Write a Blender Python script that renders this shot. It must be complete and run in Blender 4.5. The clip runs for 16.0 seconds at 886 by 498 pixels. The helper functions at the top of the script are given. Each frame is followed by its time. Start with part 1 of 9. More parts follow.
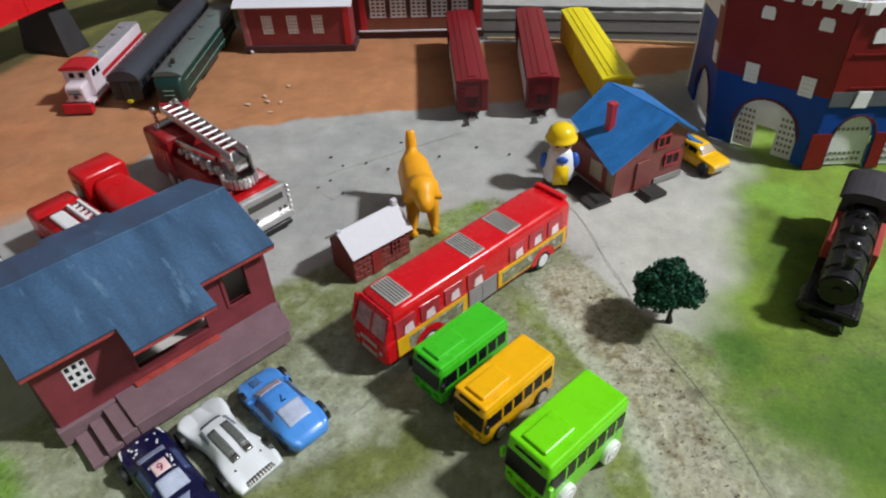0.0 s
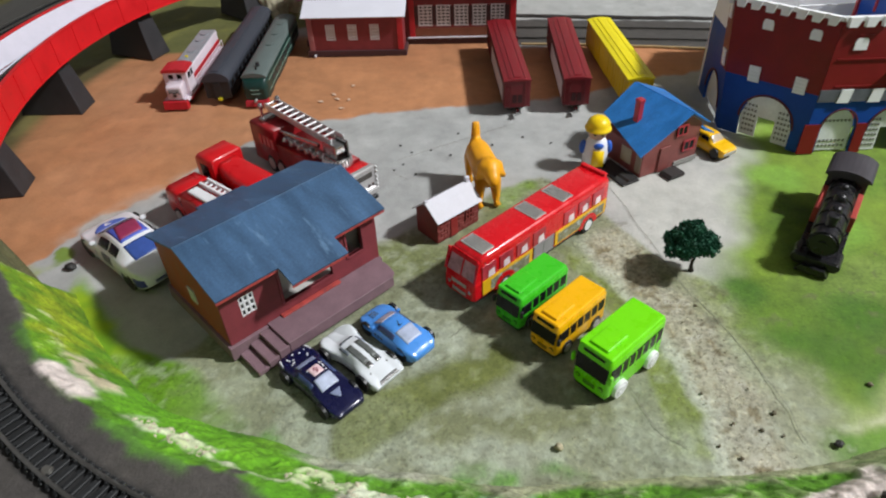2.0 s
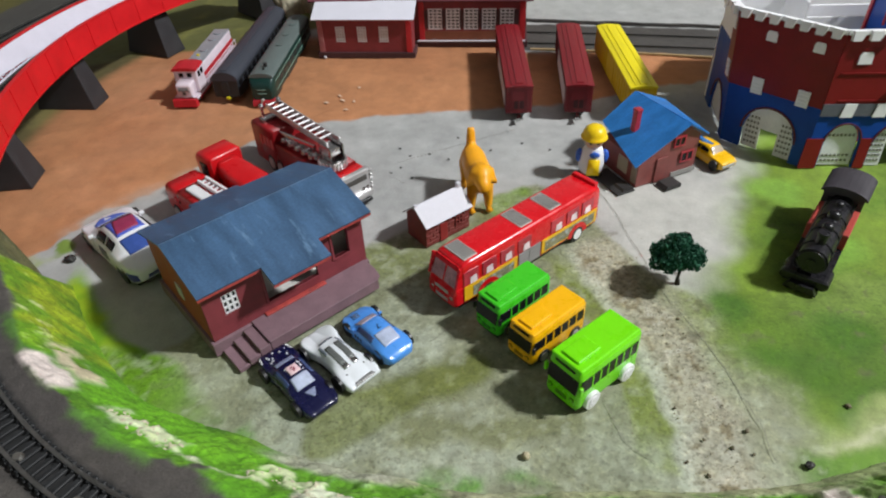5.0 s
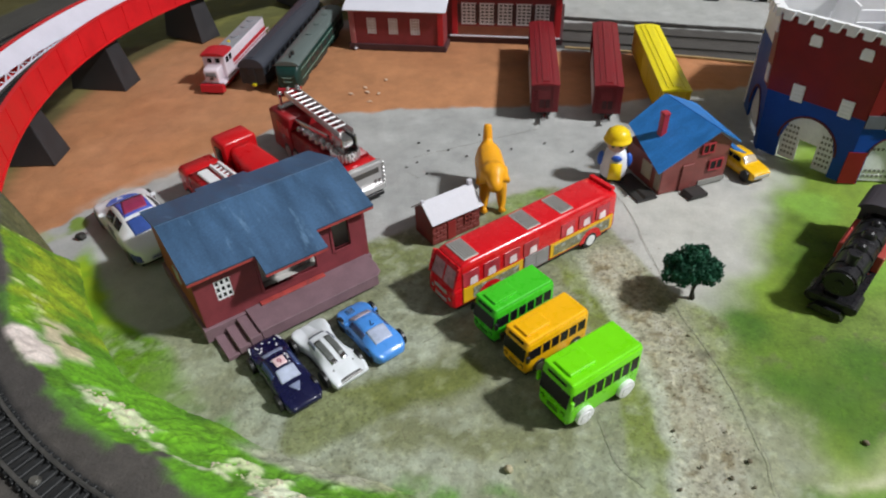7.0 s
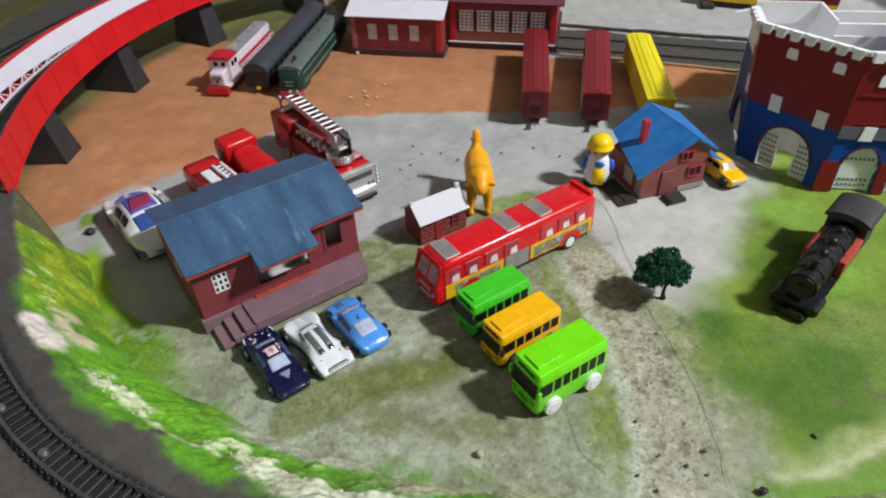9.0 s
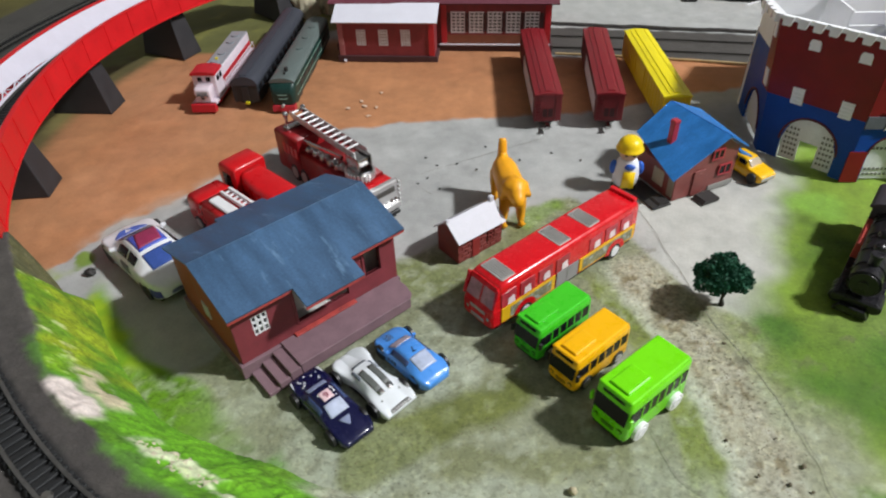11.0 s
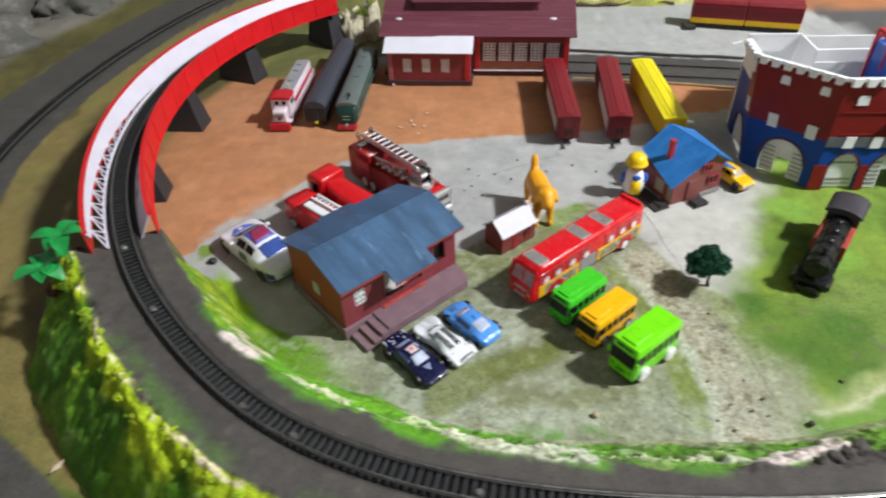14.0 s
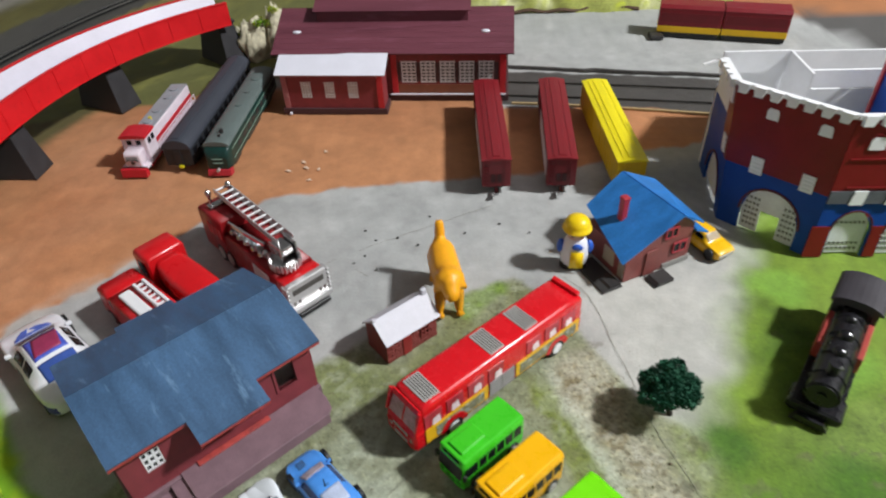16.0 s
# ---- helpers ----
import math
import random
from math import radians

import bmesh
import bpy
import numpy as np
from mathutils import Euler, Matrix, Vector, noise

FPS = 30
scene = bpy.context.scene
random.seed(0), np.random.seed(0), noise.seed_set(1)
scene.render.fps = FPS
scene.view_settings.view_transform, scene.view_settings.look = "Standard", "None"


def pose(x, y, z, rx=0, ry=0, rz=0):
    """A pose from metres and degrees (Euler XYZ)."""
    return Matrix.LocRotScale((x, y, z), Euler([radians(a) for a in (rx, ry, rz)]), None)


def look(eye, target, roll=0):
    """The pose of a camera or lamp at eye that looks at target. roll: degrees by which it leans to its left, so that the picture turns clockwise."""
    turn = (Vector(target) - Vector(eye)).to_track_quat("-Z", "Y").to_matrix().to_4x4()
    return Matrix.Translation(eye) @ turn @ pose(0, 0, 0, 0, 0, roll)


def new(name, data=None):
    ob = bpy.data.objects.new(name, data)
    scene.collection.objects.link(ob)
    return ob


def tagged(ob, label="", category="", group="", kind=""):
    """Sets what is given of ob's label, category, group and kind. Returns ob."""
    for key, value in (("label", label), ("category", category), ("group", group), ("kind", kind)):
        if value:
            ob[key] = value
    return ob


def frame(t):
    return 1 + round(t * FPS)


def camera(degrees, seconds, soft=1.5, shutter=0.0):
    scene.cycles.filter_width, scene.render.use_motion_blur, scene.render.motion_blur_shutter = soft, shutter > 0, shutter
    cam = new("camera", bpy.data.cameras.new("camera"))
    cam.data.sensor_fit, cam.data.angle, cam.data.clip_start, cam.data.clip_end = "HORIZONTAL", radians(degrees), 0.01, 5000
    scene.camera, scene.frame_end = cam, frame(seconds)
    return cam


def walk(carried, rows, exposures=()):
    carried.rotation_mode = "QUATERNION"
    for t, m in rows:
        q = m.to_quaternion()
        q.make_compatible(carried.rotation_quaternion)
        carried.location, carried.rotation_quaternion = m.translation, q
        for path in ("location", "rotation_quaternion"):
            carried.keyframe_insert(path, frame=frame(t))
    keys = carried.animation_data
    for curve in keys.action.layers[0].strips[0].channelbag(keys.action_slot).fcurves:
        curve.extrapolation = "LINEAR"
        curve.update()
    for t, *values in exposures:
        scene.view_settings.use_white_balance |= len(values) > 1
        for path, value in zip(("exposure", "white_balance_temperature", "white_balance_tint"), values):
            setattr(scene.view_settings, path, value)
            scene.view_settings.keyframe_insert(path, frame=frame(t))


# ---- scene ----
cam = camera(69.2, 16.0, soft=2.1, shutter=0.35)
PATH = [
    (0, (-0.007, 0.103, 0.337), (-0.045, 1.649, -0.931), -2.5),
    (0.5, (-0.031, 0.094, 0.349), (-0.061, 1.639, -0.92), -2.6),
    (1, (-0.064, 0.059, 0.369), (-0.091, 1.605, -0.899), -2.5),
    (1.5, (-0.076, 0.018, 0.385), (-0.105, 1.565, -0.882), -2.4),
    (2, (-0.07, -0.012, 0.392), (-0.103, 1.535, -0.875), -2.5),
    (2.5, (-0.08, -0.053, 0.402), (-0.116, 1.493, -0.866), -2.4),
    (3, (-0.086, -0.066, 0.406), (-0.126, 1.482, -0.861), -2.4),
    (3.5, (-0.082, -0.054, 0.402), (-0.129, 1.492, -0.866), -2.5),
    (4, (-0.078, -0.042, 0.402), (-0.135, 1.504, -0.866), -2.6),
    (4.5, (-0.067, -0.023, 0.402), (-0.146, 1.522, -0.866), -2.5),
    (5, (-0.034, -0.012, 0.398), (-0.146, 1.533, -0.869), -2.5),
    (7.5, (0.006, 0.006, 0.384), (-0.26, 1.533, -0.879), -2.4),
    (8, (0.018, -0.015, 0.405), (-0.259, 1.513, -0.855), -2.4),
    (8.5, (0.026, -0.02, 0.406), (-0.253, 1.505, -0.858), -2.3),
    (11, (-0.063, 0.015, 0.4), (-0.184, 1.551, -0.875), -2.3),
    (11.5, (-0.162, 0.015, 0.401), (-0.204, 1.553, -0.877), -2.5),
    (12, (-0.25, 0.01, 0.406), (-0.258, 1.546, -0.874), -2.6),
    (12.5, (-0.298, -0.021, 0.423), (-0.317, 1.515, -0.859), -2.5),
    (13, (-0.314, -0.072, 0.435), (-0.381, 1.463, -0.846), -2.5),
    (13.5, (-0.24, -0.119, 0.473), (-0.359, 1.415, -0.805), -2.6),
    (14, (-0.102, -0.122, 0.501), (-0.241, 1.416, -0.77), -2.7),
    (14.5, (0.013, -0.086, 0.482), (-0.126, 1.453, -0.788), -2.7),
    (15, (0.056, -0.031, 0.462), (-0.067, 1.509, -0.809), -2.7),
    (15.5, (0.035, 0.039, 0.448), (-0.072, 1.579, -0.823), -2.7),
    (16, (-0.009, 0.108, 0.432), (-0.109, 1.65, -0.837), -2.7),
]
walk(cam, [(t, look(eye, target, roll)) for t, eye, target, roll in PATH],
     exposures=((0, -0.16), (1.5, -0.06), (3, 0.02), (5, -0.05), (7.5, -0.10), (8.5, -0.08), (10.8, 0.0), (11.5, 0.06), (12.2, 0.18), (12.6, 0.29), (13.0, 0.35), (13.5, 0.40), (14.0, 0.22), (14.4, 0.05), (16, 0.0)))

# ---------------------------------------------------------------- light
world = bpy.data.worlds.new("room_air")
scene.world = world
world.use_nodes = True
world.node_tree.nodes["Background"].inputs[0].default_value = (0.80, 0.88, 1.0, 1)
world.node_tree.nodes["Background"].inputs[1].default_value = 0.02
LAMP = (2.60, 0.24, 2.84)
lamp_data = bpy.data.lights.new("ceiling_lamp_light", "AREA")
lamp_data.shape, lamp_data.size, lamp_data.energy = "DISK", 0.30, 190.0
lamp_data.color = (0.97, 0.985, 1.0)
lamp_light = new("ceiling_lamp_light", lamp_data)
lamp_light.matrix_world = look(LAMP, (-0.1, 0.55, 0.0))

# ---------------------------------------------------------------- materials
def lin(h):
    h = h.lstrip("#")
    c = [int(h[i:i + 2], 16) / 255 for i in (0, 2, 4)]
    return tuple(v / 12.92 if v <= 0.04045 else ((v + 0.055) / 1.055) ** 2.4 for v in c)


def shade(c, k):
    return tuple(min(1.0, v * k) for v in c)


def node(nt, kind, **sets):
    n = nt.nodes.new(kind)
    for key, value in sets.items():
        n.inputs[key.replace("_", " ")].default_value = value
    return n


def mix_color(nt, fac, a, b, mode="MIX"):
    m = nt.nodes.new("ShaderNodeMix")
    m.data_type, m.blend_type = "RGBA", mode
    for socket, value in ((m.inputs[0], fac), (m.inputs[6], a), (m.inputs[7], b)):
        if isinstance(value, bpy.types.NodeSocket):
            nt.links.new(value, socket)
        elif isinstance(value, (int, float)):
            socket.default_value = value
        else:
            socket.default_value = (*value[:3], 1)
    return m.outputs[2]


def ramp(nt, source, lo, hi, a=0.0, b=1.0):
    r = nt.nodes.new("ShaderNodeMapRange")
    nt.links.new(source, r.inputs[0])
    r.inputs[1].default_value, r.inputs[2].default_value, r.inputs[3].default_value, r.inputs[4].default_value = lo, hi, a, b
    return r.outputs[0]


def noise_out(nt, coords, scale, detail=4.0, rough=0.55, stretch=None):
    if stretch:
        m = nt.nodes.new("ShaderNodeMapping")
        m.inputs[3].default_value = stretch
        nt.links.new(coords, m.inputs[0])
        coords = m.outputs[0]
    n = node(nt, "ShaderNodeTexNoise", Scale=scale, Detail=detail, Roughness=rough)
    nt.links.new(coords, n.inputs["Vector"])
    return n.outputs[0]


def surface(name, color, rough=0.45, metal=0.0, var=0.12, scale=60.0, grain=600.0, bump=0.1, depth=0.0004, worn=None, worn_amount=0.0,
            worn_scale=90.0, stretch=None, coat=0.0, attribute=None, ior=1.45, per_object=0.0):
    """A painted, plastic or natural surface: broad mottling, fine grain, worn patches and fine relief."""
    m = bpy.data.materials.new(name)
    m.use_nodes = True
    nt = m.node_tree
    b = nt.nodes["Principled BSDF"]
    coords = nt.nodes.new("ShaderNodeTexCoord").outputs["Object"]
    if attribute:
        a = nt.nodes.new("ShaderNodeAttribute")
        a.attribute_name = attribute
        base = a.outputs["Color"]
    else:
        base = nt.nodes.new("ShaderNodeRGB").outputs[0]
        base.default_value = (*color[:3], 1)
    broad = noise_out(nt, coords, scale, 5, 0.6, stretch)
    fine = noise_out(nt, coords, grain, 3, 0.6)
    col = mix_color(nt, ramp(nt, broad, 0.3, 0.7, 0.0, 1.0), mix_color(nt, 1.0, base, (1 - var,) * 3, "MULTIPLY"), mix_color(nt, 1.0, base, (1 + var,) * 3, "MULTIPLY"))
    col = mix_color(nt, 1.0, col, mix_color(nt, ramp(nt, fine, 0.3, 0.7), (1 - var * 0.5,) * 3, (1 + var * 0.5,) * 3), "MULTIPLY")
    if attribute:
        # dark and pale crumbs, as thick as the paint's fourth channel says
        for size, lo, hi, tone in ((300.0, 0.52, 0.64, 0.55), (120.0, 0.51, 0.64, 0.70), (210.0, 0.53, 0.66, 1.35)):
            k = nt.nodes.new("ShaderNodeMath")
            k.operation = "MULTIPLY"
            nt.links.new(ramp(nt, noise_out(nt, coords, size, 3, 0.6), lo, hi), k.inputs[0])
            nt.links.new(a.outputs["Alpha"], k.inputs[1])
            col = mix_color(nt, k.outputs[0], col, mix_color(nt, 1.0, col, (tone, tone * 0.98, tone * 0.94), "MULTIPLY"))
    if per_object:
        info = nt.nodes.new("ShaderNodeObjectInfo")
        col = mix_color(nt, 1.0, col, mix_color(nt, info.outputs["Random"], (1 - per_object,) * 3, (1 + per_object,) * 3), "MULTIPLY")
    if worn:
        w = noise_out(nt, coords, worn_scale, 6, 0.7, stretch)
        col = mix_color(nt, ramp(nt, w, 0.66 - worn_amount, 0.78 - worn_amount), col, worn)
    nt.links.new(col, b.inputs["Base Color"])
    nt.links.new(ramp(nt, broad, 0.25, 0.75, max(0.03, rough - 0.1), min(1, rough + 0.1)), b.inputs["Roughness"])
    b.inputs["Metallic"].default_value, b.inputs["IOR"].default_value = metal, ior
    b.inputs["Coat Weight"].default_value = coat
    b.inputs["Coat Roughness"].default_value = 0.15
    if bump:
        bn = node(nt, "ShaderNodeBump", Strength=bump, Distance=depth)
        nt.links.new(fine, bn.inputs["Height"])
        nt.links.new(bn.outputs[0], b.inputs["Normal"])
    return m


def plastic(name, color, rough=0.3, var=0.05, **more):
    return surface(name, color, rough=rough, var=var, scale=80, grain=900, bump=0.05, depth=0.0002, **more)


def clear(name, color, rough=0.1, alpha=0.35):
    """Thin tinted toy glazing."""
    m = bpy.data.materials.new(name)
    m.use_nodes = True
    nt = m.node_tree
    b = nt.nodes["Principled BSDF"]
    b.inputs["Base Color"].default_value = (*color[:3], 1)
    b.inputs["Roughness"].default_value = rough
    b.inputs["Alpha"].default_value = alpha
    return m


M = {}
M["chrome"] = surface("chrome_plating", (0.50, 0.49, 0.49), rough=0.20, metal=1.0, var=0.04, bump=0.05)
M["ladder_chrome"] = surface("ladder_chrome", (0.70, 0.69, 0.69), rough=0.42, metal=0.75, var=0.05, bump=0.05)
M["steel"] = surface("rail_steel", (0.40, 0.39, 0.37), rough=0.38, metal=1.0, var=0.15, scale=200)
M["screw"] = surface("screw_zinc", (0.62, 0.60, 0.55), rough=0.35, metal=1.0, var=0.1)
M["black"] = plastic("black_plastic", (0.012, 0.012, 0.013), rough=0.38, var=0.2)
M["tyre"] = plastic("tyre_black", (0.02, 0.02, 0.021), rough=0.6, var=0.2)
M["tie"] = surface("tie_black", (0.017, 0.018, 0.019), rough=0.6, var=0.25, per_object=0.25)
M["white"] = plastic("white_plastic", (0.78, 0.78, 0.80), rough=0.35)
M["glass_dark"] = plastic("dark_glazing", (0.008, 0.008, 0.010), rough=0.22, ior=1.28)
M["dark_metal"] = surface("dark_underframe", (0.03, 0.028, 0.027), rough=0.5, var=0.2)

# ---------------------------------------------------------------- builders
def part(name, bm, material, parent, label="", smooth=False, kind=""):
    """Links a bmesh as one mesh object under a thing or a part."""
    me = bpy.data.meshes.new(name)
    bmesh.ops.recalc_face_normals(bm, faces=bm.faces)
    bm.to_mesh(me)
    bm.free()
    if material is not None:
        for one in material if isinstance(material, (list, tuple)) else (material,):
            me.materials.append(one)
    if smooth:
        for p in me.polygons:
            p.use_smooth = True
    ob = new(name, me)
    if parent is not None:
        ob.parent = parent
    return tagged(ob, label=label, kind=kind)


def shared(name, me, parent, m=None):
    ob = new(name, me)
    ob.parent = parent
    if m is not None:
        ob.matrix_basis = m
    return ob


def thing(name, x, y, z=0.0, turn=0.0, label="", category="", group="", kind="", rx=0.0, ry=0.0):
    ob = new(name)
    ob.empty_display_size = 0.01
    ob.matrix_basis = pose(x, y, z, rx, ry, turn)
    return tagged(ob, label, category, group, kind)


def box(bm, x0, x1, y0, y1, z0, z1, bevel=0.0, seg=2, m=None, mat_index=0):
    made = bmesh.ops.create_cube(bm, size=1.0)["verts"]
    bmesh.ops.scale(bm, vec=(x1 - x0, y1 - y0, z1 - z0), verts=made)
    bmesh.ops.translate(bm, vec=((x0 + x1) / 2, (y0 + y1) / 2, (z0 + z1) / 2), verts=made)
    faces = {f for v in made for f in v.link_faces}
    if bevel > 0:
        out = bmesh.ops.bevel(bm, geom=list({e for v in made for e in v.link_edges}), offset=bevel, segments=seg, affect="EDGES", profile=0.5)
        made = list({v for f in out["faces"] for v in f.verts} | {v for v in made if v.is_valid})
        faces = {f for v in made for f in v.link_faces}
    if m is not None:
        bmesh.ops.transform(bm, matrix=m, verts=[v for v in made if v.is_valid])
    for f in faces:
        f.material_index = mat_index
    return made


def cyl(bm, a, b, r0, r1=None, n=16, bevel=0.0, caps=True):
    a, b = Vector(a), Vector(b)
    made = bmesh.ops.create_cone(bm, cap_ends=caps, segments=n, radius1=r0, radius2=r0 if r1 is None else r1, depth=(b - a).length)["verts"]
    turn = (b - a).to_track_quat("Z", "Y").to_matrix().to_4x4()
    bmesh.ops.transform(bm, matrix=Matrix.Translation((a + b) / 2) @ turn, verts=made)
    if bevel:
        rim = [e for e in {e for v in made for e in v.link_edges} if len(e.link_faces) == 2 and any(len(f.verts) > 4 for f in e.link_faces)]
        bmesh.ops.bevel(bm, geom=rim, offset=bevel, segments=2, affect="EDGES", profile=0.5)
    return made


def ball(bm, c, r, squash=(1, 1, 1), n=12):
    made = bmesh.ops.create_uvsphere(bm, u_segments=n + 4, v_segments=n, radius=r)["verts"]
    bmesh.ops.scale(bm, vec=squash, verts=made)
    bmesh.ops.translate(bm, vec=c, verts=made)
    return made


def prism(bm, outline, axis, lo, hi, bevel=0.0):
    """Extrudes a closed outline of 2D points along an axis ('x', 'y', 'z') from lo to hi."""
    def place(p, d):
        return {"x": (d, p[0], p[1]), "y": (p[0], d, p[1]), "z": (p[0], p[1], d)}[axis]
    one = [bm.verts.new(place(p, lo)) for p in outline]
    two = [bm.verts.new(place(p, hi)) for p in outline]
    faces = [bm.faces.new(one), bm.faces.new(two[::-1])]
    n = len(outline)
    for i in range(n):
        faces.append(bm.faces.new((one[i], two[i], two[(i + 1) % n], one[(i + 1) % n])))
    if bevel:
        bmesh.ops.bevel(bm, geom=list({e for f in faces for e in f.edges}), offset=bevel, segments=2, affect="EDGES", profile=0.5)
    return one + two


def loft(bm, rings, cap=True, mat_index=0):
    """Skins closed rings of equal vertex count."""
    rows = [[bm.verts.new(p) for p in ring] for ring in rings]
    n = len(rows[0])
    faces = []
    for a, b in zip(rows, rows[1:]):
        for i in range(n):
            faces.append(bm.faces.new((a[i], a[(i + 1) % n], b[(i + 1) % n], b[i])))
    if cap:
        faces += [bm.faces.new(rows[0][::-1]), bm.faces.new(rows[-1])]
    for f in faces:
        f.material_index = mat_index
    return rows


def spline(points, count, closed=False):
    """Points of a smooth curve through the given ones, evenly spaced."""
    p = np.array(points, float)
    q = np.vstack([2 * p[0] - p[1], p, 2 * p[-1] - p[-2]])
    out = []
    for i in range(1, len(q) - 2):
        for u in np.linspace(0, 1, 24, endpoint=False):
            a, b, c, d = q[i - 1:i + 3]
            out.append(0.5 * (2 * b + (c - a) * u + (2 * a - 5 * b + 4 * c - d) * u * u + (3 * b - a - 3 * c + d) * u ** 3))
    out.append(p[-1])
    out = np.array(out)
    run = np.r_[0, np.cumsum(np.linalg.norm(np.diff(out, axis=0), axis=1))]
    at = np.linspace(0, run[-1], count)
    return np.stack([np.interp(at, run, out[:, k]) for k in range(out.shape[1])], 1), run[-1]


def normals2(curve):
    """Unit normals to the left of a plan curve."""
    t = np.gradient(curve, axis=0)
    t /= np.linalg.norm(t, axis=1)[:, None]
    return np.stack([-t[:, 1], t[:, 0]], 1)


def sweep(bm, curve, profile, z=0.0, mat_index=0, cap=True):
    """Sweeps a profile of (offset to the left, height) along a plan curve."""
    nrm = normals2(curve)
    rings = [[(c[0] + n[0] * d, c[1] + n[1] * d, z + h) for d, h in profile] for c, n in zip(curve, nrm)]
    return loft(bm, rings, cap, mat_index)


def tube(bm, points, r, n=8):
    pts = [Vector(p) for p in points]
    rings = []
    for i, p in enumerate(pts):
        d = (pts[min(i + 1, len(pts) - 1)] - pts[max(i - 1, 0)]).normalized()
        side = d.cross(Vector((0, 0, 1)))
        side = side.normalized() if side.length > 1e-4 else Vector((1, 0, 0))
        up = side.cross(d)
        k = r[i] if isinstance(r, (list, tuple)) else r
        rings.append([p + (side * math.cos(a) + up * math.sin(a)) * k for a in (2 * math.pi * j / n for j in range(n))])
    return loft(bm, rings)


def mesh_grid(name, xs, ys, zs, colors, material, parent=None, label="", kind="", speck=None):
    """A height field from arrays, with its paint in a colour attribute."""
    nu, nv = xs.shape
    verts = np.stack([xs, ys, zs], -1).reshape(-1, 3)
    i = np.arange(nu * nv).reshape(nu, nv)
    faces = np.stack([i[:-1, :-1], i[1:, :-1], i[1:, 1:], i[:-1, 1:]], -1).reshape(-1, 4)
    me = bpy.data.meshes.new(name)
    me.from_pydata(verts.tolist(), [], faces.tolist())
    at = me.attributes.new("paint", "FLOAT_COLOR", "POINT")
    at.data.foreach_set("color", np.concatenate([colors.reshape(-1, 3), np.full((nu * nv, 1), 0.3) if speck is None else speck.reshape(-1, 1)], 1).ravel().astype(np.float32))
    me.materials.append(material)
    me.polygons.foreach_set("use_smooth", [True] * len(me.polygons))
    ob = new(name, me)
    if parent is not None:
        ob.parent = parent
    return tagged(ob, label=label, kind=kind)


def fuzz(x, y, scale, seed=0, octaves=4):
    """Smooth value noise on arrays, about -1 to 1."""
    out, amp, tot = np.zeros(np.shape(x)), 1.0, 0.0
    for o in range(octaves):
        rng = np.random.RandomState(seed * 31 + o)
        table = rng.uniform(-1, 1, (256, 256))
        u, v = np.asarray(x) * scale * 2 ** o + 1000.3, np.asarray(y) * scale * 2 ** o + 1000.7
        iu, iv = np.floor(u).astype(int), np.floor(v).astype(int)
        fu, fv = u - iu, v - iv
        fu, fv = fu * fu * (3 - 2 * fu), fv * fv * (3 - 2 * fv)
        a, b = table[iu % 256, iv % 256], table[(iu + 1) % 256, iv % 256]
        c, d = table[iu % 256, (iv + 1) % 256], table[(iu + 1) % 256, (iv + 1) % 256]
        out += amp * ((a * (1 - fu) + b * fu) * (1 - fv) + (c * (1 - fu) + d * fu) * fv)
        tot += amp
        amp *= 0.55
    return out / tot * 1.6


def step(x, lo, hi):
    t = np.clip((x - lo) / (hi - lo), 0, 1)
    return t * t * (3 - 2 * t)

# ---------------------------------------------------------------- the layout board and its ground
M["ground"] = surface("painted_ground", (0.4, 0.4, 0.4), rough=0.78, var=0.10, scale=26, grain=420, bump=0.35, depth=0.0012, attribute="paint")
M["bank"] = surface("flocked_bank", (0.2, 0.3, 0.1), rough=0.9, var=0.20, scale=70, grain=620, bump=0.5, depth=0.0014, attribute="paint")

# plan of the raised loop, from the front right round to the back left, and of the outer line on the ground
LOOP = [(0.66, 0.47), (0.56, 0.335), (0.46, 0.235), (0.36, 0.17), (0.25, 0.13), (0.139, 0.114), (0.0, 0.110), (-0.106, 0.118), (-0.178, 0.133), (-0.25, 0.160), (-0.298, 0.186),
        (-0.418, 0.294), (-0.488, 0.384), (-0.547, 0.494), (-0.582, 0.593), (-0.599, 0.69), (-0.603, 0.785), (-0.585, 0.9), (-0.545, 1.003), (-0.480, 1.093), (-0.403, 1.160), (-0.30, 1.225), (-0.17, 1.29)]
OUTER = [(-0.30, 0.03), (-0.46, 0.09), (-0.605, 0.183), (-0.64, 0.215), (-0.729, 0.33), (-0.80, 0.47), (-0.844, 0.594), (-0.866, 0.698), (-0.872, 0.87), (-0.842, 1.124), (-0.76, 1.40), (-0.62, 1.65)]
TRACK_Z = 0.0775
def eased(curve, half):
    """Evens out the bends of a plan curve."""
    keep = curve.copy()
    for _ in range(3):
        wide = np.concatenate([2 * curve[:1] - curve[half:0:-1], curve, 2 * curve[-1:] - curve[-2:-half - 2:-1]])
        curve = np.stack([np.convolve(wide[:, k], np.ones(2 * half + 1) / (2 * half + 1), "valid") for k in (0, 1)], 1)
    curve[0], curve[-1] = keep[0], keep[-1]
    return curve


loop, loop_length = spline(LOOP, 700)
outer, outer_length = spline(OUTER, 500)
loop, outer = eased(loop, 16), eased(outer, 14)
loop_n, outer_n = normals2(loop), normals2(outer)


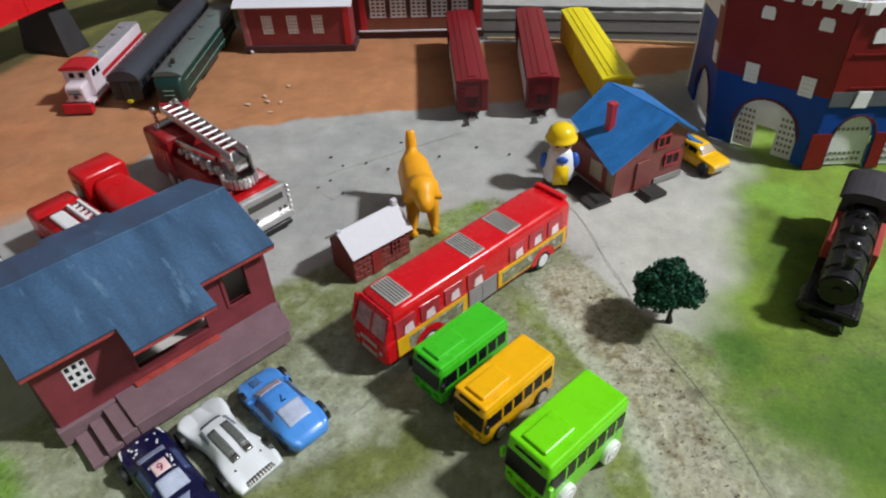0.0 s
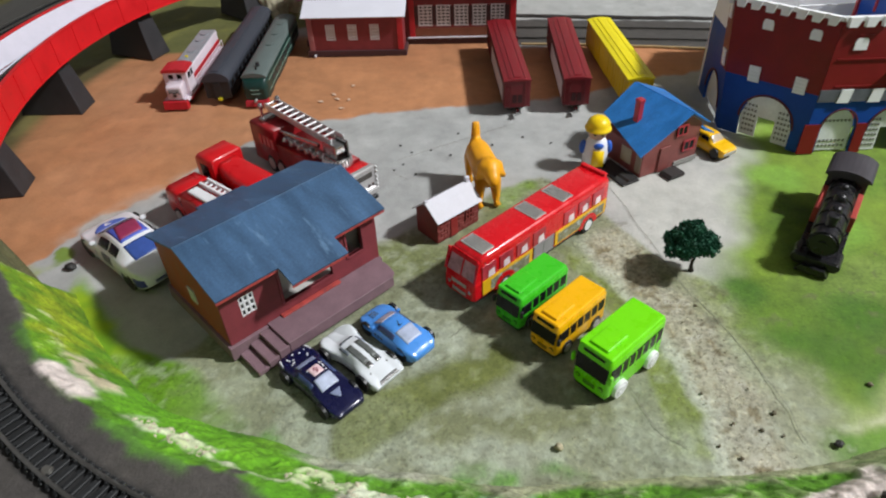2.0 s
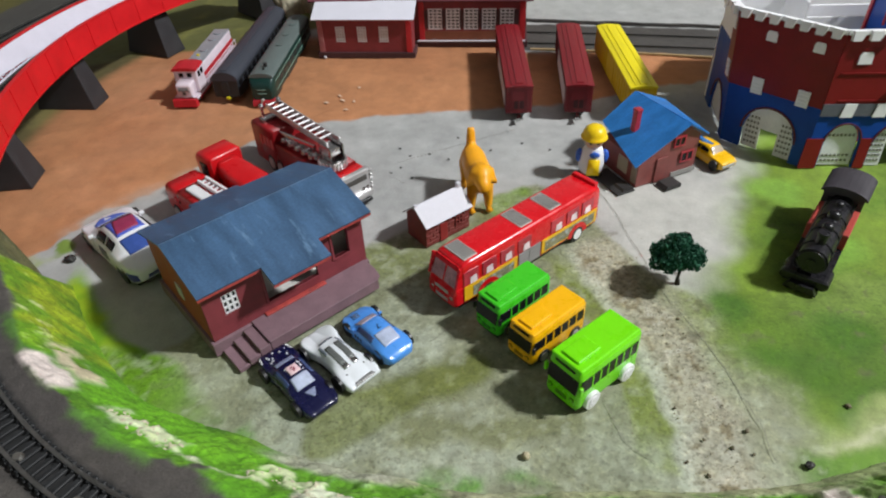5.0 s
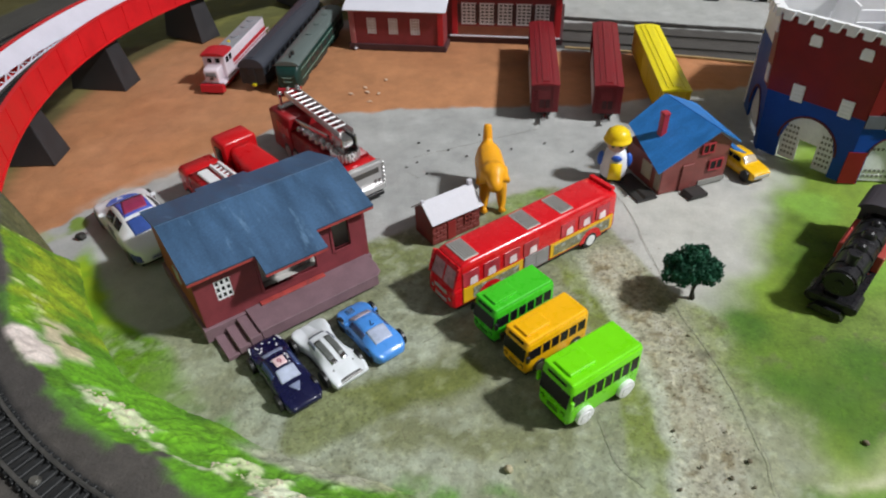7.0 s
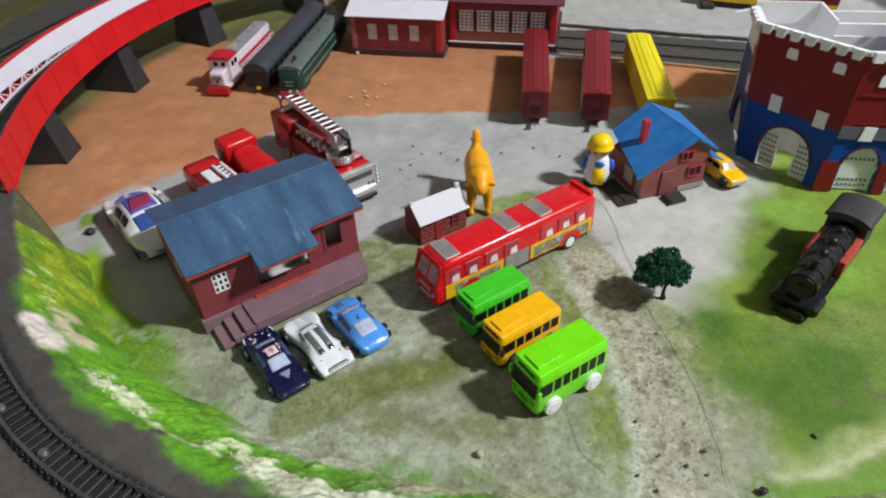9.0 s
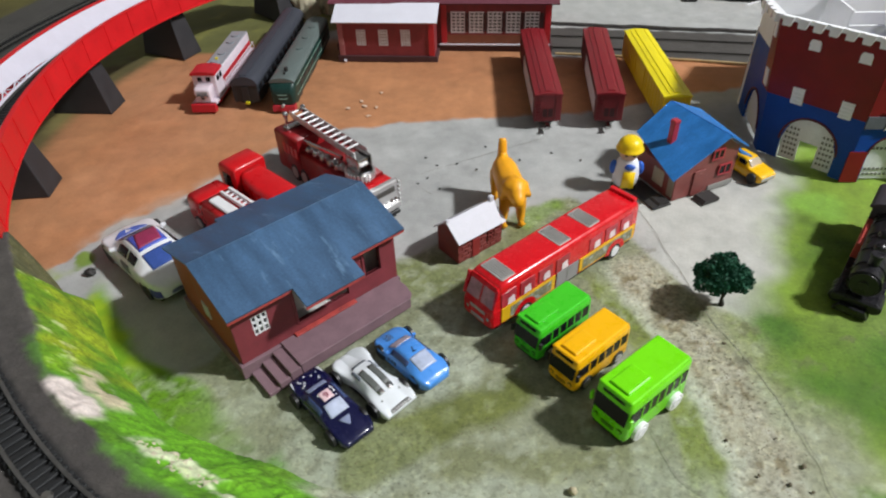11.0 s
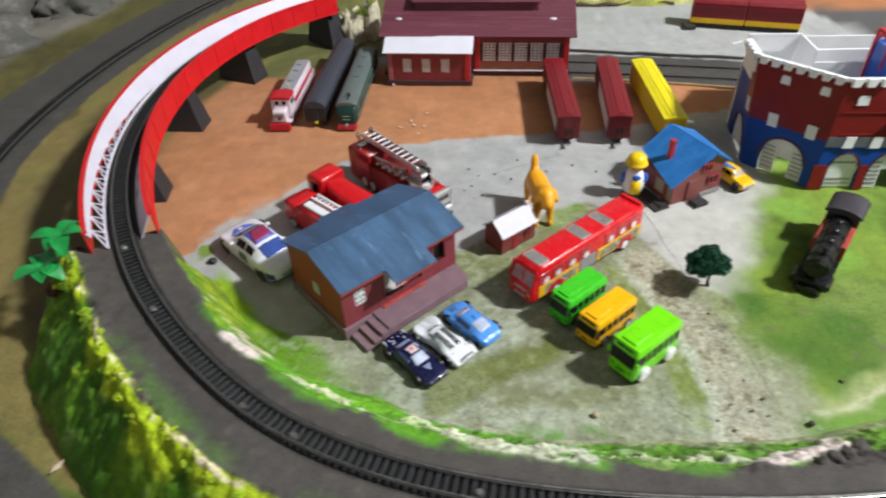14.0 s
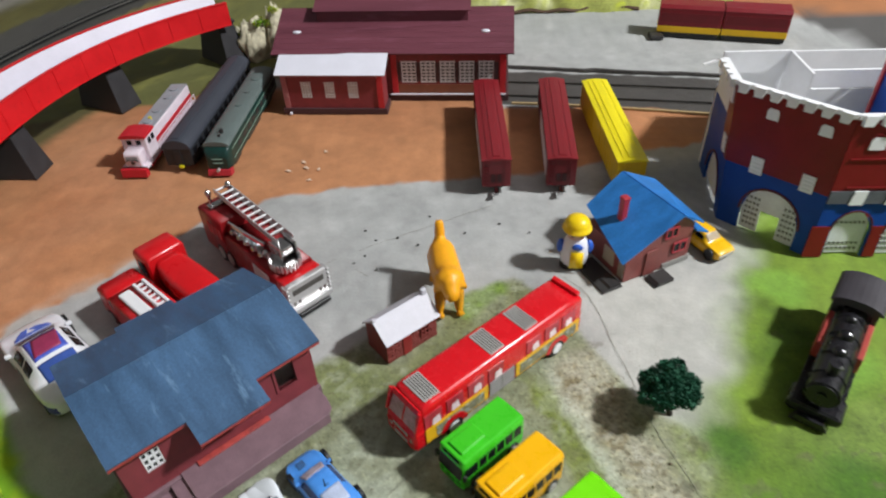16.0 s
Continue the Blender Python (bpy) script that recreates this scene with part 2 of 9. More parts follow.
def offset_of(x, y, curve, nrm):
    """Signed distance to the left of a plan curve, and how far along it is, from 0 to 1."""
    shape = x.shape
    p = np.stack([x.ravel(), y.ravel()], 1)
    best, side, along = np.full(len(p), 9.0), np.zeros(len(p)), np.zeros(len(p))
    for i in range(0, len(curve), 4):
        d = p - curve[i]
        r = np.hypot(d[:, 0], d[:, 1])
        near = r < best
        best[near], along[near] = r[near], i / len(curve)
        side[near] = (d @ nrm[i])[near]
    return (best * np.sign(side)).reshape(shape), along.reshape(shape)


def blend(col, weight, c):
    return col * (1 - weight[..., None]) + np.array(c) * weight[..., None]


def line_y(x, pts):
    p = sorted(pts)
    return np.interp(x, [a for a, _ in p], [b for _, b in p])


def axis_steps(lo, a, b, hi, fine, coarse):
    return np.r_[np.arange(lo, a, coarse), np.arange(a, b, fine), np.arange(b, hi + coarse / 2, coarse)]


gx, gy = np.meshgrid(axis_steps(-1.7, -1.05, 0.60, 1.7, 0.0027, 0.05), axis_steps(-0.7, 0.05, 1.15, 2.3, 0.0027, 0.04), indexing="ij")
n5 = fuzz(gx, gy, 130, 9, 3)
n1, n2, n3, n4 = fuzz(gx, gy, 9, 1), fuzz(gx, gy, 30, 2), fuzz(gx, gy, 5, 3), fuzz(gx, gy, 75, 4)
wx, wy = gx + 0.006 * n2 + 0.010 * n1, gy + 0.006 * fuzz(gx, gy, 30, 7) + 0.008 * fuzz(gx, gy, 9, 8)
to_outer, _ = offset_of(gx, gy, outer, outer_n)
to_loop, _ = offset_of(gx, gy, loop, loop_n)

# the yard: pale clay with olive stains
paint = np.ones(gx.shape + (3,)) * np.array(lin("#9b9881"))
paint = blend(paint, 0.75 * step(n1 + 0.4 * n2, -0.1, 0.75), lin("#7c7a4d"))
paint = blend(paint, 0.8 * step(n3 + 0.5 * n2, 0.25, 0.95), lin("#b5b3a6"))
paint = blend(paint, 0.65 * step(n2 + 0.5 * n1, 0.35, 0.9), lin("#6c6d3e"))
paint = blend(paint, 0.5 * step(n4 + 0.6 * n2, 0.4, 1.0), lin("#77745f"))
# olive strips beside the buses and in front of the green one
for x0, y0, x1, y1, w, c in ((-0.09, 0.258, 0.035, 0.275, 0.010, "#868460"), (-0.155, 0.468, -0.115, 0.45, 0.02, "#7d8150"), (-0.132, 0.262, -0.050, 0.328, 0.019, "#6c6f30"), (-0.075, 0.455, -0.005, 0.535, 0.02, "#868556"),
                             (-0.008, 0.55, 0.012, 0.572, 0.013, "#7c9a2c"), (-0.17, 0.43, -0.11, 0.46, 0.025, "#85875a")):
    k = np.clip(((wx - x0) * (x1 - x0) + (wy - y0) * (y1 - y0)) / ((x1 - x0) ** 2 + (y1 - y0) ** 2), 0, 1)
    d = np.hypot(wx - x0 - k * (x1 - x0), wy - y0 - k * (y1 - y0))
    paint = blend(paint, 0.75 * step(-d, -w * 1.5, -w * 0.5), lin(c))
# worn strips that run past the small buses towards the front: olive, pale, gritty
def band(pts, half, soft):
    cx = np.interp(wy, [p[1] for p in pts][::-1], [p[0] for p in pts][::-1])
    return step(-np.abs(wx - cx), -half - soft, -half + soft) * step(-wy, -pts[0][1] - 0.01, -pts[0][1] + 0.02)


grit_band = band(((0.085, 0.50), (0.094, 0.43), (0.117, 0.392), (0.127, 0.344), (0.131, 0.288), (0.134, 0.20)), 0.021, 0.012)
paint = blend(paint, 0.75 * grit_band, lin("#aba693"))
paint = blend(paint, 0.5 * grit_band * step(n2 + 0.5 * n4, 0.1, 0.8), lin("#938a70"))
paint = blend(paint, 0.85 * band(((0.045, 0.47), (0.062, 0.431), (0.074, 0.387), (0.086, 0.33), (0.0875, 0.29), (0.092, 0.25), (0.092, 0.20)), 0.0135, 0.004) * step(wy + 0.004 * n2, 0.238, 0.248), lin("#7f8838"))
paint = blend(paint, 0.75 * band(((0.062, 0.48), (0.076, 0.419), (0.091, 0.388), (0.103, 0.339), (0.107, 0.29), (0.108, 0.20)), 0.006, 0.004), lin("#c8c5b9"))
paint = blend(paint, 0.6 * band(((0.125, 0.47), (0.146, 0.40), (0.158, 0.343), (0.166, 0.277), (0.170, 0.20)), 0.007, 0.008), lin("#b0ab93"))
# concrete grey
grey_edge = line_y(wx, [(-0.60, 0.40), (-0.44, 0.405), (-0.405, 0.385), (-0.365, 0.348), (-0.31, 0.335), (-0.26, 0.39), (-0.20, 0.445), (-0.13, 0.485), (-0.05, 0.545), (0.03, 0.59), (0.07, 0.56), (0.095, 0.505), (0.115, 0.47), (0.14, 0.43), (0.17, 0.39), (0.21, 0.37), (0.26, 0.36)])
concrete = blend(np.ones(gx.shape + (3,)) * np.array(lin("#a6a7a5")), 0.5 * step(n1, -0.3, 0.9), lin("#979998"))
concrete = blend(concrete, 0.8 * step(wx, 0.06, 0.14) * step(-wy, -0.68, -0.55), lin("#b9b8b0"))
paint = paint * (1 - step(wy - grey_edge, -0.006, 0.008)[..., None]) + concrete * step(wy - grey_edge, -0.006, 0.008)[..., None]
# orange clay yard behind
orange_edge = line_y(wx, [(-0.60, 0.40), (-0.49, 0.44), (-0.468, 0.487), (-0.448, 0.532), (-0.422, 0.568), (-0.391, 0.602), (-0.361, 0.637), (-0.318, 0.678), (-0.247, 0.721), (-0.18, 0.745), (-0.106, 0.761), (-0.047, 0.771), (0.088, 0.788), (0.20, 0.822), (0.266, 0.848), (0.45, 0.90)])
orange = blend(np.ones(gx.shape + (3,)) * np.array(lin("#b47d56")), 0.6 * step(n1 + 0.3 * n2, -0.2, 0.8), lin("#a36e4b"))
orange = blend(orange, 0.4 * step(n3, 0.1, 0.8), lin("#be8c68"))
in_orange = step(wy - orange_edge, -0.004, 0.006) * step(0.955 + 0.030 * step(-wx, -0.025, -0.005) - wy + 0.25 * np.minimum(0, wx + 0.2), -0.004, 0.006)
in_orange = np.maximum(in_orange, step(wy - orange_edge, -0.004, 0.006) * step(-wx, 0.25, 0.3) * step(-wy, -1.06, -1.02))
paint = paint * (1 - in_orange[..., None]) + orange * in_orange[..., None]
# dusty rim between concrete and orange on the far side
rim = np.exp(-((wy - orange_edge) / 0.018) ** 2) * step(-wx, 0.30, 0.36)
paint = blend(paint, 0.45 * rim * step(n2, -0.4, 0.6), lin("#b4a79a"))
# green lawn
lawn_edge = np.interp(wy, [0.16, 0.22, 0.30, 0.34, 0.40, 0.45, 0.52, 0.60, 0.66, 0.75], [0.185, 0.186, 0.182, 0.174, 0.160, 0.170, 0.215, 0.243, 0.26, 0.30])
lawn = blend(np.ones(gx.shape + (3,)) * np.array(lin("#728c2c")), 0.95 * step(n3 + 0.4 * n1 + 0.4 * step(wx, 0.20, 0.30), -0.25, 0.35), lin("#43620f"))
lawn = blend(lawn, 0.5 * step(n1, 0.25, 0.9), lin("#8ca14e"))
lawn = blend(lawn, 0.15 * step(n4 + n2, 0.4, 1.0), lin("#3c6414")) * (1 + 0.10 * n4 + 0.10 * fuzz(gx, gy * 0.45, 130, 41))[..., None]
in_lawn = step(wx - lawn_edge + 0.012 * n1, -0.022, 0.034) * step(-wy, -0.82, -0.70)
paint = paint * (1 - in_lawn[..., None]) + lawn * in_lawn[..., None]
for cx, cy, r, c in ((0.223, 0.333, 0.035, "#2f5a0c"), (0.185, 0.401, 0.022, "#3a6614"), (0.276, 0.371, 0.030, "#2f5a0c"), (0.255, 0.285, 0.030, "#325e0e"), (0.419, 0.527, 0.045, "#325e10"), (0.388, 0.382, 0.030, "#325e10"),
                     (0.282, 0.570, 0.030, "#7aa53c"), (0.307, 0.475, 0.030, "#719c36"), (0.381, 0.431, 0.030, "#76a03a"), (0.345, 0.330, 0.035, "#8aa564")):
    paint = blend(paint, 0.75 * in_lawn * step(np.exp(-((wx - cx) ** 2 + (wy - cy) ** 2) / r ** 2) + 0.15 * n2, 0.15, 0.8), lin(c))
heart_edge = np.interp(wx, [0.15, 0.165, 0.175, 0.20, 0.23, 0.265, 0.32, 0.40], [0.43, 0.36, 0.300, 0.276, 0.284, 0.304, 0.33, 0.36])
heart = in_lawn * step(wy - heart_edge + 0.010 * n1 + 0.005 * n2, -0.004, 0.018)
paint = blend(paint, 0.75 * in_lawn * step(heart_edge - wy + 0.008 * n1, -0.006, 0.012), lin("#9aa565"))
paint = blend(paint, 0.45 * heart * step(-wy, -0.44, -0.36), lin("#50741a"))
crease = np.interp(wx, [0.171, 0.202, 0.243, 0.299, 0.328, 0.42], [0.268, 0.259, 0.272, 0.298, 0.309, 0.36])
verdant = step(crease - wy + 0.004 * n2, 0.0, 0.010) * step(wx, 0.165, 0.19)
# pale wash along the front of the lawn
wash = np.exp(-((wy - (0.255 + 0.35 * (wx - 0.23))) / 0.022) ** 2) * step(wx, 0.18, 0.24)
paint = blend(paint, 0.6 * wash * (1 - verdant), lin("#a4ac83"))
paint = blend(paint, 0.85 * verdant, lin("#5f8a26"))
paint = blend(paint, 0.5 * verdant * step(n4 + 0.5 * n2, 0.2, 0.7), lin("#7d9c4c"))
paint = blend(paint, 0.8 * np.exp(-((wy - crease) / 0.0035) ** 2) * step(wx, 0.18, 0.20) * step(n2 + n4, -0.8, 0.0), lin("#b9bb98"))
# land outside the loop
outside = step(to_loop, 0.0, 0.03)
earth = blend(np.ones(gx.shape + (3,)) * np.array(lin("#5d5432")), 0.8 * step(n1 + 0.5 * n2, -0.1, 0.8), lin("#7a7142"))
earth = blend(earth, 0.7 * step(-wy + 0.1 * n1, -0.36, -0.28), lin("#4d6b1e"))
paint = paint * (1 - outside[..., None]) + earth * outside[..., None]
# olive bank at the back left under the bridge
back = step(wy - 1.005 - 0.40 * (wx + 0.45) + 0.03 * n1 + 0.012 * n2, -0.012, 0.014) * step(-wx, 0.27, 0.30)
paint = blend(paint, back, lin("#67683a"))
paint = blend(paint, 0.6 * back * step(n2, 0.0, 0.8), lin("#7e7c3f"))
# asphalt strip of the outer line, with a tan verge
verge = step(-to_outer + 0.02 * n1, 0.035, 0.05) * step(to_outer + 0.02 * n1, -0.115, -0.085)
paint = blend(paint, 0.85 * verge, lin("#857646"))
paint = blend(paint, 0.5 * verge * step(n2, 0, 0.7), lin("#6c6a34"))
grass_out = step(to_outer + 0.01 * n1, 0.10, 0.125) * step(-wx, 0.45, 0.6)
paint = blend(paint, grass_out, lin("#544f2b"))
paint = blend(paint, 0.7 * grass_out * step(n1 + 0.4 * n2, -0.1, 0.7), lin("#635e32"))
paint = blend(paint, grass_out * step(to_outer + 0.03 * n1, 0.19, 0.23), lin("#7d796f"))
asphalt = step(to_outer + 0.004 * n2, -0.05, -0.044) * step(-to_outer + 0.004 * n2, -0.116, -0.110)
paint = blend(paint, asphalt, lin("#4b4945"))
# back of the board: dark sidings, then grey roadway
sidings = step(wy + 0.12 * (wx - 0.05) - 0.962, -0.004, 0.005) * step(wx, 0.0, 0.012) * step(-(wy + 0.16 * (wx - 0.05)), -1.085, -1.078)
paint = blend(paint, sidings, lin("#474441"))
paint = blend(paint, 0.6 * sidings * step(n1 + n2 * 0.4, 0.0, 0.8), lin("#3b3937"))
back_grey = step(wy + 0.16 * (wx - 0.05) - 1.08, -0.003, 0.004) * step(wx, -0.25, -0.2)
paint = paint * (1 - back_grey[..., None]) + concrete * back_grey[..., None]
far_right = step(wx + 0.35 * (wy - 1.2) - 0.60, -0.005, 0.01) * back_grey
paint = blend(paint, far_right, lin("#565452"))
paint = blend(paint, step(wx - 0.50 + 0.4 * (wy - 1.3), 0.0, 0.01) * step(wy, 1.30, 1.31), lin("#a87049"))
strip_lim = -0.088 - 0.028 * step(-wy, -0.365, -0.325)
strip = step(to_loop + 0.008 * n1 + 0.004 * n2 - strip_lim, -0.010, 0.008) * step(-to_loop, 0.03, 0.05) * step(-wx, 0.22, 0.30) * step(-wy, -0.49, -0.45)
paint = blend(paint, strip * step(wx, -0.44, -0.41), lin("#709a1c"))
paint = blend(paint, 0.7 * strip * step(n2 + 0.5 * n1, 0.0, 0.7) * step(-wx, 0.31, 0.36), lin("#93a81c"))
paint = blend(paint, 0.9 * step(np.exp(-((wx + 0.458) ** 2 + (wy - 0.472) ** 2) / 0.016 ** 2) + 0.25 * n2, 0.4, 0.6), lin("#6d8a1c"))
washed = step(to_loop + 0.010 * n1, -0.175, -0.150) * step(-to_loop, 0.10, 0.12) * step(wx, -0.28, -0.22) * step(-wx, -0.20, -0.15)
paint = blend(paint, 0.6 * washed * step(n1 + 0.5 * n2, -0.5, 0.4), lin("#b6b5a9"))
strip_edge = np.interp(wx, [-0.26, -0.205, -0.185, -0.10, -0.075, -0.02, 0.02, 0.08, 0.13, 0.20], [-0.112, -0.110, -0.090, -0.092, -0.116, -0.122, -0.114, -0.100, -0.092, -0.086])
front_strip = step(to_loop + 0.010 * n1 + 0.005 * n2 + 0.004 * n4 - strip_edge, -0.010, 0.006) * step(-to_loop, 0.03, 0.05) * step(wx, -0.26, -0.2)
paint = blend(paint, 0.9 * front_strip * step(n2 + 0.6 * n1, -0.9, 0.1), lin("#5f9426"))
# yard: sharp pale scuffs and dark stains, brown clods in the worn strip
yard = (1 - in_orange) * (1 - np.clip(step(wy - grey_edge, -0.006, 0.008), 0, 1)) * (1 - in_lawn) * (1 - outside)
paint = blend(paint, 0.32 * yard * step(n2 - 0.5 * n4, 0.15, 0.75), lin("#b3b1a4"))
paint = blend(paint, 0.36 * yard * step(n4 + 0.5 * n5, 0.25, 0.65), lin("#75725a"))
paint = blend(paint, 0.35 * yard * step(n5 - 0.4 * n2, 0.25, 0.80), lin("#bcbaae"))
k = np.clip(((wx + 0.140) * 0.095 + (wy - 0.256) * 0.074) / (0.095 ** 2 + 0.074 ** 2), 0, 1)
stroke = np.hypot(wx + 0.140 - k * 0.095, wy - 0.256 - k * 0.074)
paint = blend(paint, 0.62 * yard * step(-stroke + 0.006 * n2 + 0.004 * n1, -0.022, -0.012), lin("#777a38"))
clods = yard * grit_band
paint = blend(paint, 0.75 * clods * step(n5 + 0.4 * n4, 0.35, 0.60), lin("#6f6243"))
paint = blend(paint, 0.6 * clods * step(n4 - 0.5 * n5, 0.30, 0.60), lin("#c3bfb2"))
# scattered grit and darker stains
paint = blend(paint, 0.55 * step(n4, 0.50, 0.85) * step(n1, -0.2, 0.5) * step(-wy, -0.60, -0.50) * step(wx, 0.02, 0.10), lin("#5f5746"))
paint = paint * (1 - (yard * (1 - 0.75 * grit_band))[..., None] * np.array([0.20, 0.11, 0.18]))
paint = np.clip(paint * (1 + 0.08 * n2[..., None] + 0.07 * n4[..., None] + (0.03 + 0.09 * yard)[..., None] * n5[..., None]), 0.004, 1)
in_concrete = np.clip(step(wy - grey_edge, -0.006, 0.008) - in_lawn, 0, 1)
speck = np.clip(0.62 + 0.25 * n1 + 0.20 * grit_band * (1 - in_concrete) - 0.75 * in_concrete - 0.32 * in_lawn, 0, 1) * (1 - 0.4 * outside) * step(-wy, -0.98, -0.92)
gz = 0.0012 * n1 + 0.0006 * n2 + 0.0003 * n4
# low mounds outside the line
gz += 0.02 * step(to_outer, 0.12, 0.30) * (0.6 + 0.5 * n1) * (gx < -0.5)
gz -= 0.001
ground = mesh_grid("ground", gx, gy, gz, paint, M["ground"], label="painted model railway board with clay, lawn and concrete areas", kind="structure", speck=speck)

# ---------------------------------------------------------------- raised bank that carries the loop
last = int(np.argmin(np.hypot(loop[:, 0] + 0.503, loop[:, 1] - 0.402)))
# rows every 1.6 mm along the bank
row_at = np.linspace(0, last, int(last * 2.2))
cut = np.stack([np.interp(row_at, np.arange(len(loop)), loop[:, k]) for k in (0, 1)], 1)
cut_n = np.stack([np.interp(row_at, np.arange(len(loop)), loop_n[:, k]) for k in (0, 1)], 1)
# positive offsets lie outside the loop
cross = np.r_[np.linspace(-0.135, -0.094, 20), np.linspace(-0.0925, -0.0295, 46), np.linspace(-0.028, 0.044, 24), np.linspace(0.0455, 0.080, 24), np.linspace(0.082, 0.150, 30)]
bs, bd = np.meshgrid(np.arange(len(cut)), cross, indexing="ij")
bx = cut[bs, 0] + cut_n[bs, 0] * bd
by = cut[bs, 1] + cut_n[bs, 1] * bd
along = bs / (len(cut) - 1.0)

b1, b2, b3, b4, b5 = fuzz(bx, by, 12, 11), fuzz(bx, by, 32, 12), fuzz(bx, by, 80, 13), fuzz(bx, by, 6, 14), fuzz(bx, by, 170, 17)
ridge, ridge2 = 1 - 2 * np.abs(fuzz(bx, by, 46, 18, 3)), 1 - 2 * np.abs(fuzz(bx, by, 120, 19, 2))
edge_in = -0.034 - 0.006 * step(-bx, 0.33, 0.40) + 0.003 * b1 + 0.003 * b2
edge_out = 0.048 + 0.005 * b1 + 0.003 * b2
TOP = 0.0765
foot_in, foot_out = -0.074 - 0.034 * step(bx, -0.32, -0.18) + 0.022 * step(-bx, 0.415, 0.44) + 0.006 * b4, 0.118 + 0.016 * b4
t_in = np.clip((edge_in - bd) / (edge_in - foot_in), 0, 1)
t_out = np.clip((bd - edge_out) / (foot_out - edge_out), 0, 1)
fall = np.where(bd < 0, t_in ** 1.15, t_out ** 1.55)
belly = (1 - np.abs(2 * fall - 1) ** 2) * (fall > 0)
bz = TOP * (1 - fall) + (0.005 * b2 + 0.003 * b3 + 0.004 * b1) * (1 - 0.45 * step(-bx, 0.24, 0.32)) * belly


def patch(f0, f1, d0, d1, soft_f=0.005, soft_d=0.0025, ragged=1.0):
    """A ragged-edged area of the bank: a share of its length by an offset from the track."""
    f = along + ragged * (0.005 * b2 + 0.004 * b3)
    d = bd + ragged * (0.0032 * b2 + 0.0026 * b3 + 0.0012 * b5)
    return step(f, f0 - soft_f, f0 + soft_f) * step(-f, -f1 - soft_f, -f1 + soft_f) * step(d, d0 - soft_d, d0 + soft_d) * step(-d, -d1 - soft_d, -d1 + soft_d)


# where bare plaster shows through the flock
slab_area = patch(0.578, 0.655, -0.061, -0.0325) * step(b3 + 0.6 * b2 + 0.3 * b5, -0.75, -0.35)
chunk_area = patch(0.644, 0.672, -0.062, -0.040) * step(b3 + 0.4 * b2, -0.45, -0.15)
froth_area = patch(0.668, 0.706, -0.073, -0.052) * step(b3 + 0.5 * b5, -0.1, 0.25)
seam = patch(0.690, 0.765, -0.0520, -0.0480, 0.004, 0.0015, 0.7) * step(b3 + 0.3 * b2, -0.5, -0.1)
knob_area = patch(0.748, 0.802, -0.061, -0.046) * step(b3 + 0.5 * b2, -0.5, -0.15)
thread = patch(0.490, 0.588, -0.0520, -0.0440, 0.006, 0.002, 1.2) * step(b2 + 0.5 * b3, -0.2, 0.2)
tan_area = patch(0.835, 0.872, -0.060, -0.046) * step(b3 + 0.5 * b2, -0.6, -0.2)
pink_left = patch(0.820, 0.852, -0.044, -0.027)
pink_hi = np.interp(along, [0.395, 0.425, 0.44, 0.47, 0.50, 0.51], [-0.036, -0.062, -0.056, -0.043, -0.030, -0.034])
pink_lo = np.interp(along, [0.40, 0.43, 0.47, 0.50, 0.51], [-0.097, -0.086, -0.064, -0.042, -0.036])
pink_right = step(bd + 0.003 * b2 + 0.002 * b3, pink_lo - 0.003, pink_lo + 0.003) * step(-bd + 0.003 * b3, -pink_hi - 0.002, -pink_hi + 0.002) * step(-along, -0.512, -0.500) * step(along + 0.004 * b2, 0.418, 0.432)
flecks = step(b3 + 0.6 * b5, 0.62, 0.85) * step(t_in, 0.02, 0.08) * step(-t_in, -0.7, -0.5)
plaster = np.clip(slab_area + chunk_area + froth_area + seam + knob_area + thread + tan_area + pink_left + pink_right, 0, 1)
bz += plaster * (0.0008 + 0.0009 * np.maximum(0, ridge) + 0.0009 * ridge2 + 0.0006 * b5) + 0.0022 * (knob_area + chunk_area) * np.maximum(0, b3 + 0.5 * b5)
bz += 0.0012 * pink_right * np.maximum(0, ridge + 0.4 * b2)
bz += (0.0010 * b3 + 0.0008 * b5) * (t_in > 0.01) * (t_in < 1)
# knobbly crest along the outer edge, furrowed slope below it
lip = np.exp(-((bd - edge_out - 0.008) / 0.010) ** 2) * step(b1 + b2 * 0.5, -1.1, 0.0) * step(by, 0.10, 0.16)
bz += lip * (0.006 + 0.005 * b2 + 0.004 * b3 + 0.003 * b5) + 0.0004 * b3
furrow = fuzz(along * 1.41, bd * 0.12, 34, 21)
bz += 0.0018 * furrow * belly * (bd > 0) + (0.0016 * b3 + 0.0009 * b5) * (t_out > 0.01) * (t_out < 1)
bz[fall >= 1] = -0.004
bz[-1, :] = -0.004
deck_col = blend(np.ones(bx.shape + (3,)) * np.array(lin("#504c48")), 0.5 * step(b2 + b1, -0.2, 0.9), lin("#454140"))
deck_col = blend(deck_col, 0.35 * step(b3, 0.6, 1.0), lin("#66635c"))
deck_col = blend(deck_col, 0.9 * step(-np.abs(bd) + 0.002 * b3, -0.0150, -0.0115), lin("#232324"))
